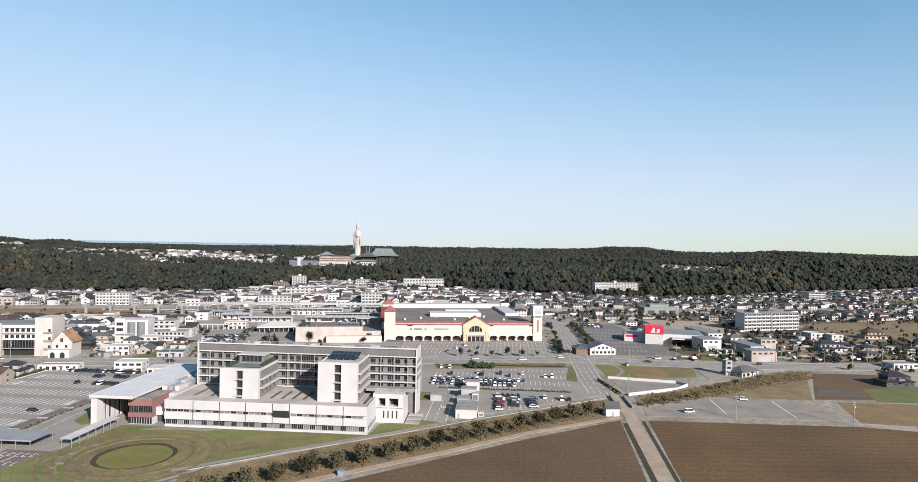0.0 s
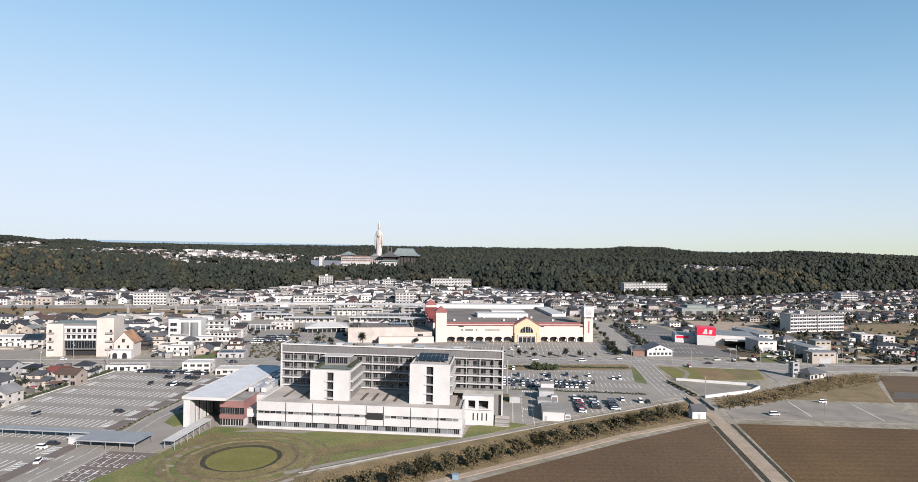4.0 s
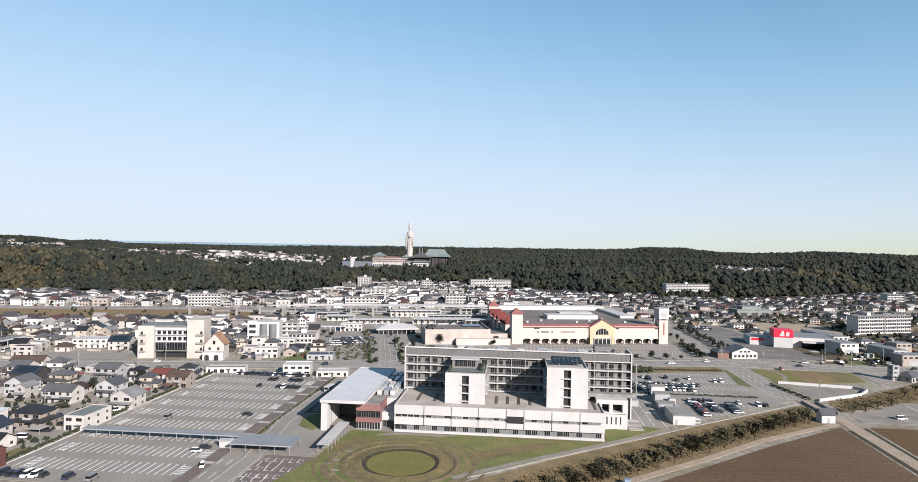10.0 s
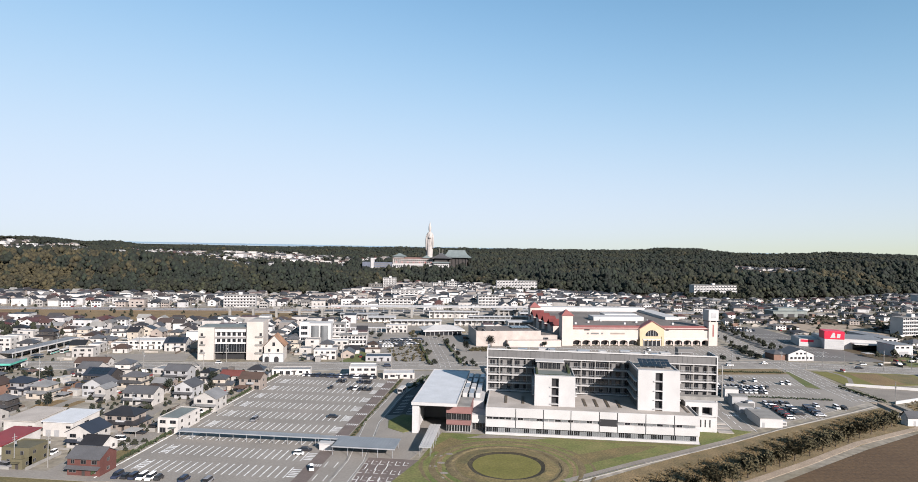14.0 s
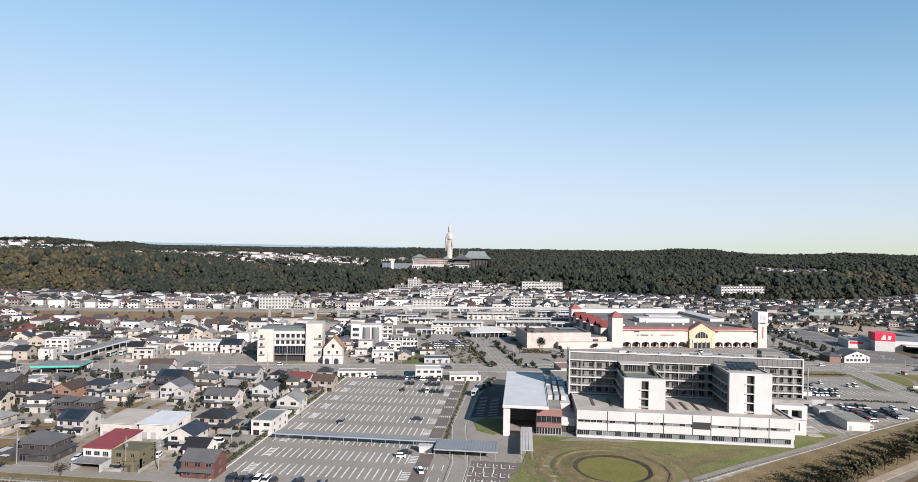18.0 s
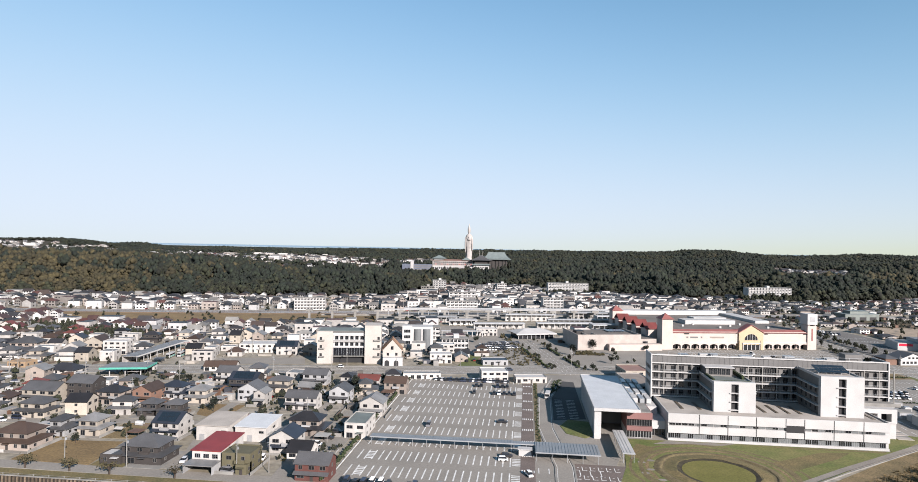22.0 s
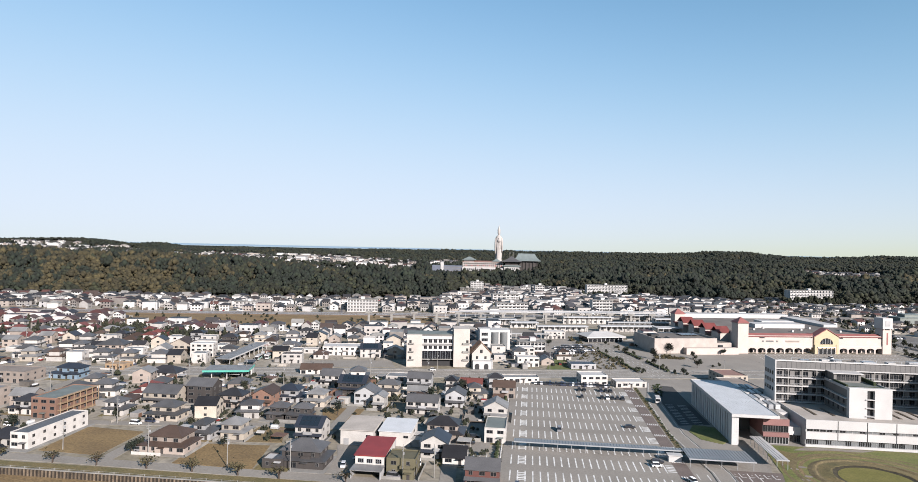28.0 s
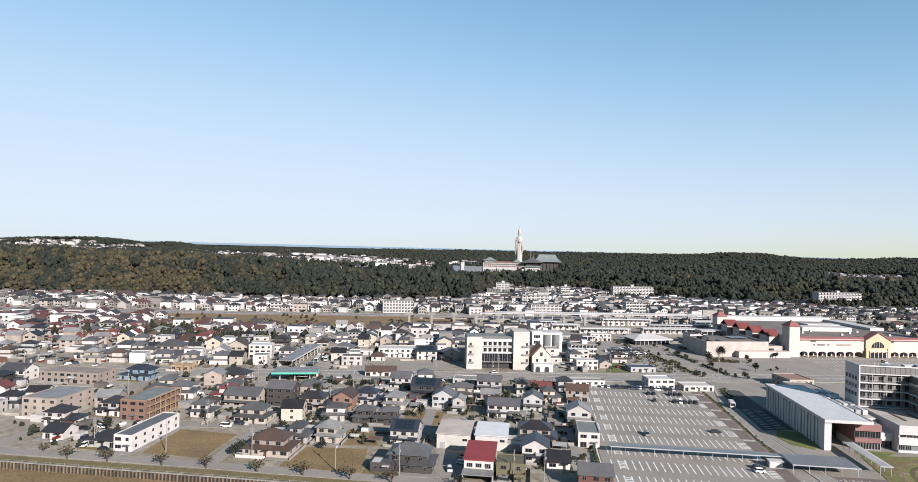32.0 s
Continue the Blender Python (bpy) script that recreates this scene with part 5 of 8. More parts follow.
# ---- flats, schools, far blocks ----
def slab_block(name, x, y, rot, w, d, floors, label, wall="white", fh=3.3, bays=8, roofbox=True):
    ob = thing(name, pose(x, y, ground_z(x, y), 0, 0, rot), label, "block", "large blocks")
    OCC.append((x + w / 2, y + d / 2, max(w, d) * 0.6))
    h = floors * fh
    solid("wall", ob, M[wall], (0, w, 1.2, d, -1, h), label="rendered wall set behind balconies")
    solid("roof", ob, M["concrete"], (-0.2, w + 0.2, 0, d + 0.2, h, h + 0.4))
    for k in range(floors):
        solid("balcony", ob, M[wall], (0, w, 0, 0.15, k * fh, k * fh + 1.05), (0, w, 0.15, 1.2, k * fh, k * fh + 0.2))
        for b in range(bays):
            solid("window", ob, M["glass"], (w * (b + 0.25) / bays, w * (b + 0.75) / bays, 1.1, 1.19, k * fh + 1.1, k * fh + 2.4))
    for b in range(bays + 1):
        xx = min(max(w * b / bays, 0.15), w - 0.15)
        solid("fin", ob, M[wall], (xx - 0.12, xx + 0.12, -0.05, 1.2, 0, h))
    if roofbox:
        solid("roof_house", ob, M[wall], (w * 0.45, w * 0.45 + 4, 3, 8, h + 0.4, h + 3))
    return ob


slab_block("apartment_block", 351, 574, 20, 29, 12, 5, "white five-storey apartment block with rows of balconies", bays=6, fh=3.1)
slab_block("apartment_block", 379.2, 584.2, 20, 29, 12, 5, "white five-storey apartment block with rows of balconies", bays=6, fh=3.1, roofbox=False)
slab_block("school", 270, 924, 12, 66, 14, 4, "white four-storey school below the woods", bays=14, fh=4.6)
slab_block("white_block", -17, 940, 8, 62, 12, 4, "long white four-storey block below the woods", bays=14, fh=4.3)
slab_block("apartment_block", -300, 637, 16, 33, 10, 4, "white four-storey apartment block beside the railway", bays=10)
slab_block("white_block", -206, 900, 14, 20, 9, 3, "grey three-storey block with dark windows at the wood's edge", wall="concrete", bays=5)
slab_block("white_block", -430, 640, 12, 30, 12, 2, "long white two-storey hall beside the railway", bays=7)
slab_block("white_block", -196, 952, 12, 21, 12, 5, "white five-storey block below the wooded hill", bays=5)
slab_block("white_block", -118, 962, 14, 20, 12, 3, "white three-storey block below the wooded hill", bays=5)
slab_block("white_block", -95, 958, 14, 15, 11, 4, "white four-storey block below the wooded hill", bays=4)
slab_block("white_block", -140, 684, 14, 36, 12, 3, "white three-storey station hotel", bays=8)
slab_block("white_block", -30, 720, 12, 24, 12, 4, "white four-storey town block", bays=6)
slab_block("white_block", -140, 462, 11, 24, 12, 3, "white three-storey town block", bays=6)
slab_block("white_block", -110, 431, 11, 19, 11, 2, "white two-storey office with ribbon windows", bays=7)
slab_block("white_block", 560, 900, 14, 26, 12, 4, "white four-storey block among houses", bays=6)
slab_block("white_block", 610, 1090, 14, 16, 10, 3, "white block below the wooded hill", bays=4)
slab_block("white_block", -152, 806, 14, 36, 12, 3, "white three-storey town block", bays=6)

# station: long platform roof on columns, viaduct pillars
station = thing("station_platform", pose(-190, 592, 0, 0, 0, 12.2), "long white station platform roof on columns", "station")
solid("roof", station, M["white"], (0, 232, 0, 7, 8.2, 8.7), label="long white platform roof"), solid("roof", station, M["white"], (20, 240, 20, 27, 7.4, 7.9), label="long white platform roof")
solid("platform", station, M["concrete"], (0, 240, 0.5, 6.5, 0, 1.4), (10, 240, 20.5, 26.5, 0, 1.4))
for k in range(24):
    solid("column", station, M["steel"], (4 + 10 * k, 4.5 + 10 * k, 3, 3.5, 1.4, 8.2))
solid("parapet", station, M["concrete"], (-60, 250, -9, -8.4, 3.4, 4.6), label="pale concrete viaduct edge under construction")
for k in range(16):
    pier = thing("viaduct_pier", pose(-255 + 21 * k, 560 + 4.5 * k, 0, 0, 0, 12), "new pale concrete viaduct pier", "pier", "viaduct piers")
    solid("shaft", pier, M["concrete"], (-1.1, 1.1, -1.1, 1.1, 0, 8.5)), solid("cap", pier, M["concrete"], (-3.2, 3.2, -1.3, 1.3, 8.5, 10.2))
sroof = thing("station_hall", pose(-57, 484, 0, 0, 0, 20), "low white hall with broad shallow roof", "station hall")
OCC.append((-36, 498, 20))
solid("wall", sroof, M["glass"], (1, 31, 1, 19, 0, 4.4)), shape("roof", sroof, M["white"], *hip_roof(-1, 33, -1, 21, 4.4, 3.0)), solid("fascia", sroof, M["white"], (-1, 33, -1.2, -0.9, 3.6, 4.6))
for k in range(9):
    solid("post", sroof, M["white"], (1 + 3.7 * k, 1.3 + 3.7 * k, 0.5, 0.8, 0, 4.4))
pergola = thing("bus_shelter", pose(-118, 486, 0, 0, 0, 11), "long white colonnade shelter on the station square", "shelter")
solid("roof", pergola, M["white"], (0, 34, 0, 4, 4.2, 4.6))
for k in range(9):
    solid("post", pergola, M["white"], (0.3 + 4.1 * k, 0.8 + 4.1 * k, 0.3, 0.8, 0, 4.2))

for x, y, w, d, h, top_ in ((-96, 536, 46, 7, 4.6, "white"), (-40, 548, 52, 8, 5, "white"), (-30, 574, 60, 6, 5.5, "grey_roof"), (8, 540, 34, 12, 6, "white"), (-8, 512, 28, 10, 4.5, "slate_roof"), (-120, 552, 26, 9, 5, "white"), (-150, 566, 36, 8, 5.5, "grey_roof"), (18, 600, 40, 10, 7, "white"), (-70, 596, 50, 7, 6.5, "white"), (-8, 620, 56, 9, 7.5, "grey_roof")):
    ob = thing("station_shed", pose(x, y, 0, 0, 0, 12), "low pale station building with open front posts", "station building", "station buildings")
    solid("roof", ob, M[top_], (0, w, -0.6, d + 0.4, h, h + 0.5)), solid("back_wall", ob, M["hwhite"], (0.4, w - 0.4, d * 0.45, d, 0, h)), solid("fascia", ob, M["steel"], (-0.1, w + 0.1, -0.75, -0.6, h - 0.3, h + 0.55))
    for k in range(int(w / 5) + 1):
        solid("post", ob, M["white"], (0.5 + 5 * k - 0.2, 0.5 + 5 * k + 0.2, 0, 0.4, 0, h)) if 0.7 + 5 * k < w else None
    for k in range(int(w / 6)):
        window(ob, 3 + 6 * k, d * 0.45 - 0.03, 1, 2.6, 2.0, bars=2)
# red-signed store
store = thing("electronics_store", pose(246, 486, 0, 0, 0, -8), "white store with a big red sign cube", "store")
OCC.append((262, 500, 30))
solid("wall", store, M["white"], (0, 42, 4, 34, 0, 7.5)), solid("roof", store, M["grey_roof"], (0.4, 41.6, 4.4, 33.6, 7.504, 7.7)), solid("awning", store, M["white"], (18, 42, -3, 4, 4.6, 5.4)), solid("entrance", store, M["glass"], (19, 41, 3.6, 3.95, 0, 4.2))
solid("sign_tower", store, M["white"], (-1, 12, 0, 12, 0, 7.6), label="white ribbed sign tower")
for k in range(5):
    solid("rib", store, M["steel"], (-1.05, 12.05, -0.06, 0, 0.8 + 1.3 * k, 0.95 + 1.3 * k))
solid("sign_cube", store, M["signred"], (-1.2, 12.2, -0.2, 12.2, 7.6, 13.4), label="red sign cube"), shape("sign_mark", store, M["white"], [(2.6, -0.3, 8.6), (6.2, -0.3, 8.6), (5.6, -0.3, 12.4), (4.4, -0.3, 12.4), (2.6, -0.22, 8.6), (6.2, -0.22, 8.6), (5.6, -0.22, 12.4), (4.4, -0.22, 12.4)], [(0, 1, 2, 3), (0, 4, 5, 1), (1, 5, 6, 2), (2, 6, 7, 3), (3, 7, 4, 0)], "plain white sign shape")
shape("sign_mark", store, M["white"], [(7, -0.3, 8.6), (9.2, -0.3, 8.6), (9.6, -0.3, 11.6), (7.4, -0.3, 11.6), (7, -0.22, 8.6), (9.2, -0.22, 8.6), (9.6, -0.22, 11.6), (7.4, -0.22, 11.6)], [(0, 1, 2, 3), (0, 4, 5, 1), (1, 5, 6, 2), (2, 6, 7, 3), (3, 7, 4, 0)], "plain white sign shape")
solid("side_sign", store, M["signred"], (-15, -6, 7.9, 8.0, 3.4, 5.2), label="long red fascia sign"), solid("side_wing", store, M["white"], (-16, -1, 8, 30, 0, 5.6), label="long white wing"), solid("side_roof", store, M["grey_roof"], (-15.6, -1.2, 8.4, 29.6, 5.604, 5.8))
for x, y, w, d, h, wall in ((301, 529, 12, 38, 6, "white"), (285, 470, 14, 16, 8, "white"), (310, 460, 10, 24, 6.5, "grey"), (331, 482, 12, 9, 7, "cream"), (307, 430, 18, 9, 7, "tan"), (319, 500, 8, 24, 4.2, "white")):
    ob = thing("workshop", pose(x, y, 0, 0, 0, 12), "flat-roofed workshop with pale walls", "workshop", "workshops")
    OCC.append((x, y, max(w, d) * 0.6))
    solid("wall", ob, M[wall], (-w / 2, w / 2, -d / 2, d / 2, 0, h)), solid("roof", ob, M["grey_roof"], (-w / 2 - 0.3, w / 2 + 0.3, -d / 2 - 0.3, d / 2 + 0.3, h, h + 0.3)), solid("shutter", ob, M["grey"], (-w / 4, w / 4, -d / 2 - 0.06, -d / 2 - 0.01, 0, 3.6))
    for k in range(int(w / 4)):
        window(ob, -w / 2 + 2 + 4 * k, -d / 2 - 0.02, h - 2.2, 2.2, 1.2)
ghall = thing("market_hall", pose(290, 694, 0, 0, 0, 14), "long grey-green hall with a stepped flat roof", "hall", "large blocks")
OCC.append((312, 704, 26))
# open bays are near-black sheets on the wall, shade given by colour
solid("wall", ghall, M["bluegreen"], (0, 40, 0, 16, 0, 6.5)), solid("roof", ghall, M["copper"], (-0.6, 40.6, -0.6, 16.6, 6.5, 7.1)), solid("upper_wall", ghall, M["bluegreen"], (8, 30, 3, 13, 7.1, 9.6)), solid("upper_roof", ghall, M["copper"], (7.5, 30.5, 2.5, 13.5, 9.6, 10.1)), solid("shutter", ghall, M["slit"], (4, 12, -0.08, -0.01, 0, 3.6), (17, 25, -0.08, -0.01, 0, 3.6), (29, 37, -0.08, -0.01, 0, 3.6), label="near-black sheet for the shade in an open bay")
# the shed with the pink roof and the low grey hall between hospital and mall
rest = thing("restaurant", pose(196, 430, 0, 0, 0, 12), "white gabled restaurant with dark roof and many windows", "restaurant")
OCC.append((206, 438, 16))
v, f = gable_walls(18, 12, 4.4, 3.2, "y")
put("wall", mesh_of("wall", v, f, [M["white"]]), rest, pose(9, 6, 0)), shape("roof", rest, M["slate_roof"], *gable_roof(-0.8, 18.8, -0.5, 12.5, 4.1, 3.7, "y"))
solid("side_wing", rest, M["brick"], (-9, 0, 2, 12, 0, 4)), shape("wing_roof", rest, M["slate_roof"], *hip_roof(-9.8, 0, 1.2, 12.8, 4, 2.2))
for k in range(6):
    window(rest, 2.2 + 2.8 * k, -0.03, 1, 1.7, 1.6)
for k in range(3):
    window(rest, 6.2 + 2.8 * k, -0.03, 4.2, 1.5, 1.2)
# basin with white retaining walls
basin = thing("retaining_basin", pose(0, 0, 0), "white concrete retaining walls round a basin", "basin")
def wall_run(name, parent, m, pts, t, z0, z1, label=""):
    for (xa, ya), (xb, yb) in zip(pts, pts[1:]):
        d = Vector((xb - xa, yb - ya)).normalized() * t / 2
        q = [(xa + d.y, ya - d.x), (xb + d.y, yb - d.x), (xb - d.y, yb + d.x), (xa - d.y, ya + d.x)]
        shape(name, parent, m, [(x, y, z0) for x, y in q] + [(x, y, z1) for x, y in q], list(QUADS), label)
wall_run("wall", basin, M["white"], [(196, 358), (232, 352), (236, 346), (228, 336), (200, 320)], 0.6, -0.3, 1.4)
sheet("basin_floor", [(197, 356), (231, 350), (227, 337), (201, 322)], 0.02, M["gravel"], "pale gravel floor of the basin", "basin floor")
# hut by the bridge
hut = thing("hut", pose(185.5, 283.5, 0, 0, 0, 8), "small white hut with a steep grey roof", "hut")
v, f = gable_walls(6, 4, 3.6, 2.2, "x")
put("wall", mesh_of("wall", v, f, [M["white"]]), hut), shape("roof", hut, M["slate_roof"], *gable_roof(-3.4, 3.4, -2.5, 2.5, 3.3, 2.6, "x")), solid("door", hut, M["grey"], (-0.5, 0.5, -2.06, -2.01, 0, 2.1))
bridge = thing("bridge", pose(0, 0, 0), "short concrete bridge with low rails", "bridge")
wall_run("rail", bridge, M["concrete"], [(190.6, 296), (190.2, 317)], 0.3, 0, 1.0), wall_run("rail", bridge, M["concrete"], [(197, 296), (196.6, 317)], 0.3, 0, 1.0), solid("deck", bridge, M["concrete"], (190.2, 197, 296, 317, -0.4, 0.055))
strip("footpath", offset_line([(34, 196.5), (60, 217), (77, 229.4), (100.7, 247.2), (112, 256.3)], 2.3), 2.6, 0.1, M["gravel"], "pale grey footpath along the edge of the lawn", "path")
# fences
fence = thing("fence", pose(0, 0, 0), "low concrete kerb and dark fence along the hospital plot", "fence")
FENCE = [(37, 199), (60, 217), (77, 229.4), (100.7, 247.2), (127.9, 269.2), (171.2, 300.9), (188, 314)]
wall_run("kerb", fence, M["concrete"], FENCE, 0.3, -0.2, 0.25, "pale concrete kerb")
wall_run("rail", fence, M["screen"], offset_line(FENCE, -0.4), 0.06, 0.7, 0.78, "thin grey fence rail")
channel = thing("channel_wall", pose(0, 0, 0), "concrete channel wall with posts and white rail", "channel wall")
CH = [(-600, 171.7), (-319, 171.7), (-235, 171.7), (-150, 171.7), (-112, 171.7), (-47, 171.7)]
wall_run("wall", channel, M["stain"], CH, 0.3, -2.5, -0.15, "dark stained retaining wall"), wall_run("coping", channel, M["concrete"], CH, 0.6, -0.15, 0.12, "pale concrete coping"), wall_run("rail", channel, M["concrete"], CH, 0.06, 0.55, 0.62, "thin pale rail")
for (xa, ya), (xb, yb) in zip(CH, CH[1:]):
    n = int(abs(xb - xa) / 1.3)
    for k in range(n):
        x, y = xa + (xb - xa) * k / n, ya + (yb - ya) * k / n
        if -335 < x < -112:
            solid("wall_post", channel, M["stake"], (x - 0.2, x + 0.2, y - 0.5, y - 0.15, -2.5, -0.2))
            solid("rail_post", channel, M["concrete"], (x - 0.09, x + 0.09, y - 0.09, y + 0.09, 0.12, 0.75)) if k % 4 == 0 else None

# ---- statue and temple on the hill ----
def statue_mesh():
    """A robed standing figure in plain rounded sections, with hanging sleeves, on a round base."""
    v, f, n = [], [], 20

    def stack(prof, centre, fold_to=0.0):
        k = len(v)
        for z, rx, ry in prof:
            cx, cy = centre(z)
            for i in range(n):
                a = 6.2832 * i / n
                fold = 1 + (0.12 * math.sin(a * 6 + z * 0.07) + 0.05 * math.sin(a * 11 - z * 0.2) if 3 < z < fold_to else 0)
                v.append((cx + rx * fold * math.cos(a), cy + ry * fold * math.sin(a), z))
        for r in range(len(prof) - 1):
            f.extend((k + r * n + i, k + r * n + (i + 1) % n, k + (r + 1) * n + (i + 1) % n, k + (r + 1) * n + i) for i in range(n))
        f.append(tuple(k + (len(prof) - 1) * n + i for i in range(n)))
        f.append(tuple(k + n - 1 - i for i in range(n)))

    stack(((0, 9.5, 9.5), (2.4, 9.5, 9.5), (2.8, 6.9, 6.2), (6, 6.4, 5.6), (18, 6.0, 5.1), (28, 6.2, 5.0), (34, 6.6, 5.2), (40, 7.0, 5.6), (46, 7.2, 5.6), (50, 6.9, 4.9), (53, 5.9, 4.3), (55, 4.0, 3.4), (56.4, 1.9, 2.1), (57.5, 2.0, 2.3), (59, 2.7, 2.9), (62, 3.0, 3.2), (64.5, 2.7, 2.9), (65.5, 3.1, 3.0), (68, 2.6, 2.5), (71, 1.7, 1.7), (74, 0.9, 0.9), (78, 0.15, 0.15)), lambda z: (0, 0), 47)
    stack(((17, 0.4, 0.9), (20, 1.3, 2.0), (30, 1.9, 2.7), (40, 2.2, 2.8), (44, 2.0, 2.4), (50, 1.5, 1.9)), lambda z: (-7.2 + 0.02 * z, -1.6), 45)
    stack(((21, 0.4, 0.9), (24, 1.2, 1.9), (32, 1.8, 2.6), (41, 2.1, 2.7), (45, 1.9, 2.2), (51, 1.4, 1.7)), lambda z: (7.4 - 0.02 * z, -1.6), 45)
    stack(((42, 2.4, 1.0), (44, 3.6, 1.5), (46.5, 3.2, 1.5), (48, 1.6, 1.0), (50.5, 0.9, 0.8)), lambda z: (1.2, -6.0))
    return v, f


sv, sf = statue_mesh()
statue = tagged(shape("statue", None, M["statue"], sv, sf), "colossal pale standing statue on a wooded hill", "statue")
statue.location = (-169, 1264, 39)
for p in statue.data.polygons:
    p.use_smooth = True


def swept_roof(cx, cy, rings, thick=0.5):
    """A temple roof that curves up from wide eaves: half width, half depth and height of each ring."""
    v, f = [], []
    for hx, hy, z in rings:
        v += [(cx - hx, cy - hy, z), (cx + hx, cy - hy, z), (cx + hx, cy + hy, z), (cx - hx, cy + hy, z)]
    for r in range(len(rings) - 1):
        f += [(4 * r + i, 4 * r + (i + 1) % 4, 4 * r + 4 + (i + 1) % 4, 4 * r + 4 + i) for i in range(4)]
    top = 4 * len(rings) - 4
    return v, f + [(top, top + 1, top + 2, top + 3), (3, 2, 1, 0)]


gz = 31.0
temple = thing("temple", pose(-111, 1252, gz), "temple hall with broad green copper roof", "temple")
solid("wall", temple, M["dark"], (-22, 22, -10, 10, -10, 13), label="dark timber walls"), shape("roof", temple, M["copper"], *swept_roof(0, 0, ((29, 16, 12.6), (29, 16, 13.2), (24.5, 11, 16), (20.5, 6, 20.5), (17, 1.2, 26.5)))), solid("ridge", temple, M["copper"], (-17.5, 17.5, -0.7, 0.7, 26.5, 27.6))
solid("column", temple, M["dark"], *[(-21 + 7 * k - 0.4, -21 + 7 * k + 0.4, -12.4, -11.6, -6, 12.6) for k in range(7)])
pav = thing("pavilion", pose(-142, 1236, gz), "white pavilion with a tiered grey roof and thin spires", "pavilion")
solid("wall", pav, M["white"], (-14, 17, -4, 14, -14, 1.2)), shape("lower_roof", pav, M["copper"], *swept_roof(1, 5, ((19, 12, 1.2), (19, 12, 1.6), (14, 8, 3.8)))), solid("upper_wall", pav, M["dark"], (-12, 14, -2, 12, 3.8, 10.6)), shape("roof", pav, M["slate_roof"], *swept_roof(1, 5, ((22, 14, 10.6), (22, 14, 11.1), (13, 8, 14), (6, 4, 18), (0.6, 0.6, 21.5)))), solid("spire", pav, M["statue"], (-3, -2.5, 4.6, 5.1, 18, 31), (3.5, 4, 4.6, 5.1, 17, 30), label="thin pale spire")
for k in range(8):
    window(pav, -11.5 + 3.7 * k, -4.05, -5, 2, 2.6)
hotel = thing("hotel", pose(-304, 1238, gz - 9), "long pale hotel with rose-roofed wing on the hill", "hotel")
solid("wall", hotel, M["hotelblue"], (0, 62, 0, 14, -16, 9), label="grey-blue hotel block"), solid("floor_band", hotel, M["backwall"], *[(22, 61, -0.1, 0, z, z + 1.7) for z in (-7, -3, 1, 5)], label="dark window band"), solid("tower", hotel, M["white"], (18, 24, -2, 6, -16, 16.5), label="white stair slab"), solid("wing", hotel, M["statue"], (63, 146, 2, 16, 6, 17.6), label="pale pink upper wing"), solid("arcade", hotel, M["white"], (63, 146, -3, 14, -16, 6), label="white arcaded base"), shape("wing_roof", hotel, M["rose"], *hip_roof(62, 147, 1, 17, 17.6, 2.4)), shape("pavilion_roof", hotel, M["copper"], *swept_roof(76, 8, ((14, 9, 21.5), (14, 9, 22), (7, 4, 25), (2, 0.6, 28)))), solid("pavilion_wall", hotel, M["white"], (66, 86, 3, 13, 17.6, 21.5)), shape("gable_roof", hotel, M["copper"], *swept_roof(132, 8, ((9, 7, 19), (9, 7, 19.5), (0.5, 0.5, 25))))
# arch openings are near-black sheets, shade painted rather than cast
for k in range(20):
    solid("arch_opening", hotel, M["slit"], (65 + 4 * k, 67.4 + 4 * k, -3.06, -3.0, 0.5, 4.2)), solid("window", hotel, M["red"] if k % 3 == 1 else M["slit"], (65 + 4 * k, 67.6 + 4 * k, 1.9, 1.98, 9, 11.4)), solid("window", hotel, M["slit"], (65 + 4 * k, 67.6 + 4 * k, 1.9, 1.98, 13, 15.4))

# ---- houses ----
house(-327, 214, 12.7, 9.0, 2, 'hip', 'white', 'black', 0)
house(-317, 199, 8.5, 8.0, 1, 'gable_x', 'white', 'black', 0)
house(-293, 194.5, 11.7, 9.0, 1, 'hip', 'white', 'black', 0)
house(-283.5, 203, 7.0, 30.0, 2, 'flat', 'white', 'slate', 0)
house(-304, 235, 11.5, 24.0, 3, 'flat', 'brick', 'bluegreen', 0)
terrace = thing('balcony_frame', pose(-298.2, 235, 0), 'orange-brown timber balcony frame on a brick block', 'balcony')
for z in (0.3, 3.1, 6.0, 8.6):
    solid('deck', terrace, M['orange'], (0.02, 1.5, -11.5, 11.5, z, z + 0.25))
for k in range(7):
    solid('post', terrace, M['orange'], (1.3, 1.5, -11.4 + 3.75 * k, -11.2 + 3.75 * k, 0, 8.6))
house(-318, 231, 11.3, 9.0, 2, 'hip', 'white', 'black', 0)
house(-343, 229, 16.0, 22.0, 3, 'flat', 'tan', 'grey', 0)
house(-377, 283, 33.1, 14.0, 2, 'flat', 'tan', 'tan', 0)
house(-350, 294, 16.4, 9.0, 2, 'hip', 'blue', 'blue', 0)
house(-409, 280, 14.4, 10.0, 2, 'gable_x', 'white', 'slate', 0)
house(-279, 236, 9.1, 8.0, 2, 'hip', 'white', 'slate', 0)
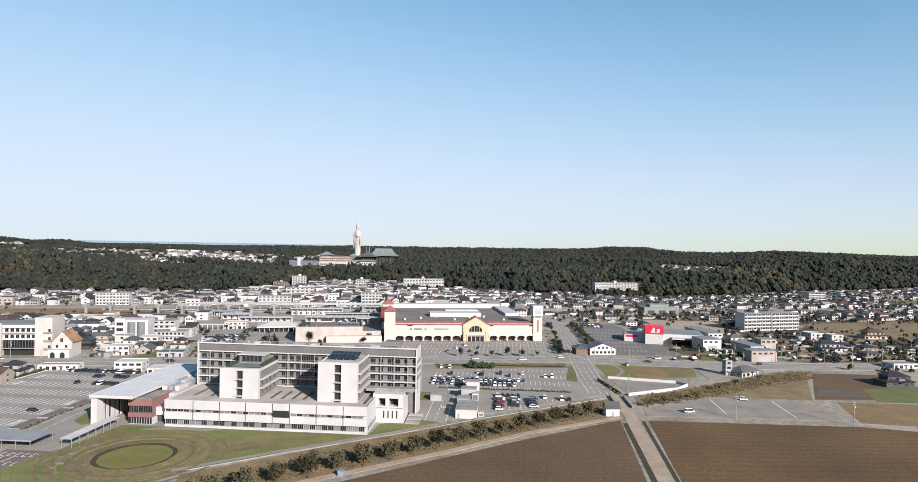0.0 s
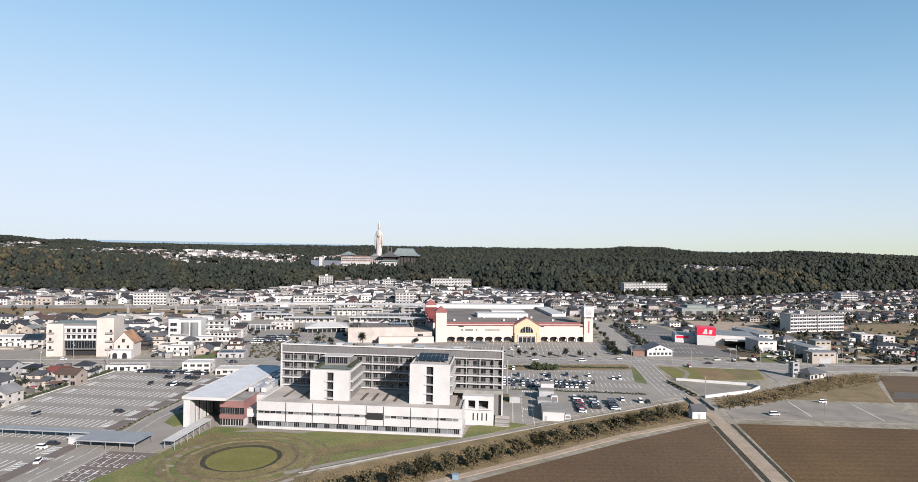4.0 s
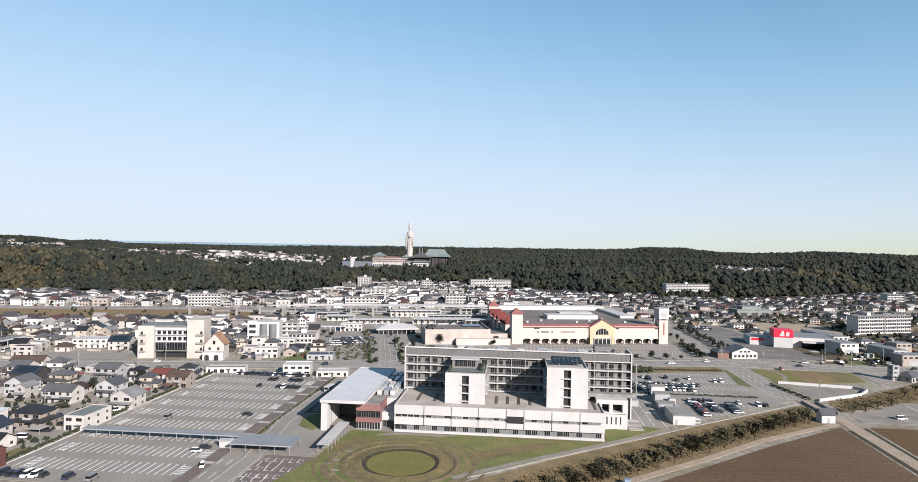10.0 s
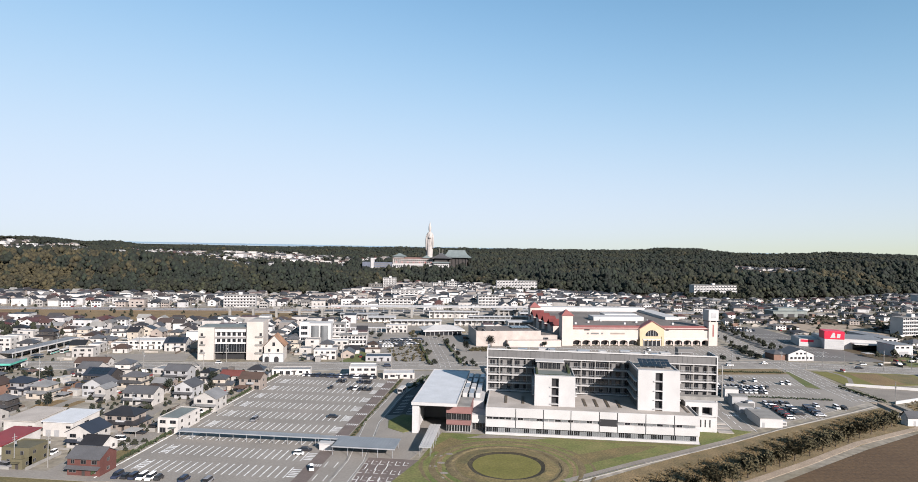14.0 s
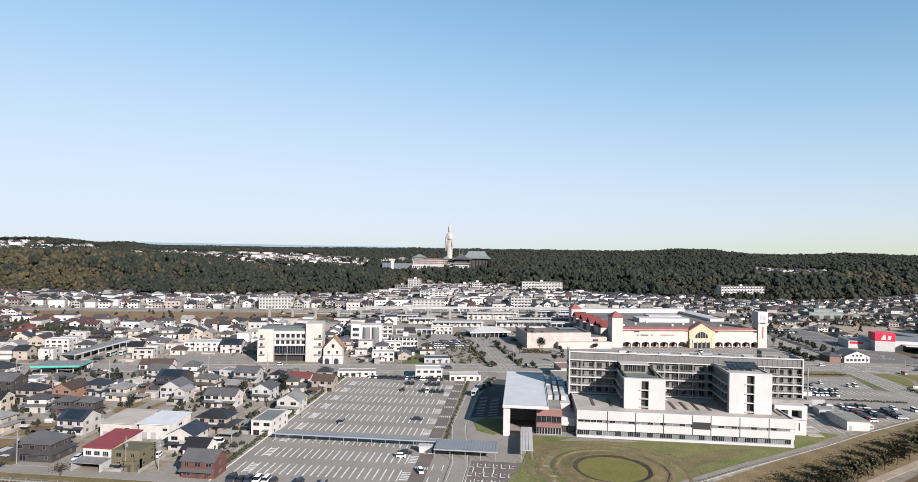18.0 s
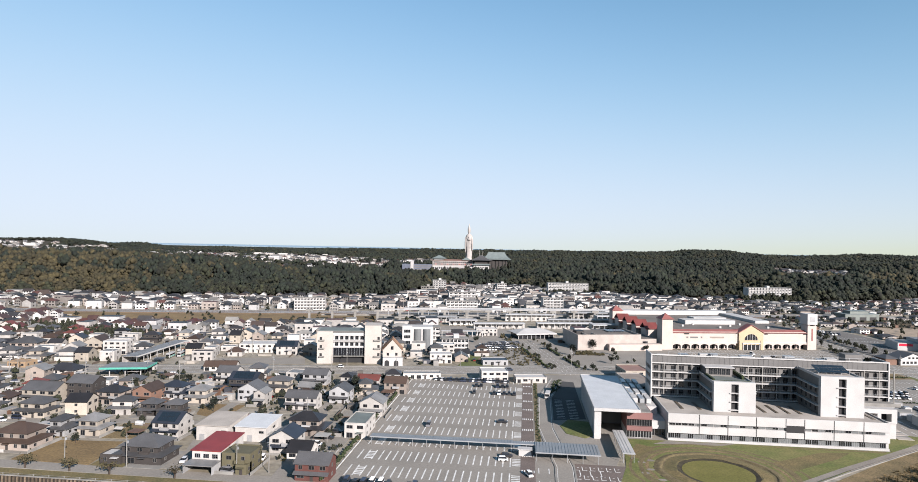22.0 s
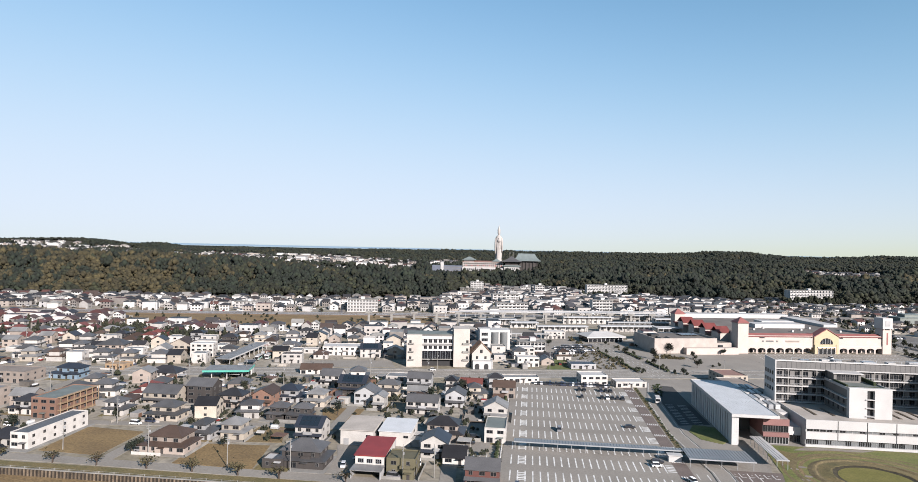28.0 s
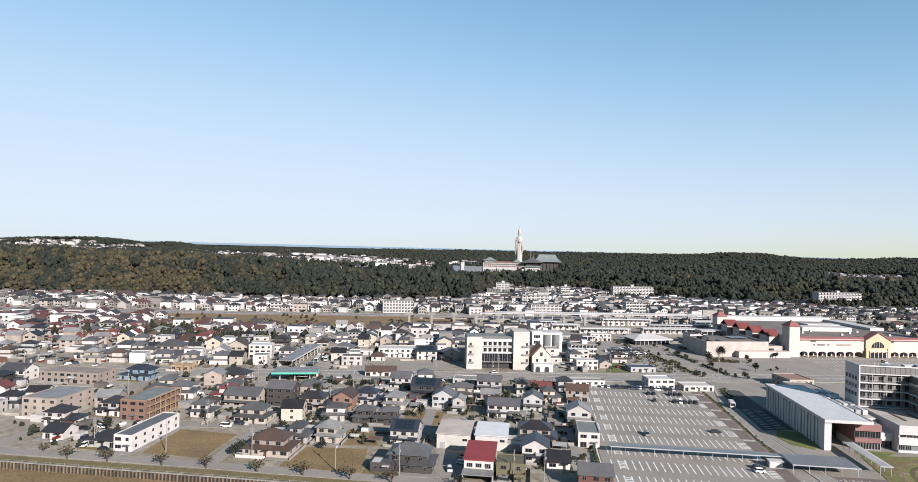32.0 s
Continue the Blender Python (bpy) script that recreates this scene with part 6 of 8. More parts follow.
house(-270, 256, 16.3, 10.0, 2, 'gable_x', 'cream', 'slate', 0)
house(-255, 233, 13.9, 9.0, 2, 'hip', 'cream', 'slate', 0)
house(-254, 261, 12.5, 9.0, 3, 'gable_x', 'dark', 'slate', 0)
house(-236, 257, 14.1, 9.0, 2, 'hip', 'tan', 'black', 0)
house(-224, 263, 9.1, 12.0, 2, 'gable_y', 'brick', 'brown', 0)
house(-226, 213, 7.2, 9.0, 2, 'hip', 'grey', 'slate', 0)
house(-215, 215, 9.3, 8.0, 2, 'hip', 'cream', 'grey', 0)
house(-231.5, 197.5, 17.0, 11.0, 2, 'hip', 'tan', 'brown', 0)
house(-179, 192, 16.8, 11.0, 2, 'hip', 'dark', 'slate', 0)
house(-187.7, 188.3, 7.4, 6.0, 1, 'flat', 'dark', 'white', 0)
house(-214, 271, 13.8, 8.0, 2, 'hip', 'grey', 'blue', 0)
house(-209, 241, 8.4, 7.0, 2, 'hip', 'dark', 'slate', 0)
house(-200, 241, 10.9, 7.0, 2, 'hip', 'dark', 'slate', 0)
house(-201, 266, 9.9, 9.0, 2, 'hip', 'cream', 'grey', 0)
house(-186, 219, 10.4, 10.0, 2, 'gable_x', 'white', 'blue', 0)
house(-207, 307, 10.8, 9.0, 2, 'gable_x', 'white', 'slate', 0)
house(-191, 293, 14.2, 10.0, 2, 'gable_x', 'dark', 'blue', 0)
house(-179, 274, 10.2, 10.0, 2, 'gable_y', 'grey', 'slate', 0)
def store_shed(x0, x1, y0, y1, low, high, roofmat, label, doors):
    """A plain white shed with one roof slope that rises away from the street."""
    ob = thing('shed', pose((x0 + x1) / 2, (y0 + y1) / 2, 0), label, 'shed', 'white sheds')
    OCC.append(((x0 + x1) / 2, (y0 + y1) / 2, (y1 - y0) * 0.55))
    w, d = (x1 - x0) / 2, (y1 - y0) / 2
    v = [(-w, -d, 0), (w, -d, 0), (w, d, 0), (-w, d, 0), (-w, -d, low), (w, -d, low), (w, d, high), (-w, d, high)]
    body = shape('wall', ob, M['hwhite'], v, list(QUADS))
    r = [(-w - 0.4, -d - 0.5, low - 0.02), (w + 0.4, -d - 0.5, low - 0.02), (w + 0.4, d + 0.3, high + 0.02), (-w - 0.4, d + 0.3, high + 0.02)]
    shape('roof', ob, M[roofmat], r + [(a, b, c + 0.22) for a, b, c in r], list(QUADS))
    for k in range(doors):
        solid('door', body, M['grey'], (-w + 1.2 + 3.4 * k, -w + 3.2 + 3.4 * k, -d - 0.06, -d - 0.01, 0, 2.4))
    window(body, w - 1.8, -d - 0.02, 3.2, 1.8, 0.9), window(body, w + 0.02, 0, 3.4, 2.4, 0.9, '+x'), window(body, w + 0.02, -d * 0.6, 1.2, 1.8, 1.1, '+x')
    return ob


store_shed(-173, -160.5, 213, 229, 5.6, 6.4, 'paleroof', 'large white shed with a pale sheet roof', 1)
store_shed(-158.5, -146.5, 214.5, 229, 5.4, 6.2, 'hallroof', 'white shed with a pale blue sheet roof', 2)
corner_shop = store_shed(-159.6, -149.8, 186.5, 203, 5.8, 6.8, 'red_roof_', 'white house with a red sheet roof and front carport', 0)
for k in range(3):
    window(corner_shop, -3 + 3 * k, -8.27, 3.4, 2.0, 1.4, bars=2)
solid('carport_roof', corner_shop, M['grey_roof'], (-5.2, 5.2, -14.0, -8.3, 2.7, 2.95), label='grey carport roof')
for x in (-4.9, 4.8):
    solid('carport_wall', corner_shop, M['grey'], (x, x + 0.2, -13.8, -8.3, 0, 2.7))
# near-black sheet paints the shade under the carport roof
solid('carport_shade', corner_shop, M['slit'], (-4.6, 4.6, -8.4, -8.3, 0, 2.5), label='near-black sheet for the shade in the open carport')
house(-144, 190, 9.6, 9.0, 2, 'flat', 'olive', 'olive', 0)
house(-141, 184.8, 3.6, 4.0, 1, 'flat', 'olive', 'olive', 0)
house(-128, 203, 8.0, 9.0, 1, 'gable_x', 'white', 'black', 0)
house(-136, 209, 9.4, 10.0, 2, 'gable_y', 'white', 'blue', 0)
house(-117, 185, 10.8, 8.0, 2, 'gable_x', 'rust', 'slate', 0)
house(-135, 229, 14.0, 10.0, 2, 'hip', 'tan', 'black', 0)
house(-115.4, 232.5, 8.2, 16.0, 2, 'flat', 'white', 'bluegreen', 0)
house(-117, 260, 9.9, 10.0, 2, 'gable_y', 'white', 'grey', 0)
house(-150, 263, 14.2, 8.0, 2, 'gable_x', 'white', 'slate', 0)
house(-137, 278, 8.8, 10.0, 2, 'gable_y', 'grey', 'slate', 0)
house(-115, 299, 10.9, 8.0, 2, 'gable_x', 'tan', 'brown', 0)
house(-133, 315, 11.5, 7.0, 1, 'gable_x', 'white', 'red', 0)
house(-174, 291, 13.0, 8.0, 2, 'hip', 'cream', 'slate', 0)
house(-160, 310, 12.6, 8.0, 2, 'gable_x', 'grey', 'slate', 0)
house(-171, 267, 5.2, 8.0, 2, 'gable_y', 'white', 'grey', 0)
house(-141, 307, 8.8, 8.0, 2, 'hip', 'white', 'black', 0)
house(-158, 293, 9.9, 6.0, 1, 'gable_x', 'tan', 'grey', 0)
house(-266, 321, 14.0, 6.0, 1, 'flat', 'white', 'grey', 14)
fuel_roof = thing('fuel_canopy', pose(-268, 312, 0, 0, 0, 14), 'pale canopy roof with a teal edge on posts', 'canopy')
solid('roof', fuel_roof, M['grey_roof'], (-12, 12, -8, 8, 4.6, 5.1)), solid('fascia', fuel_roof, M['teal'], (-12.2, 12.2, -8.2, -8, 4.3, 5.3)), solid('fascia', fuel_roof, M['teal'], (12, 12.2, -8, 8, 4.3, 5.3))
for x in (-8, 0, 8):
    for y in (-5, 5):
        solid('post', fuel_roof, M['white'], (x - 0.2, x + 0.2, y - 0.2, y + 0.2, 0, 4.6))
depot = thing('bus_canopy', pose(-281, 338, 0, 0, 0, 3), 'long pale sheet roof of the bus depot on posts', 'canopy')
OCC.append((-286, 350, 12)), OCC.append((-288, 372, 12)), OCC.append((-290, 392, 10))
solid('roof', depot, M['grey_roof'], (-9, 0, 0, 62, 4.2, 4.6)), solid('fascia', depot, M['white'], (0, 0.2, 0, 62, 3.9, 4.7)), solid('back_wall', depot, M['hwhite'], (-9, -8.8, 0, 62, 0, 4.2))
for k in range(9):
    solid('post', depot, M['white'], (-0.6, -0.3, 1 + 7.4 * k, 1.3 + 7.4 * k, 0, 4.2))
house(-170, 324, 21.8, 10.0, 1, 'flat', 'white', 'grey', 0)
house(-108, 334, 20.8, 7.0, 1, 'flat', 'white', 'grey', 11)
house(-68, 336, 14.7, 10.0, 2, 'flat', 'white', 'white', 11)
house(-48, 336, 17.0, 9.0, 1, 'flat', 'white', 'white', 11)
house(-225, 333, 17.7, 8.0, 1, 'gable_x', 'white', 'brown', 11)
house(278, 381, 15.0, 9.0, 1, 'hip', 'white', 'slate', 34)
house(268.4, 380, 4.0, 4.0, 3, 'flat', 'grey', 'grey', 11)
house(391, 535, 12.8, 12.0, 2, 'flat', 'white', 'white', 11)
house(390, 422, 17.0, 10.0, 1, 'flat', 'white', 'grey', 11)
house(353, 366, 17.0, 9.0, 2, 'hip', 'dark', 'black', 11)
house(375, 477, 18.2, 9.0, 2, 'hip', 'grey', 'black', 11)
house(316, 497, 13.2, 9.0, 2, 'hip', 'white', 'slate', 11)
house(403, 527, 10.1, 9.0, 2, 'flat', 'white', 'white', 11)
house(447, 551, 22.4, 9.0, 2, 'hip', 'cream', 'brown', 11)
house(-106, 418, 12.3, 10.0, 2, 'flat', 'white', 'white', 11)
house(-208, 390, 13.4, 10.0, 2, 'gable_x', 'white', 'blue', 11)
house(-229, 395, 25.2, 14.0, 2, 'flat', 'white', 'white', 11)
house(-250, 359, 12.5, 8.0, 2, 'flat', 'white', 'brown', 11)
house(-314, 368, 14.6, 9.0, 3, 'flat', 'white', 'white', 11)
house(-334, 377, 14.9, 14.0, 2, 'gable_y', 'cream', 'brown', 11)
house(-378, 366, 19.9, 14.0, 2, 'hip', 'tan', 'slate', 11)
house(-337, 359, 9.6, 9.0, 2, 'gable_y', 'white', 'grey', 11)
house(-294, 369, 14.6, 9.0, 2, 'hip', 'white', 'slate', 11)
house(-340, 321, 11.3, 9.0, 1, 'flat', 'orange', 'orange', 0)
house(-302, 308, 16.1, 10.0, 1, 'hip', 'white', 'black', 0)
house(-104, 381, 13.9, 9.0, 2, 'flat', 'white', 'white', 11)
house(-70, 382, 15.8, 11.0, 1, 'flat', 'grey', 'blue', 11)
house(-83, 503, 17.4, 10.0, 2, 'flat', 'white', 'white', 11)
house(10.5, 356, 14, 18.0, 2, 'flat', 'cream', 'rose', 10)
house(7.5, 327, 13.5, 28.0, 2, 'flat', 'white', 'tan', 8)
for i, (corner, m) in enumerate(PLOTS):
    sheet("house_plot", corner, 0.028 + 0.0012 * (i % 9), M[m], "paved or planted plot round a house", "plot", deep=0.12)
wall_rng = random.Random(5)
for i, (corner, m) in enumerate(PLOTS):
    if wall_rng.random() < 0.6:
        gw = thing("garden_wall", pose(0, 0, 0), "low grey block wall round a house plot", "garden wall", "garden walls")
        a_, b_, c_, d_ = corner
        gap = (a_[0] + (b_[0] - a_[0]) * 0.55, a_[1] + (b_[1] - a_[1]) * 0.55)
        wall_run("front_wall", gw, M["concrete"] if i % 3 else M["hwhite"], [a_, gap], 0.15, 0, 0.9 + 0.1 * (i % 4)), wall_run("side_wall", gw, M["concrete"], [(b_[0], b_[1] + 0.1), c_], 0.15, 0, 1.1)

# ---- the rest of the town ----
def free(x, y, r):
    return all((x - a) ** 2 + (y - b) ** 2 > (r + c) ** 2 for a, b, c in OCC)


def line_gap(pts, x, y):
    best = 1e9
    for (xa, ya), (xb, yb) in zip(pts, pts[1:]):
        d = Vector((xb - xa, yb - ya))
        t = max(0, min(1, ((x - xa) * d.x + (y - ya) * d.y) / d.length_squared))
        best = min(best, math.hypot(x - xa - t * d.x, y - ya - t * d.y))
    return best


def inside(pts, x, y):
    hit = False
    for (xa, ya), (xb, yb) in zip(pts, pts[1:] + pts[:1]):
        if (ya > y) != (yb > y) and x < (xb - xa) * (y - ya) / (yb - ya) + xa:
            hit = not hit
    return hit


OPEN = ([(-178, 184), (-178, 216), (-148, 216), (-145, 184)], [(-250, 342), (-180, 355), (-190, 380), (-258, 366)], [(-116, 150), (-116, 345), (70, 385), (190, 410), (190, 150)], [(40, 395), (260, 430), (250, 610), (190, 600), (188, 640), (40, 640)], [(-60, 360), (-10, 360), (-40, 560), (-130, 560)],
        [(190, 100), (190, 395), (270, 398), (420, 420), (520, 330), (520, 100)], [(-130, 470), (-130, 640), (50, 680), (40, 560), (-40, 500)], [(-280, 186), (-276, 218), (-250, 216), (-186, 210), (-188, 186)],
        [(-25, 355), (70, 380), (70, 470), (-25, 462)], [(640, 850), (910, 890), (970, 1020), (690, 970)], [(270, 560), (345, 540), (345, 640), (270, 640)], [(400, 520), (640, 560), (900, 700), (900, 760), (560, 690), (430, 640)], [(-200, 240), (-175, 240), (-175, 264), (-200, 264)])
MINOR = [list(p) for p in STREETS] + [SIDE, AVENUE]


def fits(x, y, r):
    if y < 186 or abs(y - lerp_path(ROAD, x)) < 13 + r or abs(y - lerp_path(RAIL, x)) < 17 + r or -480 < x < -140 and 0 < lerp_path(RAIL, x) - y < 96 + r or x < -140 and 0 < lerp_path(RAIL, x) - y < 38 + r:
        return False
    if any(inside(p, x, y) for p in OPEN) or not free(x, y, r):
        return False
    return not (y < 450 and any(line_gap(p, x, y) < 4 + r for p in MINOR))


town = random.Random(23)
WALLS = ("white", "white", "cream", "white", "grey", "tan", "white", "dark")
ROOFS = ("black", "slate", "grey", "black", "slate", "red", "slate", "brown")
protos = []
near_spots, far_spots = [], []
ca, sa = math.cos(radians(11)), math.sin(radians(11))
for iv in range(-30, 86):
    for iu in range(-90, 90):
        u, v = iu * 14.5 + town.uniform(-3.4, 3.4), 200 + iv * 14.5 + (iv // 2) * 4.5 + town.uniform(-3, 3)
        x, y = ca * u - sa * v, sa * u + ca * v
        if y < 186 or y > wood_edge(x) - 8 or not (-200 - 0.98 * y < x < 200 + 0.72 * y):
            continue
        keep = 0.9 if noise.noise((x / 60, y / 60, 3.3)) > -0.25 else 0.35
        if x > 190:
            keep = 0.16 if y < 560 else 0.3 if y < 690 else min(keep, 0.82)
        elif x < -120 and y > lerp_path(RAIL, x):
            keep = 0.8
        if x < -360 and 290 < y < 420:
            keep = 0.75
        if town.random() > keep or not fits(x, y, 5.4):
            continue
        (near_spots if y < 590 else far_spots).append((x, y, 11 + town.choice((0, 0, 90, 180)) + (town.uniform(-2, 2) if y < 590 else town.uniform(-14, 14))))
        OCC.append((x, y, 4.5))
near_spots.sort(key=lambda s: s[1])
for i, (x, y, rot) in enumerate(near_spots[:176]):
    red = -760 < x < -360 and y > 380 and town.random() < 0.4
    if len(protos) < 22:
        w, d = town.uniform(8.5, 11.5), town.uniform(7, 9)
        style = town.choice(("hip", "hip", "hip", "gable_x", "gable_y", "hip", "gable_x", "flat"))
        roof = "grey" if style == "flat" else ROOFS[len(protos) % 8]
        protos.append((house(x, y, w, d, 2 if town.random() < 0.85 else 1, style, WALLS[town.randrange(8)], roof, rot, near=False), roof))
    else:
        pick = [p for p, r in protos if (r == "red") == red] or [protos[0][0]]
        copy_thing(town.choice(pick), pose(x, y, 0, 0, 0, rot) @ Matrix.Diagonal((town.uniform(0.9, 1.12), town.uniform(0.9, 1.12), town.uniform(0.95, 1.08), 1)))
far_spots += near_spots[176:]


def tri(v, f):
    out = []
    for q in f:
        out += [(q[0], q[k], q[k + 1]) for k in range(1, len(q) - 1)]
    return np.array(v, float), np.array(out)


def soup(name, templates, rows, material, label, category, flat=True):
    """Many small copies of a few shapes in one mesh."""
    vs_all, fs_all, k = [], [], 0
    for which, x, y, z, s, sz, turn in rows:
        tv, tf = templates[which]
        c, q = math.cos(turn), math.sin(turn)
        v = np.empty_like(tv)
        v[:, 0] = x + s * (c * tv[:, 0] - q * tv[:, 1])
        v[:, 1] = y + s * (q * tv[:, 0] + c * tv[:, 1])
        v[:, 2] = z + sz * tv[:, 2]
        vs_all.append(v)
        fs_all.append(tf + k)
        k += len(tv)
    v, f = np.concatenate(vs_all), np.concatenate(fs_all)
    me = bpy.data.meshes.new(name)
    me.vertices.add(len(v)), me.loops.add(f.size), me.polygons.add(len(f))
    me.vertices.foreach_set("co", v.astype(np.float32).ravel())
    me.loops.foreach_set("vertex_index", f.astype(np.int32).ravel())
    me.polygons.foreach_set("loop_start", np.arange(0, f.size, 3, dtype=np.int32))
    me.materials.append(material)
    me.update(calc_edges=True)
    me.validate()
    if flat:
        me.shade_flat()
    else:
        me.shade_smooth()
    return tagged(new(name, me), label, category, kind="stuff")


W_T, R_T, G_T = [], [], []
for w, d, h, kind in ((10, 8, 5.4, "hip"), (9, 8, 5.2, "x"), (8, 9, 5.3, "y"), (12, 9, 3.2, "hip"), (11, 8, 5.5, "hip"), (14, 10, 7.2, "flat")):
    if kind in "xy":
        W_T.append(tri(*gable_walls(w, d, h, (d if kind == "x" else w) * 0.28 - 0.1, kind)))
        R_T.append(tri(*gable_roof(-w / 2 - 0.5, w / 2 + 0.5, -d / 2 - 0.5, d / 2 + 0.5, h - 0.15, (d if kind == "x" else w) * 0.34, kind)))
    elif kind == "flat":
        W_T.append(tri(*box_parts([(-w / 2, w / 2, -d / 2, d / 2, -0.3, h)])))
        R_T.append(tri(*box_parts([(-w / 2 + 0.3, w / 2 - 0.3, -d / 2 + 0.3, d / 2 - 0.3, h, h + 0.2)])))
    else:
        W_T.append(tri(*box_parts([(-w / 2, w / 2, -d / 2, d / 2, -0.3, h)])))
        R_T.append(tri(*hip_roof(-w / 2 - 0.6, w / 2 + 0.6, -d / 2 - 0.6, d / 2 + 0.6, h, min(w, d) * 0.28)))
    gl = []
    for z in ((1, 3.8) if h > 4 else (1,)):
        for sx in (-0.28, 0.02, 0.3):
            gl.append((sx * w - 0.8, sx * w + 0.8, -d / 2 - 0.06, -d / 2 - 0.01, z, z + 1.2))
        gl.append((-w / 2 - 0.06, -w / 2 - 0.01, -0.8, 0.8, z, z + 1.2))
        gl.append((w / 2 + 0.01, w / 2 + 0.06, -0.8, 0.8, z, z + 1.2))
    gv, gf = box_parts(gl)
    G_T.append(tri(gv, [q for i_, q in enumerate(gf) if i_ % 6 in (1, 2, 3, 5)]))
for cx, cy, rx, ry in CLEAR:
    if rx < 60 or cx == -195:
        continue
    for k in range(int(rx * ry / 240)):
        x, y = cx + town.uniform(-1, 1) * rx * 0.95, cy + town.uniform(-1, 1) * ry * 0.9
        if cleared(x, y):
            far_spots.append((x, y, 11 + town.choice((0, 90)) + town.uniform(-8, 8)))
for k in range(80):
    x, y = 545 + town.uniform(-64, 64), 1325 + town.uniform(-48, 48)
    far_spots.append((x, y, town.uniform(0, 90)))
halls = []
for k in range(58):
    x, y = -950 + town.uniform(-480, 480), 1520 + town.uniform(-300, 300)
    if k > 46:
        x, y = -1750 + town.uniform(-380, 380), 1750 + town.uniform(-200, 200)
    if cleared(x, y):
        halls.append((5, x, y, ground_z(x, y), town.uniform(1.1, 2.6), town.uniform(0.8, 1.4), radians(11 + town.choice((0, 90)))))
rows_h = [(town.choice((0, 3, 3, 4, 1, 2)) if x > 170 and y > 480 else town.choice((0, 1, 2, 4, 5, 5, 5) if -230 < x < 130 and y < 900 else (0, 0, 1, 2, 3, 4, 4, 5) if x > 150 or y > 700 else (0, 1, 2, 4, 5)), x, y, ground_z(x, y), town.uniform(0.85, 1.15), town.uniform(0.6, 0.82) if x > 170 else town.uniform(0.9, 1.15), radians(rot)) for x, y, rot in far_spots]
M["far_wall"] = ramp_mat("far_house_wall", [(0.42, 0.415, 0.41), (0.31, 0.297, 0.285), (0.39, 0.388, 0.385), (0.24, 0.232, 0.225), (0.42, 0.405, 0.39), (0.25, 0.22, 0.2), (0.15, 0.138, 0.13), (0.35, 0.35, 0.352)])
M["far_roof"] = ramp_mat("far_house_roof", [(0.022, 0.0215, 0.024), (0.04, 0.041, 0.044), (0.056, 0.041, 0.036), (0.022, 0.0222, 0.025), (0.075, 0.035, 0.03), (0.125, 0.12, 0.115), (0.0268, 0.0262, 0.029), (0.05, 0.05, 0.056), (0.036, 0.03, 0.029), (0.2, 0.195, 0.185)], 0.6)
soup("far_house_walls", W_T, rows_h, M["far_wall"], "walls of many distant town houses", "houses")
M["quarter_roof"] = ramp_mat("red_quarter_roof", [(0.072, 0.03, 0.026), (0.0301, 0.02924, 0.03268), (0.06, 0.034, 0.03), (0.082, 0.032, 0.029), (0.05, 0.046, 0.046), (0.0731, 0.0473, 0.03956)], 0.5)
quarter = [r for r in rows_h if r[1] < -330 and r[2] < 570]
soup("red_quarter_roofs", R_T, quarter, M["quarter_roof"], "brownish red tiled roofs of a distant quarter", "roofs")
soup("far_house_roofs", R_T, [r for r in rows_h if not (r[1] < -330 and r[2] < 570)], M["far_roof"], "dark tiled roofs of many distant town houses", "roofs")
soup("plateau_hall_walls", W_T, halls, M["far_wall"], "white walls of distant halls and schools", "halls")
soup("plateau_hall_roofs", R_T, halls, M["grey_roof"], "grey flat roofs of distant halls", "roofs")
soup("far_house_windows", G_T, rows_h, M["glass"], "windows of many distant town houses", "windows")


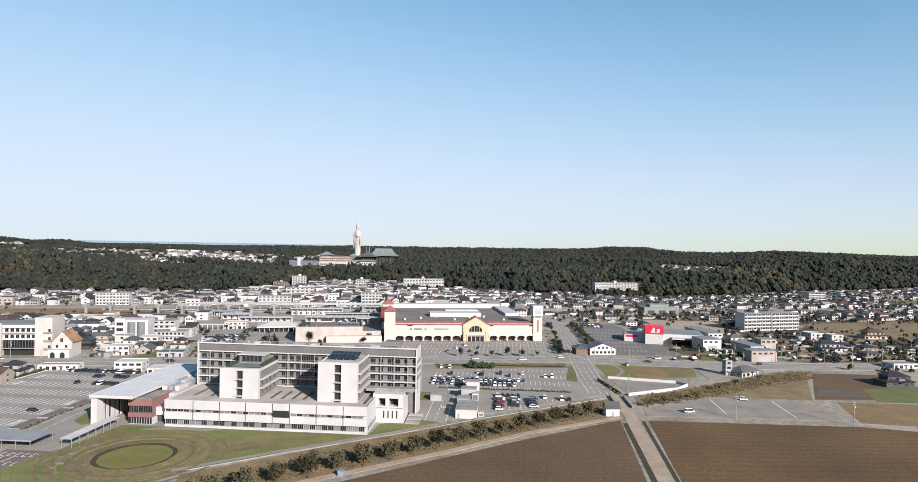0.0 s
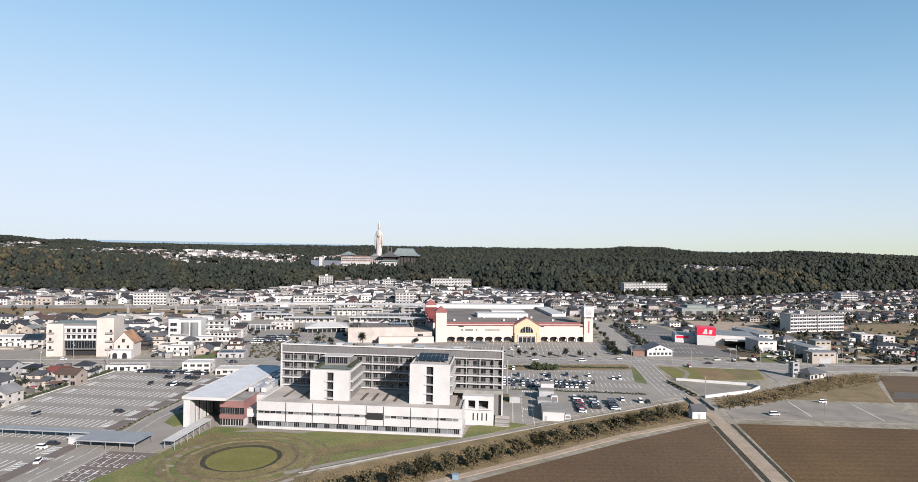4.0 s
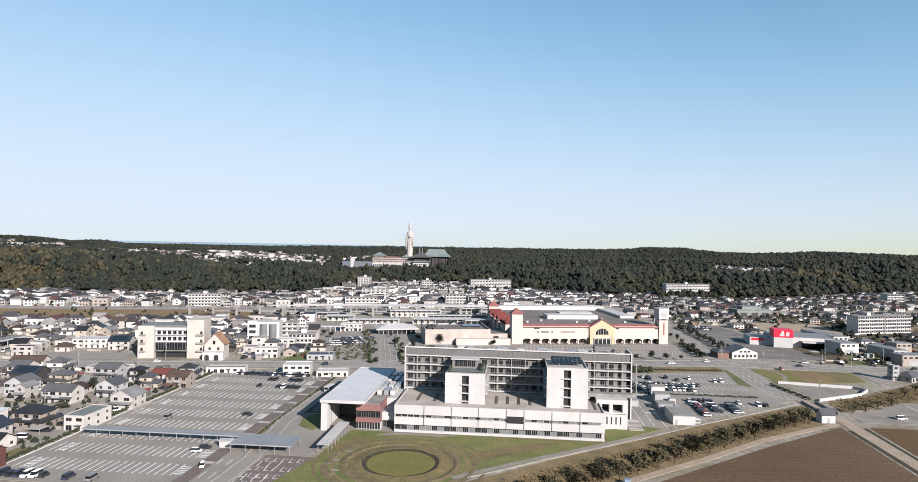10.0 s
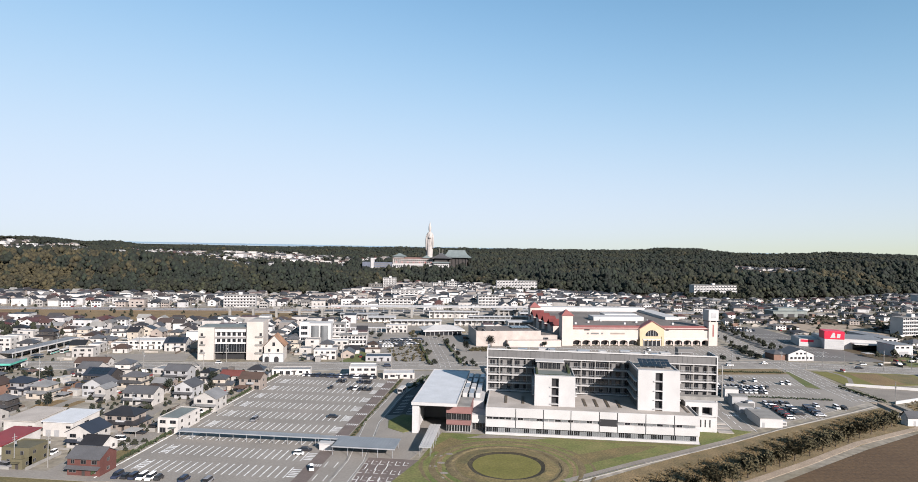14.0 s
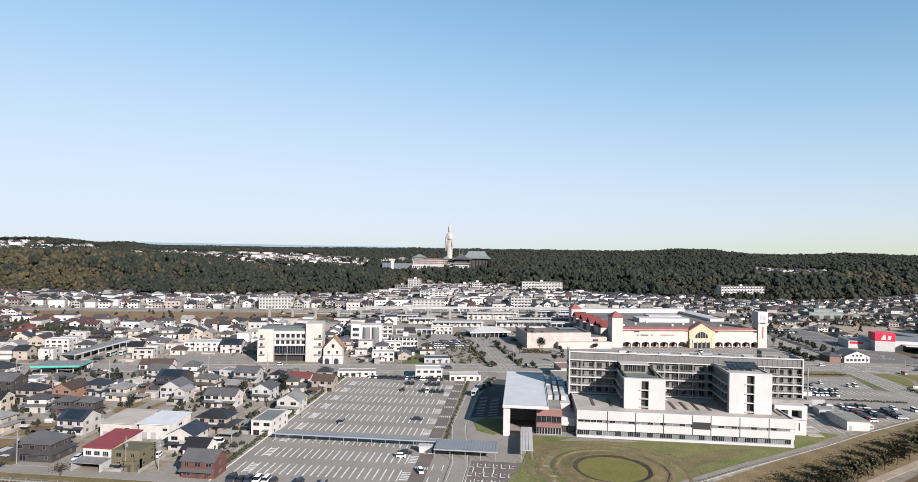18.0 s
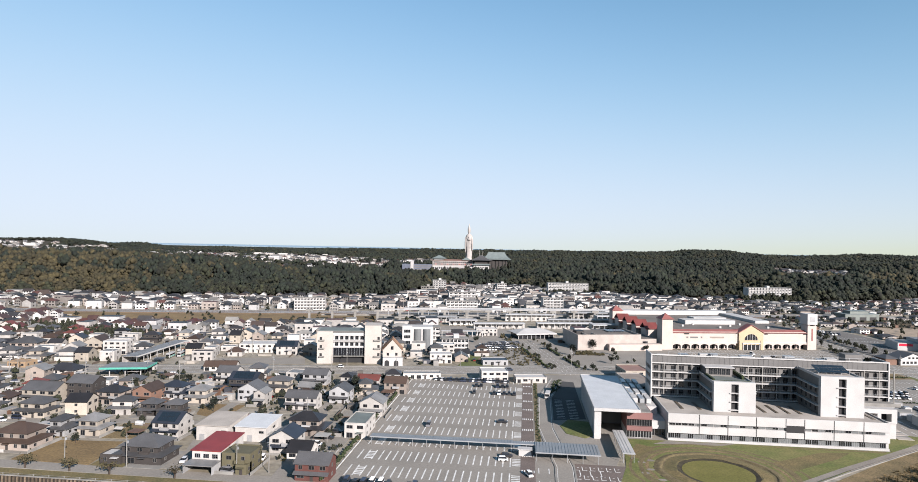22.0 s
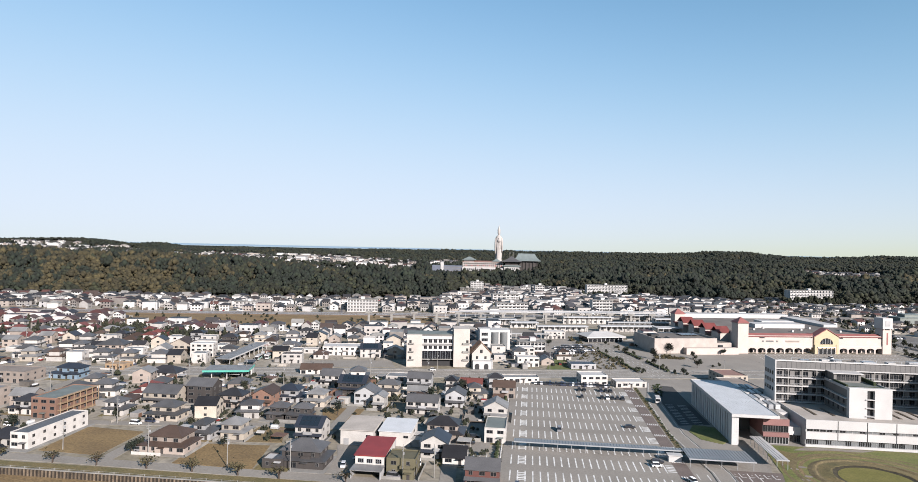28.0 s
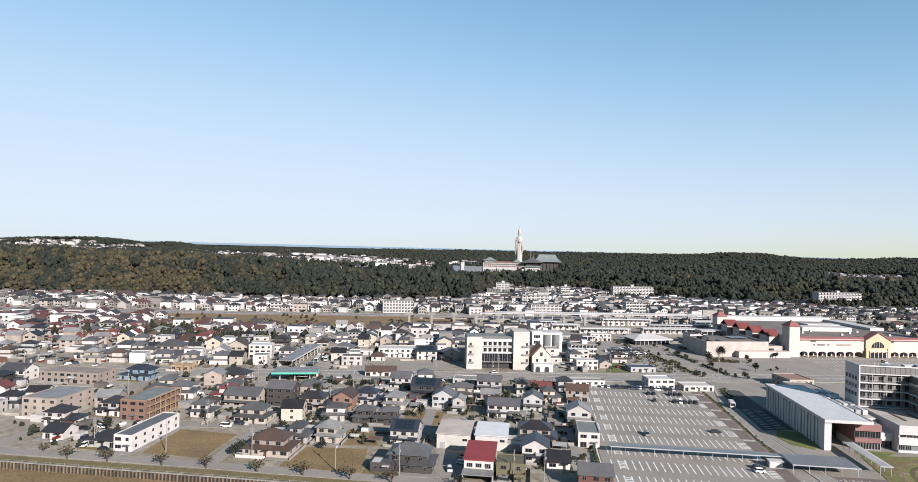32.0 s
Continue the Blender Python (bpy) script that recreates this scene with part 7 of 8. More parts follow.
# ---- cars ----
def car_proto(color, kind, words):
    m = mat("car_paint_" + words.split()[0], color, 0.38, 0.0, big=0.05, fine=0.03, spec=0.4)
    ob = thing("car", pose(0, 0, -50), f"{words} parked on asphalt", "car", "parked cars")
    length, top, hood = (4.4, 1.5, 1.0) if kind == "sedan" else (3.4, 1.7, 0.5) if kind == "kei" else (4.6, 1.85, 0.7)
    hw, hl = 0.84 if kind != "kei" else 0.74, length / 2
    prof = [(-hl, 0.35), (-hl + 0.05, 0.8), (-hl + hood, 0.95), (hl - 0.1, 0.95), (hl, 0.7), (hl, 0.35)]
    n = len(prof)
    v = [(-hw, a, b) for a, b in prof] + [(hw, a, b) for a, b in prof]
    f = [tuple(range(n)), tuple(range(2 * n - 1, n - 1, -1))] + [(i, i + n, (i + 1) % n + n, (i + 1) % n) for i in range(n)]
    a0, a1, b0, b1 = -hl + hood, hl - 0.15, -hl + hood + 0.55, hl - (0.65 if kind == "sedan" else 0.3)
    k = len(v)
    rf = [(-hw + 0.17, b0 - 0.05, top - 0.06), (hw - 0.17, b0 - 0.05, top - 0.06), (hw - 0.17, b1 + 0.03, top - 0.06), (-hw + 0.17, b1 + 0.03, top - 0.06)]
    v += rf + [(x * 0.93, y * 0.95, top) for x, y, z in rf]
    f += [tuple(k + t for t in q) for q in QUADS]
    shape("body", ob, m, v, f)
    v = [(-hw + 0.04, a0, 0.94), (hw - 0.04, a0, 0.94), (hw - 0.04, a1, 0.94), (-hw + 0.04, a1, 0.94), (-hw + 0.2, b0, top - 0.06), (hw - 0.2, b0, top - 0.06), (hw - 0.2, b1, top - 0.06), (-hw + 0.2, b1, top - 0.06)]
    shape("glass", ob, M["glass"], v, list(QUADS), "dark car glass")
    for sx in (-1, 1):
        for wy in (-hl + 0.8, hl - 0.8):
            w = [(sx * (hw - 0.2), wy + 0.32 * math.cos(0.5236 * q), 0.32 + 0.32 * math.sin(0.5236 * q)) for q in range(12)]
            w2 = [(sx * (hw + 0.01), b, c) for a, b, c in w]
            shape("wheel", ob, M["tyre"], w + w2, [tuple(range(12)), tuple(range(23, 11, -1))] + [(q, (q + 1) % 12, (q + 1) % 12 + 12, q + 12) for q in range(12)])
    return ob


CARS = [car_proto((0.75, 0.75, 0.74), "van", "white van"), car_proto((0.02, 0.02, 0.023), "sedan", "black saloon car"), car_proto((0.45, 0.46, 0.48), "sedan", "silver saloon car"), car_proto((0.75, 0.75, 0.74), "kei", "white small car"),
        car_proto((0.30, 0.02, 0.02), "kei", "dark red small car"), car_proto((0.025, 0.032, 0.055), "van", "dark blue van"), car_proto((0.03, 0.03, 0.033), "kei", "black small car"), car_proto((0.16, 0.16, 0.17), "van", "grey van")]
used = set()


def park(x, y, turn, which=None, z=0.06):
    k = town.choice((0, 1, 2, 3, 5, 6, 7, 1, 3, 6, 1, 5)) if which is None else which
    m = pose(x, y, z, 0, 0, turn)
    if k in used:
        copy_thing(CARS[k], m)
    else:
        CARS[k].matrix_world = m
        used.add(k)


for k in range(26):
    if town.random() < 0.85:
        park(-99 + 2.53 * k * 0.62, 329.2, town.choice((0, 180)))
for x in (-76.2, -73.6, -65, -62.4, -60):
    park(x, 318.4, 0)
for x in (-76, -66, -63.5, -61, -58.5, -56):
    park(x, 303.2, 0)
park(-60, 254.4, 90, 1), park(-57, 213, 95, 1), park(-58, 209, 95, 3), park(-49, 196, 20, 3), park(-90, 245, 0, 7)
for x in (-106, -103, -100.4, -97.8, -95, -92.4, -84.2, -76.5):
    park(x, 181.6, town.choice((0, 180)), town.choice((1, 5, 6, 7, 1, 0)))
for yc, n0, n1, p in ((342.4, 0, 20, 0.9), (337.6, 0, 18, 0.9), (359.5, 6, 20, 0.25), (331.2, 0, 18, 0.75), (354.6, 2, 30, 0.12), (372, 0, 4, 0.5)):
    for k in range(n0, n1):
        if town.random() < p:
            park(101.2 + 2.5 * k, yc, town.choice((0, 180)), z=0.05)
for k in range(5):
    park(135.2 + 2.5 * k, 309, 0, z=0.05)
for k in range(9):
    park(136.5 + town.uniform(-0.3, 0.3), 284 + 2.55 * k, 90, 4 if k in (1, 4, 6) else None, 0.05)
    if k > 2 and k < 8:
        park(143.5, 284 + 2.55 * k, 90, None, 0.05)
for k in range(6):
    park(152 + town.uniform(-0.4, 0.4), 291 + 2.6 * k, 90, None, 0.05)
park(158, 308.5, 0, 2), park(166, 306, 0, 0), park(169.5, 306, 0, 1), park(221.5, 292.5, 100, 0, 0.04), park(255, 319, 80, 3, 0.04), park(165, 356, 0, 0)
for x, y, a in ((-165, 191, 12), (-161.5, 198, 85), (-161.5, 201, 85), (-161.5, 204, 85), (-146, 184, 80), (-240, 193, 90), (-236, 198, 85), (-140, 197, 10), (-127, 214, 95), (-125, 222, 95), (-124, 230, 90), (-126, 200, 90), (-318, 204, 80), (-314, 208, 80), (-309, 211, 80), (-305, 196, 10), (-300, 190, 10), (-290, 187, 80), (-322, 200, 80),
                (-330, 222, 0), (-262, 222, 85), (-258, 226, 85), (-170, 262, 0), (-160, 352, 100), (-60, 362, 100), (120, 402, 101), (150, 404, 101), (175, 415, 100), (230, 410, 85), (300, 413, 97), (-230, 330, 100), (-134, 240, 20), (-246, 248, 20), (-118, 246, 90), (-118, 243, 90), (-118, 252, 90)):
    park(x, y, a)
for k in range(44):
    x, y = -84 + 13 * (k % 2) * 0.5 + 2.6 * (k // 4) * 0.8, 428 + 10 * (k % 4) + 0.2 * (k // 4) * 2.6
    park(x, y, 11 + 90 * (k % 2))
for k in range(5):
    park(100 + 5.5 * k * 0.9, 424 + 13 * (k % 3) + 1.0 * k, 11, None, 0.07)
for k in range(18):
    park(202 + 2.9 * (k % 9), 572 if k < 9 else 588, 0, None, 0.07)


def bus(name, x, y, rot, half, stripe, label):
    ob = thing(name, pose(x, y, 0.1, 0, 0, rot), label, "bus")
    solid("body", ob, M["white"], (-1.15, 1.15, -half, half, 0.4, 2.8)), solid("glazing", ob, M["glass"], (-1.18, 1.18, -half + 0.3, half - 0.3, 1.5, 2.35), (-1.0, 1.0, -half - 0.04, -half + 0.02, 1.3, 2.45)), solid("roof", ob, M["white"], (-1.05, 1.05, -half + 0.2, half - 0.2, 2.8, 2.95))
    solid("stripe", ob, M[stripe], (-1.17, 1.17, -half + 0.1, half - 0.1, 0.7, 1.2))
    for sx in (-1, 1):
        for wy in (-half + 1.2, half - 1.2):
            solid("wheel", ob, M["tyre"], (sx * 0.98 - 0.17, sx * 0.98 + 0.17, wy - 0.4, wy + 0.4, -0.05, 0.8))


bus("minibus", -39.5, 301, -6, 3.4, "grey", "white minibus on the hospital road")
for k in range(3):
    bus("bus", -274 + 4.5 * k, 362 + 5 * k, 10, 4.6, "teal", "green and white bus parked beside the depot")


# ---- trees and shrubs ----
def tree_proto(seed, height, spread, leafmat, label, leaves=520, size=0.34):
    rng = random.Random(seed)
    ob = thing("tree", pose(0, 0, -60), label, "tree", "row of trees")
    v, f = [], []

    def limb(a, b, ra, rb, n=6):
        k = len(v)
        d = (b - a).normalized()
        s = d.orthogonal().normalized()
        t = d.cross(s)
        for p, r in ((a, ra), (b, rb)):
            v.extend(tuple(p + (s * math.cos(6.2832 * i / n) + t * math.sin(6.2832 * i / n)) * r) for i in range(n))
        f.extend((k + i, k + (i + 1) % n, k + n + (i + 1) % n, k + n + i) for i in range(n))

    fork = Vector((rng.uniform(-0.2, 0.2), rng.uniform(-0.2, 0.2), height * 0.3))
    limb(Vector((0, 0, -0.3)), fork, 0.2, 0.14)
    tips = []
    for i in range(7):
        a = 6.2832 * i / 7 + rng.uniform(-0.3, 0.3)
        tip = Vector((math.cos(a) * spread * rng.uniform(0.35, 0.75), math.sin(a) * spread * rng.uniform(0.35, 0.75), height * rng.uniform(0.6, 0.9)))
        mid = fork.lerp(tip, 0.5) + Vector((0, 0, 0.25))
        limb(fork, mid, 0.1, 0.06, 5), limb(mid, tip, 0.06, 0.02, 4)
        tips += [tip, mid.lerp(tip, 0.4)]
    shape("trunk", ob, M["bark"], v, f)
    v, f = [], []
    for i in range(leaves):
        c = rng.choice(tips) + Vector((rng.gauss(0, spread * 0.23), rng.gauss(0, spread * 0.23), rng.gauss(0, height * 0.11)))
        n1 = Vector((rng.uniform(-1, 1), rng.uniform(-1, 1), rng.uniform(-0.6, 0.6))).normalized() * size * rng.uniform(0.6, 1.4)
        n2 = n1.orthogonal().normalized() * size * rng.uniform(0.5, 1.0)
        k = len(v)
        v += [tuple(c - n1), tuple(c + n2), tuple(c + n1), tuple(c - n2)]
        f.append((k, k + 1, k + 2, k + 3))
    shape("crown", ob, M[leafmat], v, f)
    return ob


ROWTREES = [tree_proto(i, 6.4 + 0.4 * i, 3.2, "autumn", "small broad-leaved tree with thin brown autumn leaves", 900, 0.4) for i in range(3)]
GREENS = [tree_proto(40 + i, 5.2 + i, 2.4, "leaf" if i % 2 else "pine", "small green garden tree", 420, 0.36) for i in range(3)]
BUSH = [tree_proto(60, 2.4, 1.6, "autumn", "low bare bush on the bank", 110, 0.2)]
laid = set()


def plant(group, i, x, y, s=1.0):
    ob = group[i % len(group)]
    m = pose(x, y, max(ground_z(x, y) - 0.05, -0.3), 0, 0, (i * 67) % 360) @ Matrix.Diagonal((s, s, s, 1))
    if ob.name in laid:
        return copy_thing(ob, m)
    laid.add(ob.name)
    ob.matrix_world = m
    return ob


for k in range(18):
    plant(ROWTREES, k, 47 + 7.55 * k + town.uniform(-0.5, 0.5), 172.5 + 6.25 * k + 0.0 * k, town.uniform(0.92, 1.1))
for k, (x, y) in enumerate(((-310, 182.5), (-297, 178), (-282, 178), (-262, 178), (-246, 178), (-228, 178), (-212, 178), (-196, 177.5), (-182, 177), (-160, 177), (205, 300), (214, 306), (222, 311), (232, 318), (262, 350), (280, 365), (250, 338))):
    plant(BUSH, k, x, y, 1.35 if k < 10 else 1.3)
for k, (x, y) in enumerate(((-242.5, 191), (-241.5, 194), (-150, 282), (-132, 290), (-128, 296), (-136, 300), (-222, 228), (-214, 203), (-186, 250), (-290, 200), (-284, 197), (-304, 208), (-240, 206), (-238, 222), (-192, 300), (-226, 300), (-246, 285), (-320, 262),
                            (-10, 372), (4, 396), (-18, 420), (-34, 440), (-44, 474), (-48, 500), (-60, 520), (-22, 400), (10, 430), (-88, 462), (-96, 470), (-104, 480), (176, 430), (177, 442), (178, 456), (178, 470), (178, 486), (178, 500), (178, 520), (178, 540),
                            (198, 440), (199, 455), (200, 520), (110, 408), (120, 411), (130, 413), (140, 415), (150, 417), (160, 419), (-2, 445), (36, 450), (-152, 420))):
    plant(GREENS, k, x, y, town.uniform(0.7, 1.2))
def clump(rng_, lumps, fine, tall):
    """A crown of many uneven leaf clumps, one unit wide, heaped on a dome."""
    bm = bmesh.new()
    if fine:
        bmesh.ops.create_icosphere(bm, subdivisions=1, radius=1)
        unit = [v.co.copy() for v in bm.verts]
        faces = [[v.index for v in f.verts] for f in bm.faces]
    else:
        unit = [Vector(q) for q in ((1, 0, 0), (0, 1, 0), (-1, 0, 0), (0, -1, 0), (0, 0, 1), (0, 0, -1))]
        faces = [(0, 1, 4), (1, 2, 4), (2, 3, 4), (3, 0, 4), (1, 0, 5), (2, 1, 5), (3, 2, 5), (0, 3, 5)]
    bm.free()
    tv, tf = [], []
    for q in range(lumps):
        a, r = 2.4 * q + rng_.uniform(-0.4, 0.4), 0.36 * math.sqrt((q + 0.3) / lumps)
        size = rng_.uniform(0.14, 0.25) if fine else rng_.uniform(0.2, 0.32)
        c = Vector((r * math.cos(a), r * math.sin(a), (0.76 - 3.0 * r * r + rng_.uniform(-0.12, 0.12)) * tall))
        k = len(tv)
        for u in unit:
            tv.append(tuple(c + Vector((u.x * rng_.uniform(0.6, 1.4), u.y * rng_.uniform(0.6, 1.4), u.z * rng_.uniform(0.6, 1.3) * (0.6 + 0.4 * tall))) * size))
        tf += [[k + w for w in f] for f in faces]
    for q in range(4 * lumps if fine else 6):
        a, r = rng_.uniform(0, 6.2832), 0.5 * math.sqrt(rng_.random())
        size = rng_.uniform(0.05, 0.11) if fine else rng_.uniform(0.08, 0.14)
        c = Vector((r * math.cos(a), r * math.sin(a), (0.9 - 2.5 * r * r + rng_.uniform(-0.05, 0.08)) * tall))
        k = len(tv)
        spin = rng_.uniform(0, 1.5)
        for x, y, z in ((1, 0, -0.5), (-0.5, 0.9, -0.4), (-0.6, -0.8, -0.3), (0.2, 0, 0.9)):
            tv.append(tuple(c + Vector((x * math.cos(spin) - y * math.sin(spin), x * math.sin(spin) + y * math.cos(spin), z * rng_.uniform(0.7, 1.5))) * size))
        tf += [[k + w for w in f] for f in ((0, 1, 3), (1, 2, 3), (2, 0, 3))]
    return np.array(tv), np.array(tf)


wood_rng = random.Random(11)
CROWNS = [clump(wood_rng, 9 if i < 6 else 6, i < 6, 1.0 if i % 3 else 1.25) for i in range(10)]
hedge_rows = []
for k in range(150):
    hedge_rows.append((6 + k % 4, -114 + town.uniform(-0.3, 0.3), 181 + 1.03 * k, 0, town.uniform(1.2, 1.7), town.uniform(1.0, 1.6), town.uniform(0, 6)))
for k in range(60):
    hedge_rows.append((6 + k % 4, 98 + 1.3 * k, 378.5 + 0.13 * k, 0, town.uniform(1.2, 1.6), town.uniform(0.8, 1.2), town.uniform(0, 6)))
for k in range(46):
    hedge_rows.append((6 + k % 4, 106 + 1.45 * k, 321.5 + town.uniform(-0.3, 0.3), 0, town.uniform(1.2, 1.7), town.uniform(0.7, 1.1), town.uniform(0, 6)))
for k in range(40):
    hedge_rows.append((k % 6, 116 + town.uniform(0, 16), 372 + town.uniform(-2, 4) + 2, 0, town.uniform(2.5, 4), town.uniform(2.5, 3.6), town.uniform(0, 6)))
for k in range(46):
    hedge_rows.append((6 + k % 4, -45.2 + town.uniform(-0.5, 0.5), 226 + 2.3 * k, 0, town.uniform(0.8, 1.6), town.uniform(0.4, 0.9), town.uniform(0, 6)))
for k in range(26):
    hedge_rows.append((6 + k % 4, 190 + 0.25 * k, 352 - 1.2 * k, 0, 1.6, 1.3, town.uniform(0, 6)))
for k in range(34):
    hedge_rows.append((6 + k % 4, -36 + town.uniform(-2, 2) + 0.1 * k, 310 + 0.9 * k, 0, 1.6, 1.0, town.uniform(0, 6)))
for k in range(64):
    for off in (-9.5, 9.5):
        q = k / 63
        px_, py_ = -27 - 17 * q, 376 + 68 * q
        if abs(q - 0.5) > 0.06:
            hedge_rows.append((6 + k % 4, px_ + off + town.uniform(-0.3, 0.3), py_ + off * 0.22, 0, town.uniform(1.3, 1.9), town.uniform(1.0, 1.7), town.uniform(0, 6)))
soup("hedge", CROWNS, hedge_rows, M["shrub"], "clipped dark green hedges and shrub beds", "hedge")
garden = []
for k in range(6500):
    x, y = town.uniform(-760, 820), town.uniform(190, 1150) if k % 3 else town.uniform(640, 1150)
    if (-200 - 0.95 * y < x < 200 + 0.72 * y and y < wood_edge(x) - 4):
        if y < 186 or abs(y - lerp_path(ROAD, x)) < 12 or abs(y - lerp_path(RAIL, x)) < 15 or any(inside(p, x, y) for p in OPEN[:8]) or not free(x, y, 0.6):
            continue
        s = town.uniform(1.4, 4.2)
        garden.append((6 + k % 4 if y > 400 else k % 6, x, y, -0.2, s, s * town.uniform(0.7, 1.2), town.uniform(0, 6)))
for k in range(46):
    t_ = town.random()
    x, y = -22 - 34 * t_ + town.choice((-11, 11)) + town.uniform(-4, 4), 366 + 130 * t_ + town.uniform(-5, 5)
    if free(x, y, 1):
        garden.append((k % 6, x, y, -0.2, town.uniform(1.6, 3), town.uniform(1.2, 3), town.uniform(0, 6)))
for k in range(70):
    x, y = 177 + town.uniform(-3, 3) + (24 if k % 3 == 0 else 0), 428 + 2.2 * k
    if free(x, y, 1):
        garden.append((k % 6, x, y, -0.2, town.uniform(2.5, 5), town.uniform(2.5, 5), town.uniform(0, 6)))
for k in range(90):
    x, y = town.uniform(285, 430), town.gauss(440, 14)
    if free(x, y, 1) and abs(y - lerp_path(ROAD, x)) > 10:
        garden.append((k % 6, x, y, -0.2, town.uniform(2, 5), town.uniform(1.6, 4), town.uniform(0, 6)))
for k in range(260):
    x, y = town.gauss(-420, 46), town.gauss(432, 16)
    if free(x, y, 1):
        garden.append((k % 6, x, y, -0.2, town.uniform(3, 6), town.uniform(4, 8), town.uniform(0, 6)))
for k in range(120):
    x, y = (town.uniform(252, 335), town.uniform(898, 914)) if k % 2 else (town.uniform(-28, 58), town.uniform(912, 930))
    s = town.uniform(5, 9)
    garden.append((k % 6, x, y + (0.2 * (x - 263) if k % 2 else 0.14 * (x + 17)), -0.2, s, town.uniform(8, 12) if k % 2 else town.uniform(5, 8.5), town.uniform(0, 6)))
for k in range(2200):
    x, y = (town.uniform(200, 800), town.uniform(440, 1040)) if k % 3 else (town.uniform(-350, -112), town.uniform(186, 345))
    if y < wood_edge(x) - 4 and -200 - 0.95 * y < x < 200 + 0.72 * y and fits(x, y, -1.6 if x < 0 else -0.6):
        s = town.uniform(1.0, 2.6) if x < 0 else town.uniform(2.4, 5.5)
        garden.append((k % 6 if x < 0 else 6 + k % 4, x, y, -0.2, s, s * town.uniform(0.7, 1.3), town.uniform(0, 6)))
soup("garden_shrubs", CROWNS, garden, M["leaf"], "garden shrubs and small trees among the houses", "shrubs")
brush = []
for k in range(420):
    if k % 3 == 0:
        t_ = town.random()
        x, y = -26 - 34 * t_ + town.choice((-12, -10, 10, 12)) + town.uniform(-2, 2), 366 + 140 * t_
    elif k % 3 == 1:
        x, y = town.uniform(-64, -40), town.uniform(378, 446)
        x -= (y - 378) * 0.22
    else:
        x, y = town.uniform(-16, 4), town.uniform(424, 436)
    if free(x, y, 0.5) and abs(y - lerp_path(ROAD, x)) > 13 and line_gap(AVENUE, x, y) > 8:
        s = town.uniform(0.8, 2.0)
        brush.append((k % 6, x, y, -0.2, s, s * town.uniform(0.6, 1.2), town.uniform(0, 6)))
soup("roadside_brush", CROWNS, brush, M["autumn"], "brown autumn shrubs along the station avenue", "shrubs")
# sheds, garden walls and cars in the yards
SHED = [tri(*box_parts([(-1.6, 1.6, -1.2, 1.2, -0.1, 2.1)])), tri(*gable_roof(-2, 2, -1.6, 1.6, 2.0, 0.5, "x")), tri(*box_parts([(-2.6, 2.6, -2.4, 2.4, 2.2, 2.32), (-2.5, -2.4, -2.3, -2.2, 0, 2.2), (2.4, 2.5, -2.3, -2.2, 0, 2.2), (-2.5, -2.4, 2.2, 2.3, 0, 2.2), (2.4, 2.5, 2.2, 2.3, 0, 2.2)])), tri(*box_parts([(-2.8, 2.8, -1.7, 1.7, -0.1, 2.5), (-2.2, -0.1, -1.76, -1.72, 0.1, 2.0)]))]
LOW = [tri(*box_parts([(-4.5, 4.5, -0.08, 0.08, -0.1, 1.15)])), tri(*box_parts([(-0.08, 0.08, -5, 5, -0.1, 1.0)])), tri(*box_parts([(-3, 3, -0.08, 0.08, -0.1, 1.4), (2.9, 3.06, 0.08, 5, -0.1, 1.4)]))]
AUTO = [tri(*box_parts([(-0.82, 0.82, -2.1, 2.1, 0.3, 0.95), (-0.68, 0.68, -1.0, 1.5, 0.95, 1.5)])), tri(*box_parts([(-0.74, 0.74, -1.7, 1.7, 0.3, 1.0), (-0.66, 0.66, -1.1, 1.6, 1.0, 1.75)]))]
sheds, lows, autos = [], [], []
for k in range(13000):
    x, y = town.uniform(-760, 760), town.uniform(190, 620) if k % 3 else town.uniform(600, 1100)
    if not (-200 - 0.95 * y < x < 200 + 0.72 * y) or y > wood_edge(x) - 6 or not fits(x, y, 0.4):
        continue
    turn = radians(11 if y > 330 else 0) + town.choice((0, 1.5708)) + town.uniform(-0.05, 0.05)
    pick = town.random()
    if pick < 0.36:
        sheds.append((town.randrange(4), x, y, ground_z(x, y), town.uniform(0.8, 1.25), town.uniform(0.9, 1.2), turn))
    elif pick < 0.72:
        lows.append((town.randrange(3), x, y, ground_z(x, y), town.uniform(0.8, 1.1), town.uniform(0.8, 1.2), turn))
    else:
        autos.append((town.randrange(2), x, y, ground_z(x, y), 1.0, 1.0, turn))
M["shed"] = ramp_mat("shed_sheet", [(0.307, 0.2997, 0.2851), (0.08772, 0.08041, 0.0731), (0.2047, 0.1974, 0.1901), (0.117, 0.06579, 0.04386), (0.3363, 0.329, 0.3216), (0.04386, 0.04752, 0.05848)], 0.6)
M["lowwall"] = ramp_mat("garden_wall_block", [(0.2064, 0.1995, 0.1858), (0.1376, 0.1307, 0.117), (0.2752, 0.2546, 0.227), (0.08944, 0.0688, 0.05504)], 0.9)
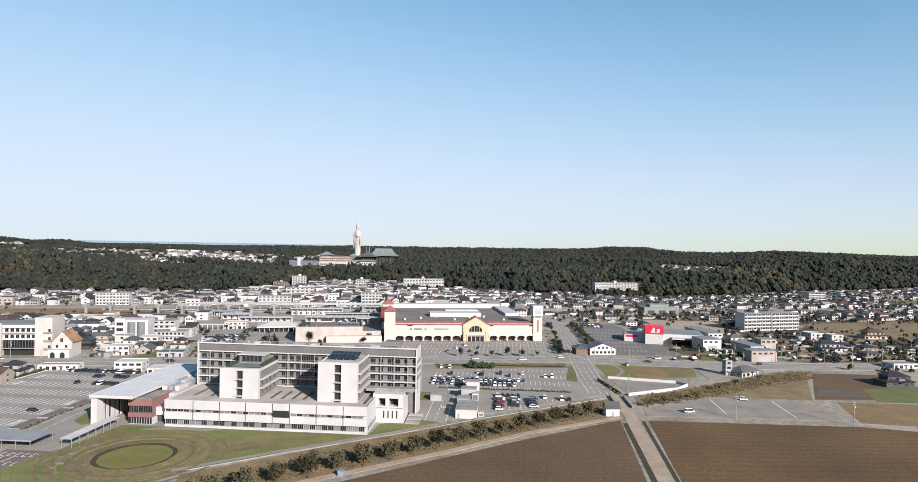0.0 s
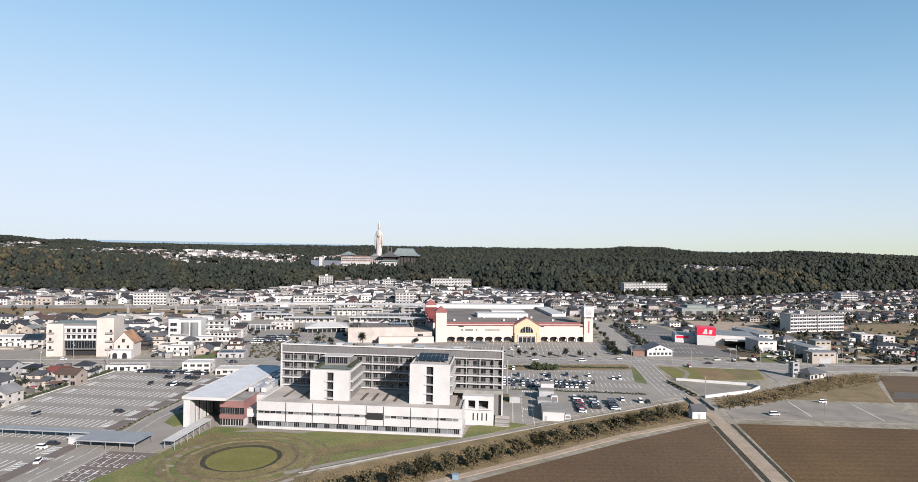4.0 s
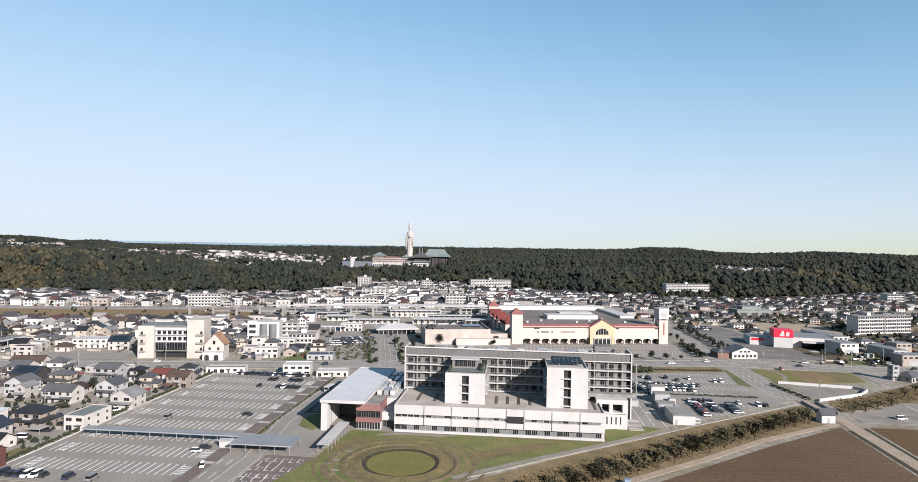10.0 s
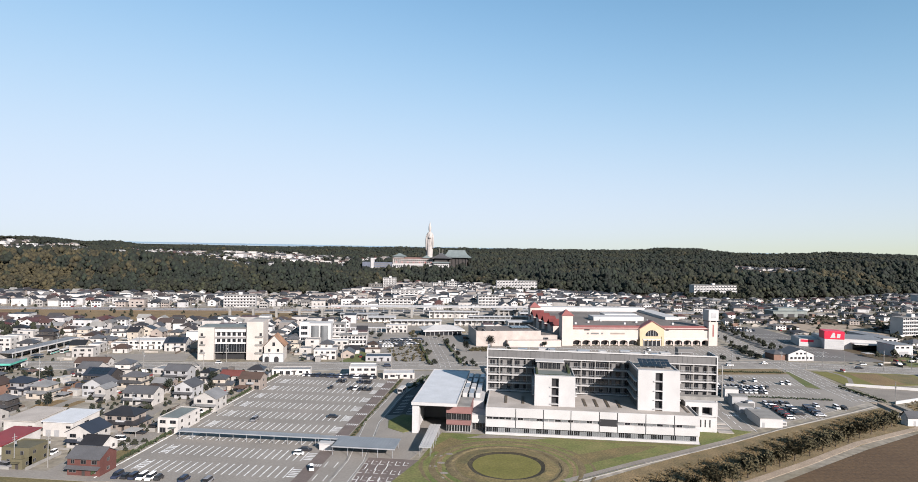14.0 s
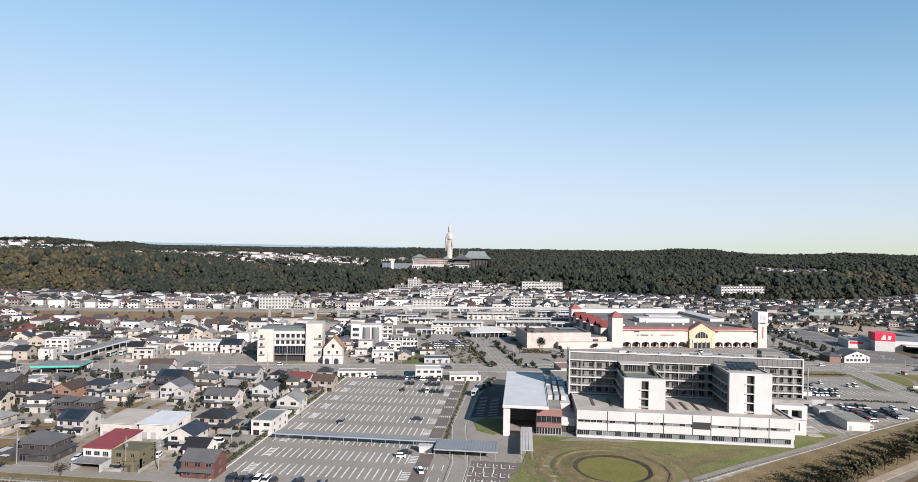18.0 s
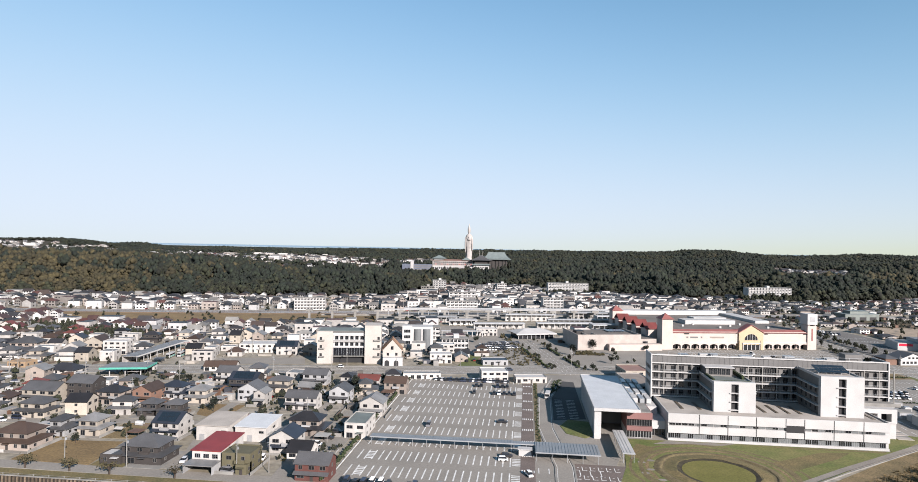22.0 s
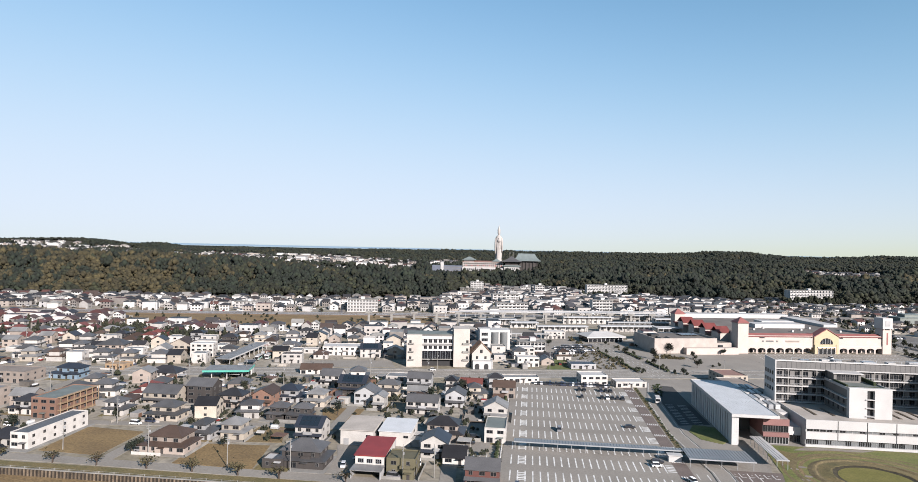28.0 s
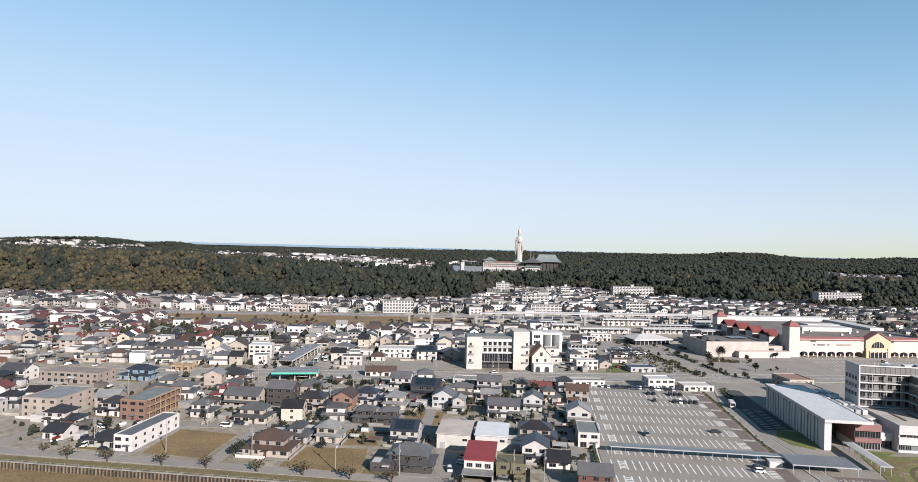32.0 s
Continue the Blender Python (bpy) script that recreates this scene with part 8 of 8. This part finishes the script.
M["auto"] = ramp_mat("far_car_paint", [(0.55, 0.55, 0.55), (0.02, 0.02, 0.022), (0.30, 0.31, 0.32), (0.55, 0.55, 0.55), (0.05, 0.06, 0.09), (0.16, 0.02, 0.02)], 0.3)
soup("yard_sheds", SHED, sheds, M["shed"], "small sheds and carports in the house yards", "sheds")
soup("yard_walls", LOW, lows, M["lowwall"], "low block walls between the house yards", "garden walls")
soup("yard_cars", AUTO, autos, M["auto"], "many cars parked in the house yards", "cars")
TUFTS = []
for k in range(4):
    tv, tf = [], []
    for q in range(11):
        a_, lean = 6.2832 * q / 11 + town.uniform(-0.3, 0.3), town.uniform(0.15, 0.75)
        b_ = len(tv)
        tv += [(0.1 * math.cos(a_ + 1.57) + 0.1 * math.cos(a_), 0.1 * math.sin(a_ + 1.57) + 0.1 * math.sin(a_), 0), (-0.1 * math.cos(a_ + 1.57) + 0.1 * math.cos(a_), -0.1 * math.sin(a_ + 1.57) + 0.1 * math.sin(a_), 0), (lean * math.cos(a_), lean * math.sin(a_), town.uniform(0.6, 1.1))]
        tf.append((b_, b_ + 1, b_ + 2))
    TUFTS.append((np.array(tv), np.array(tf)))
reeds = []
for k in range(7000):
    t = town.random()
    if k % 3:
        x, y = 44 + 142 * t + town.uniform(-3, 3), 171 + 115 * t + town.uniform(3, 22)
    else:
        x, y = 205 + 110 * t + town.uniform(-5, 8), 306 + 78 * t + town.uniform(-4, 12)
    if k % 3 and line_gap(FENCE, x, y) < 2.0 or y > 262 and x < 180 and not inside([(44, 168), (186, 281), (189, 310), (124, 266), (37, 198)], x, y):
        continue
    s = town.uniform(0.5, 1.2) if k % 3 else town.uniform(0.6, 1.4)
    reeds.append((k % 4, x, y, -0.1, s, s * town.uniform(0.5, 1.0), town.uniform(0, 6)))
soup("bank_reeds", TUFTS, reeds, M["dry"], "tufts of dry brown grass and reeds on the banks", "reeds")
bin_ = thing("blue_bin", pose(87.2, 200.8, 0), "pale blue plastic bin beside the track", "bin")
solid("body", bin_, M["blue"], (-0.9, 0.9, -0.7, 0.7, 0, 1.5)), solid("lid", bin_, M["blue"], (-1.0, 1.0, -0.8, 0.8, 1.5, 1.7))

# ---- poles ----
pole0 = thing("utility_pole", pose(0, 0, -80), "grey concrete utility pole with crossarms", "utility pole", "utility poles")
pv_, pf_ = [], []
for z, r in ((-0.5, 0.17), (11, 0.11)):
    pv_ += [(r * math.cos(0.7854 * i), r * math.sin(0.7854 * i), z) for i in range(8)]
pf_ = [(i, (i + 1) % 8, 8 + (i + 1) % 8, 8 + i) for i in range(8)] + [tuple(range(8, 16))]
shape("shaft", pole0, M["concrete"], pv_, pf_), solid("crossarm", pole0, M["steel"], (-0.9, 0.9, -0.05, 0.05, 9.9, 10.0)), solid("crossarm", pole0, M["steel"], (-0.7, 0.7, -0.05, 0.05, 9.1, 9.2)), solid("transformer", pole0, M["steel"], (0.15, 0.6, -0.25, 0.25, 7.6, 8.4))
first = True
POLES = [(239, 284.5), (286, 281), (330, 429), (334, 402), (371, 423), (200, 320), (-296, 190), (-268, 190), (-236, 191), (-203, 184), (-181, 184), (-143, 184), (-133, 186), (-270, 222), (-140, 240), (-160, 334), (195, 402), (206, 405), (240, 402), (262, 412), (290, 428), (225, 430), (180, 402)]
POLES += [(-600 + 34 * k, lerp_path(ROAD, -600 + 34 * k) + (11.8 if k % 2 else -11.8)) for k in range(32)]
POLES += [(-560 + 42 * k, lerp_path(RAIL, -560 + 42 * k) + (14 if k % 2 else -14)) for k in range(26)]
POLES += [(x + town.uniform(-3, 3), y) for x in (-520, -450, -390, -330, -283, -230) for y in (260, 300, 380, 450)]
for x, y in POLES:
    if first:
        pole0.matrix_world = pose(x, y, 0)
        first = False
    elif not any(inside(p, x, y) for p in (OPEN[3],)):
        copy_thing(pole0, pose(x, y, 0, 0, 0, (x * 7) % 90))


# ---- woods ----
rows_w = {"leaf": [], "pine": [], "bamboo": []}
y = 660.0
while y < 2290:
    step = 8.2 if y < 1300 else 11
    x = -2300.0
    while x < 1900:
        px, py = x + wood_rng.uniform(-0.45, 0.45) * step, y + wood_rng.uniform(-0.45, 0.45) * step
        x += step
        if not (-210 - 0.98 * py < px < 210 + 0.72 * py):
            continue
        deep = py - wood_edge(px)
        if deep < 4 or cleared(px, py):
            continue
        if deep > 300 and py < 1560 and wood_rng.random() < 0.45:
            continue
        s = wood_rng.uniform(7.5, 14.5) * (1.25 if step > 8 else 1) * (1 + 0.3 * noise.noise((px / 35, py / 35, 5.2)))
        patch = noise.noise((px / 90, py / 90, 2))
        kind = "leaf" if patch + wood_rng.uniform(-0.18, 0.18) > 0.0 else "pine"
        grove = max(0.0, min(1.0, (-470 - px) / 160)) if py < 1080 else 0.8 * (400 < px < 640 and py < 1180)
        if wood_rng.random() < grove * (0.62 + 0.5 * patch) or patch > 0.3 and wood_rng.random() < 0.1:
            kind = "bamboo"
        tall = (s * wood_rng.uniform(0.7, 1.0) + (2.5 if kind == "pine" else 1)) if py < 1300 else wood_rng.uniform(6.5, 11)
        rows_w[kind].append((wood_rng.randrange(6) if deep < 70 else 6 + wood_rng.randrange(4), px, py, ground_z(px, py) - 0.6, s * (0.92 if kind == "pine" else 1.05), tall, wood_rng.uniform(0, 6.28)))
    y += step
for k in range(150):
    px, py = wood_rng.uniform(-325, -60), wood_rng.uniform(1150, 1218)
    tall = wood_rng.uniform(5, 8) if px < -236 else wood_rng.uniform(7, 13)
    rows_w["pine" if k % 3 else "leaf"].append((k % 6, px, py, ground_z(px, py) - 0.5, wood_rng.uniform(5, 8), tall, wood_rng.uniform(0, 6)))
soup("broadleaf_woods", CROWNS, rows_w["leaf"], M["leaf"], "dark green broad-leaved woods on the hills", "woods", False)
soup("pine_woods", CROWNS, rows_w["pine"], M["pine"], "dark pine and cedar woods on the hills", "woods", False)
soup("bamboo_grove", CROWNS, rows_w["bamboo"], M["bamboo"], "yellowish bamboo groves at the wood's edge", "woods", False)
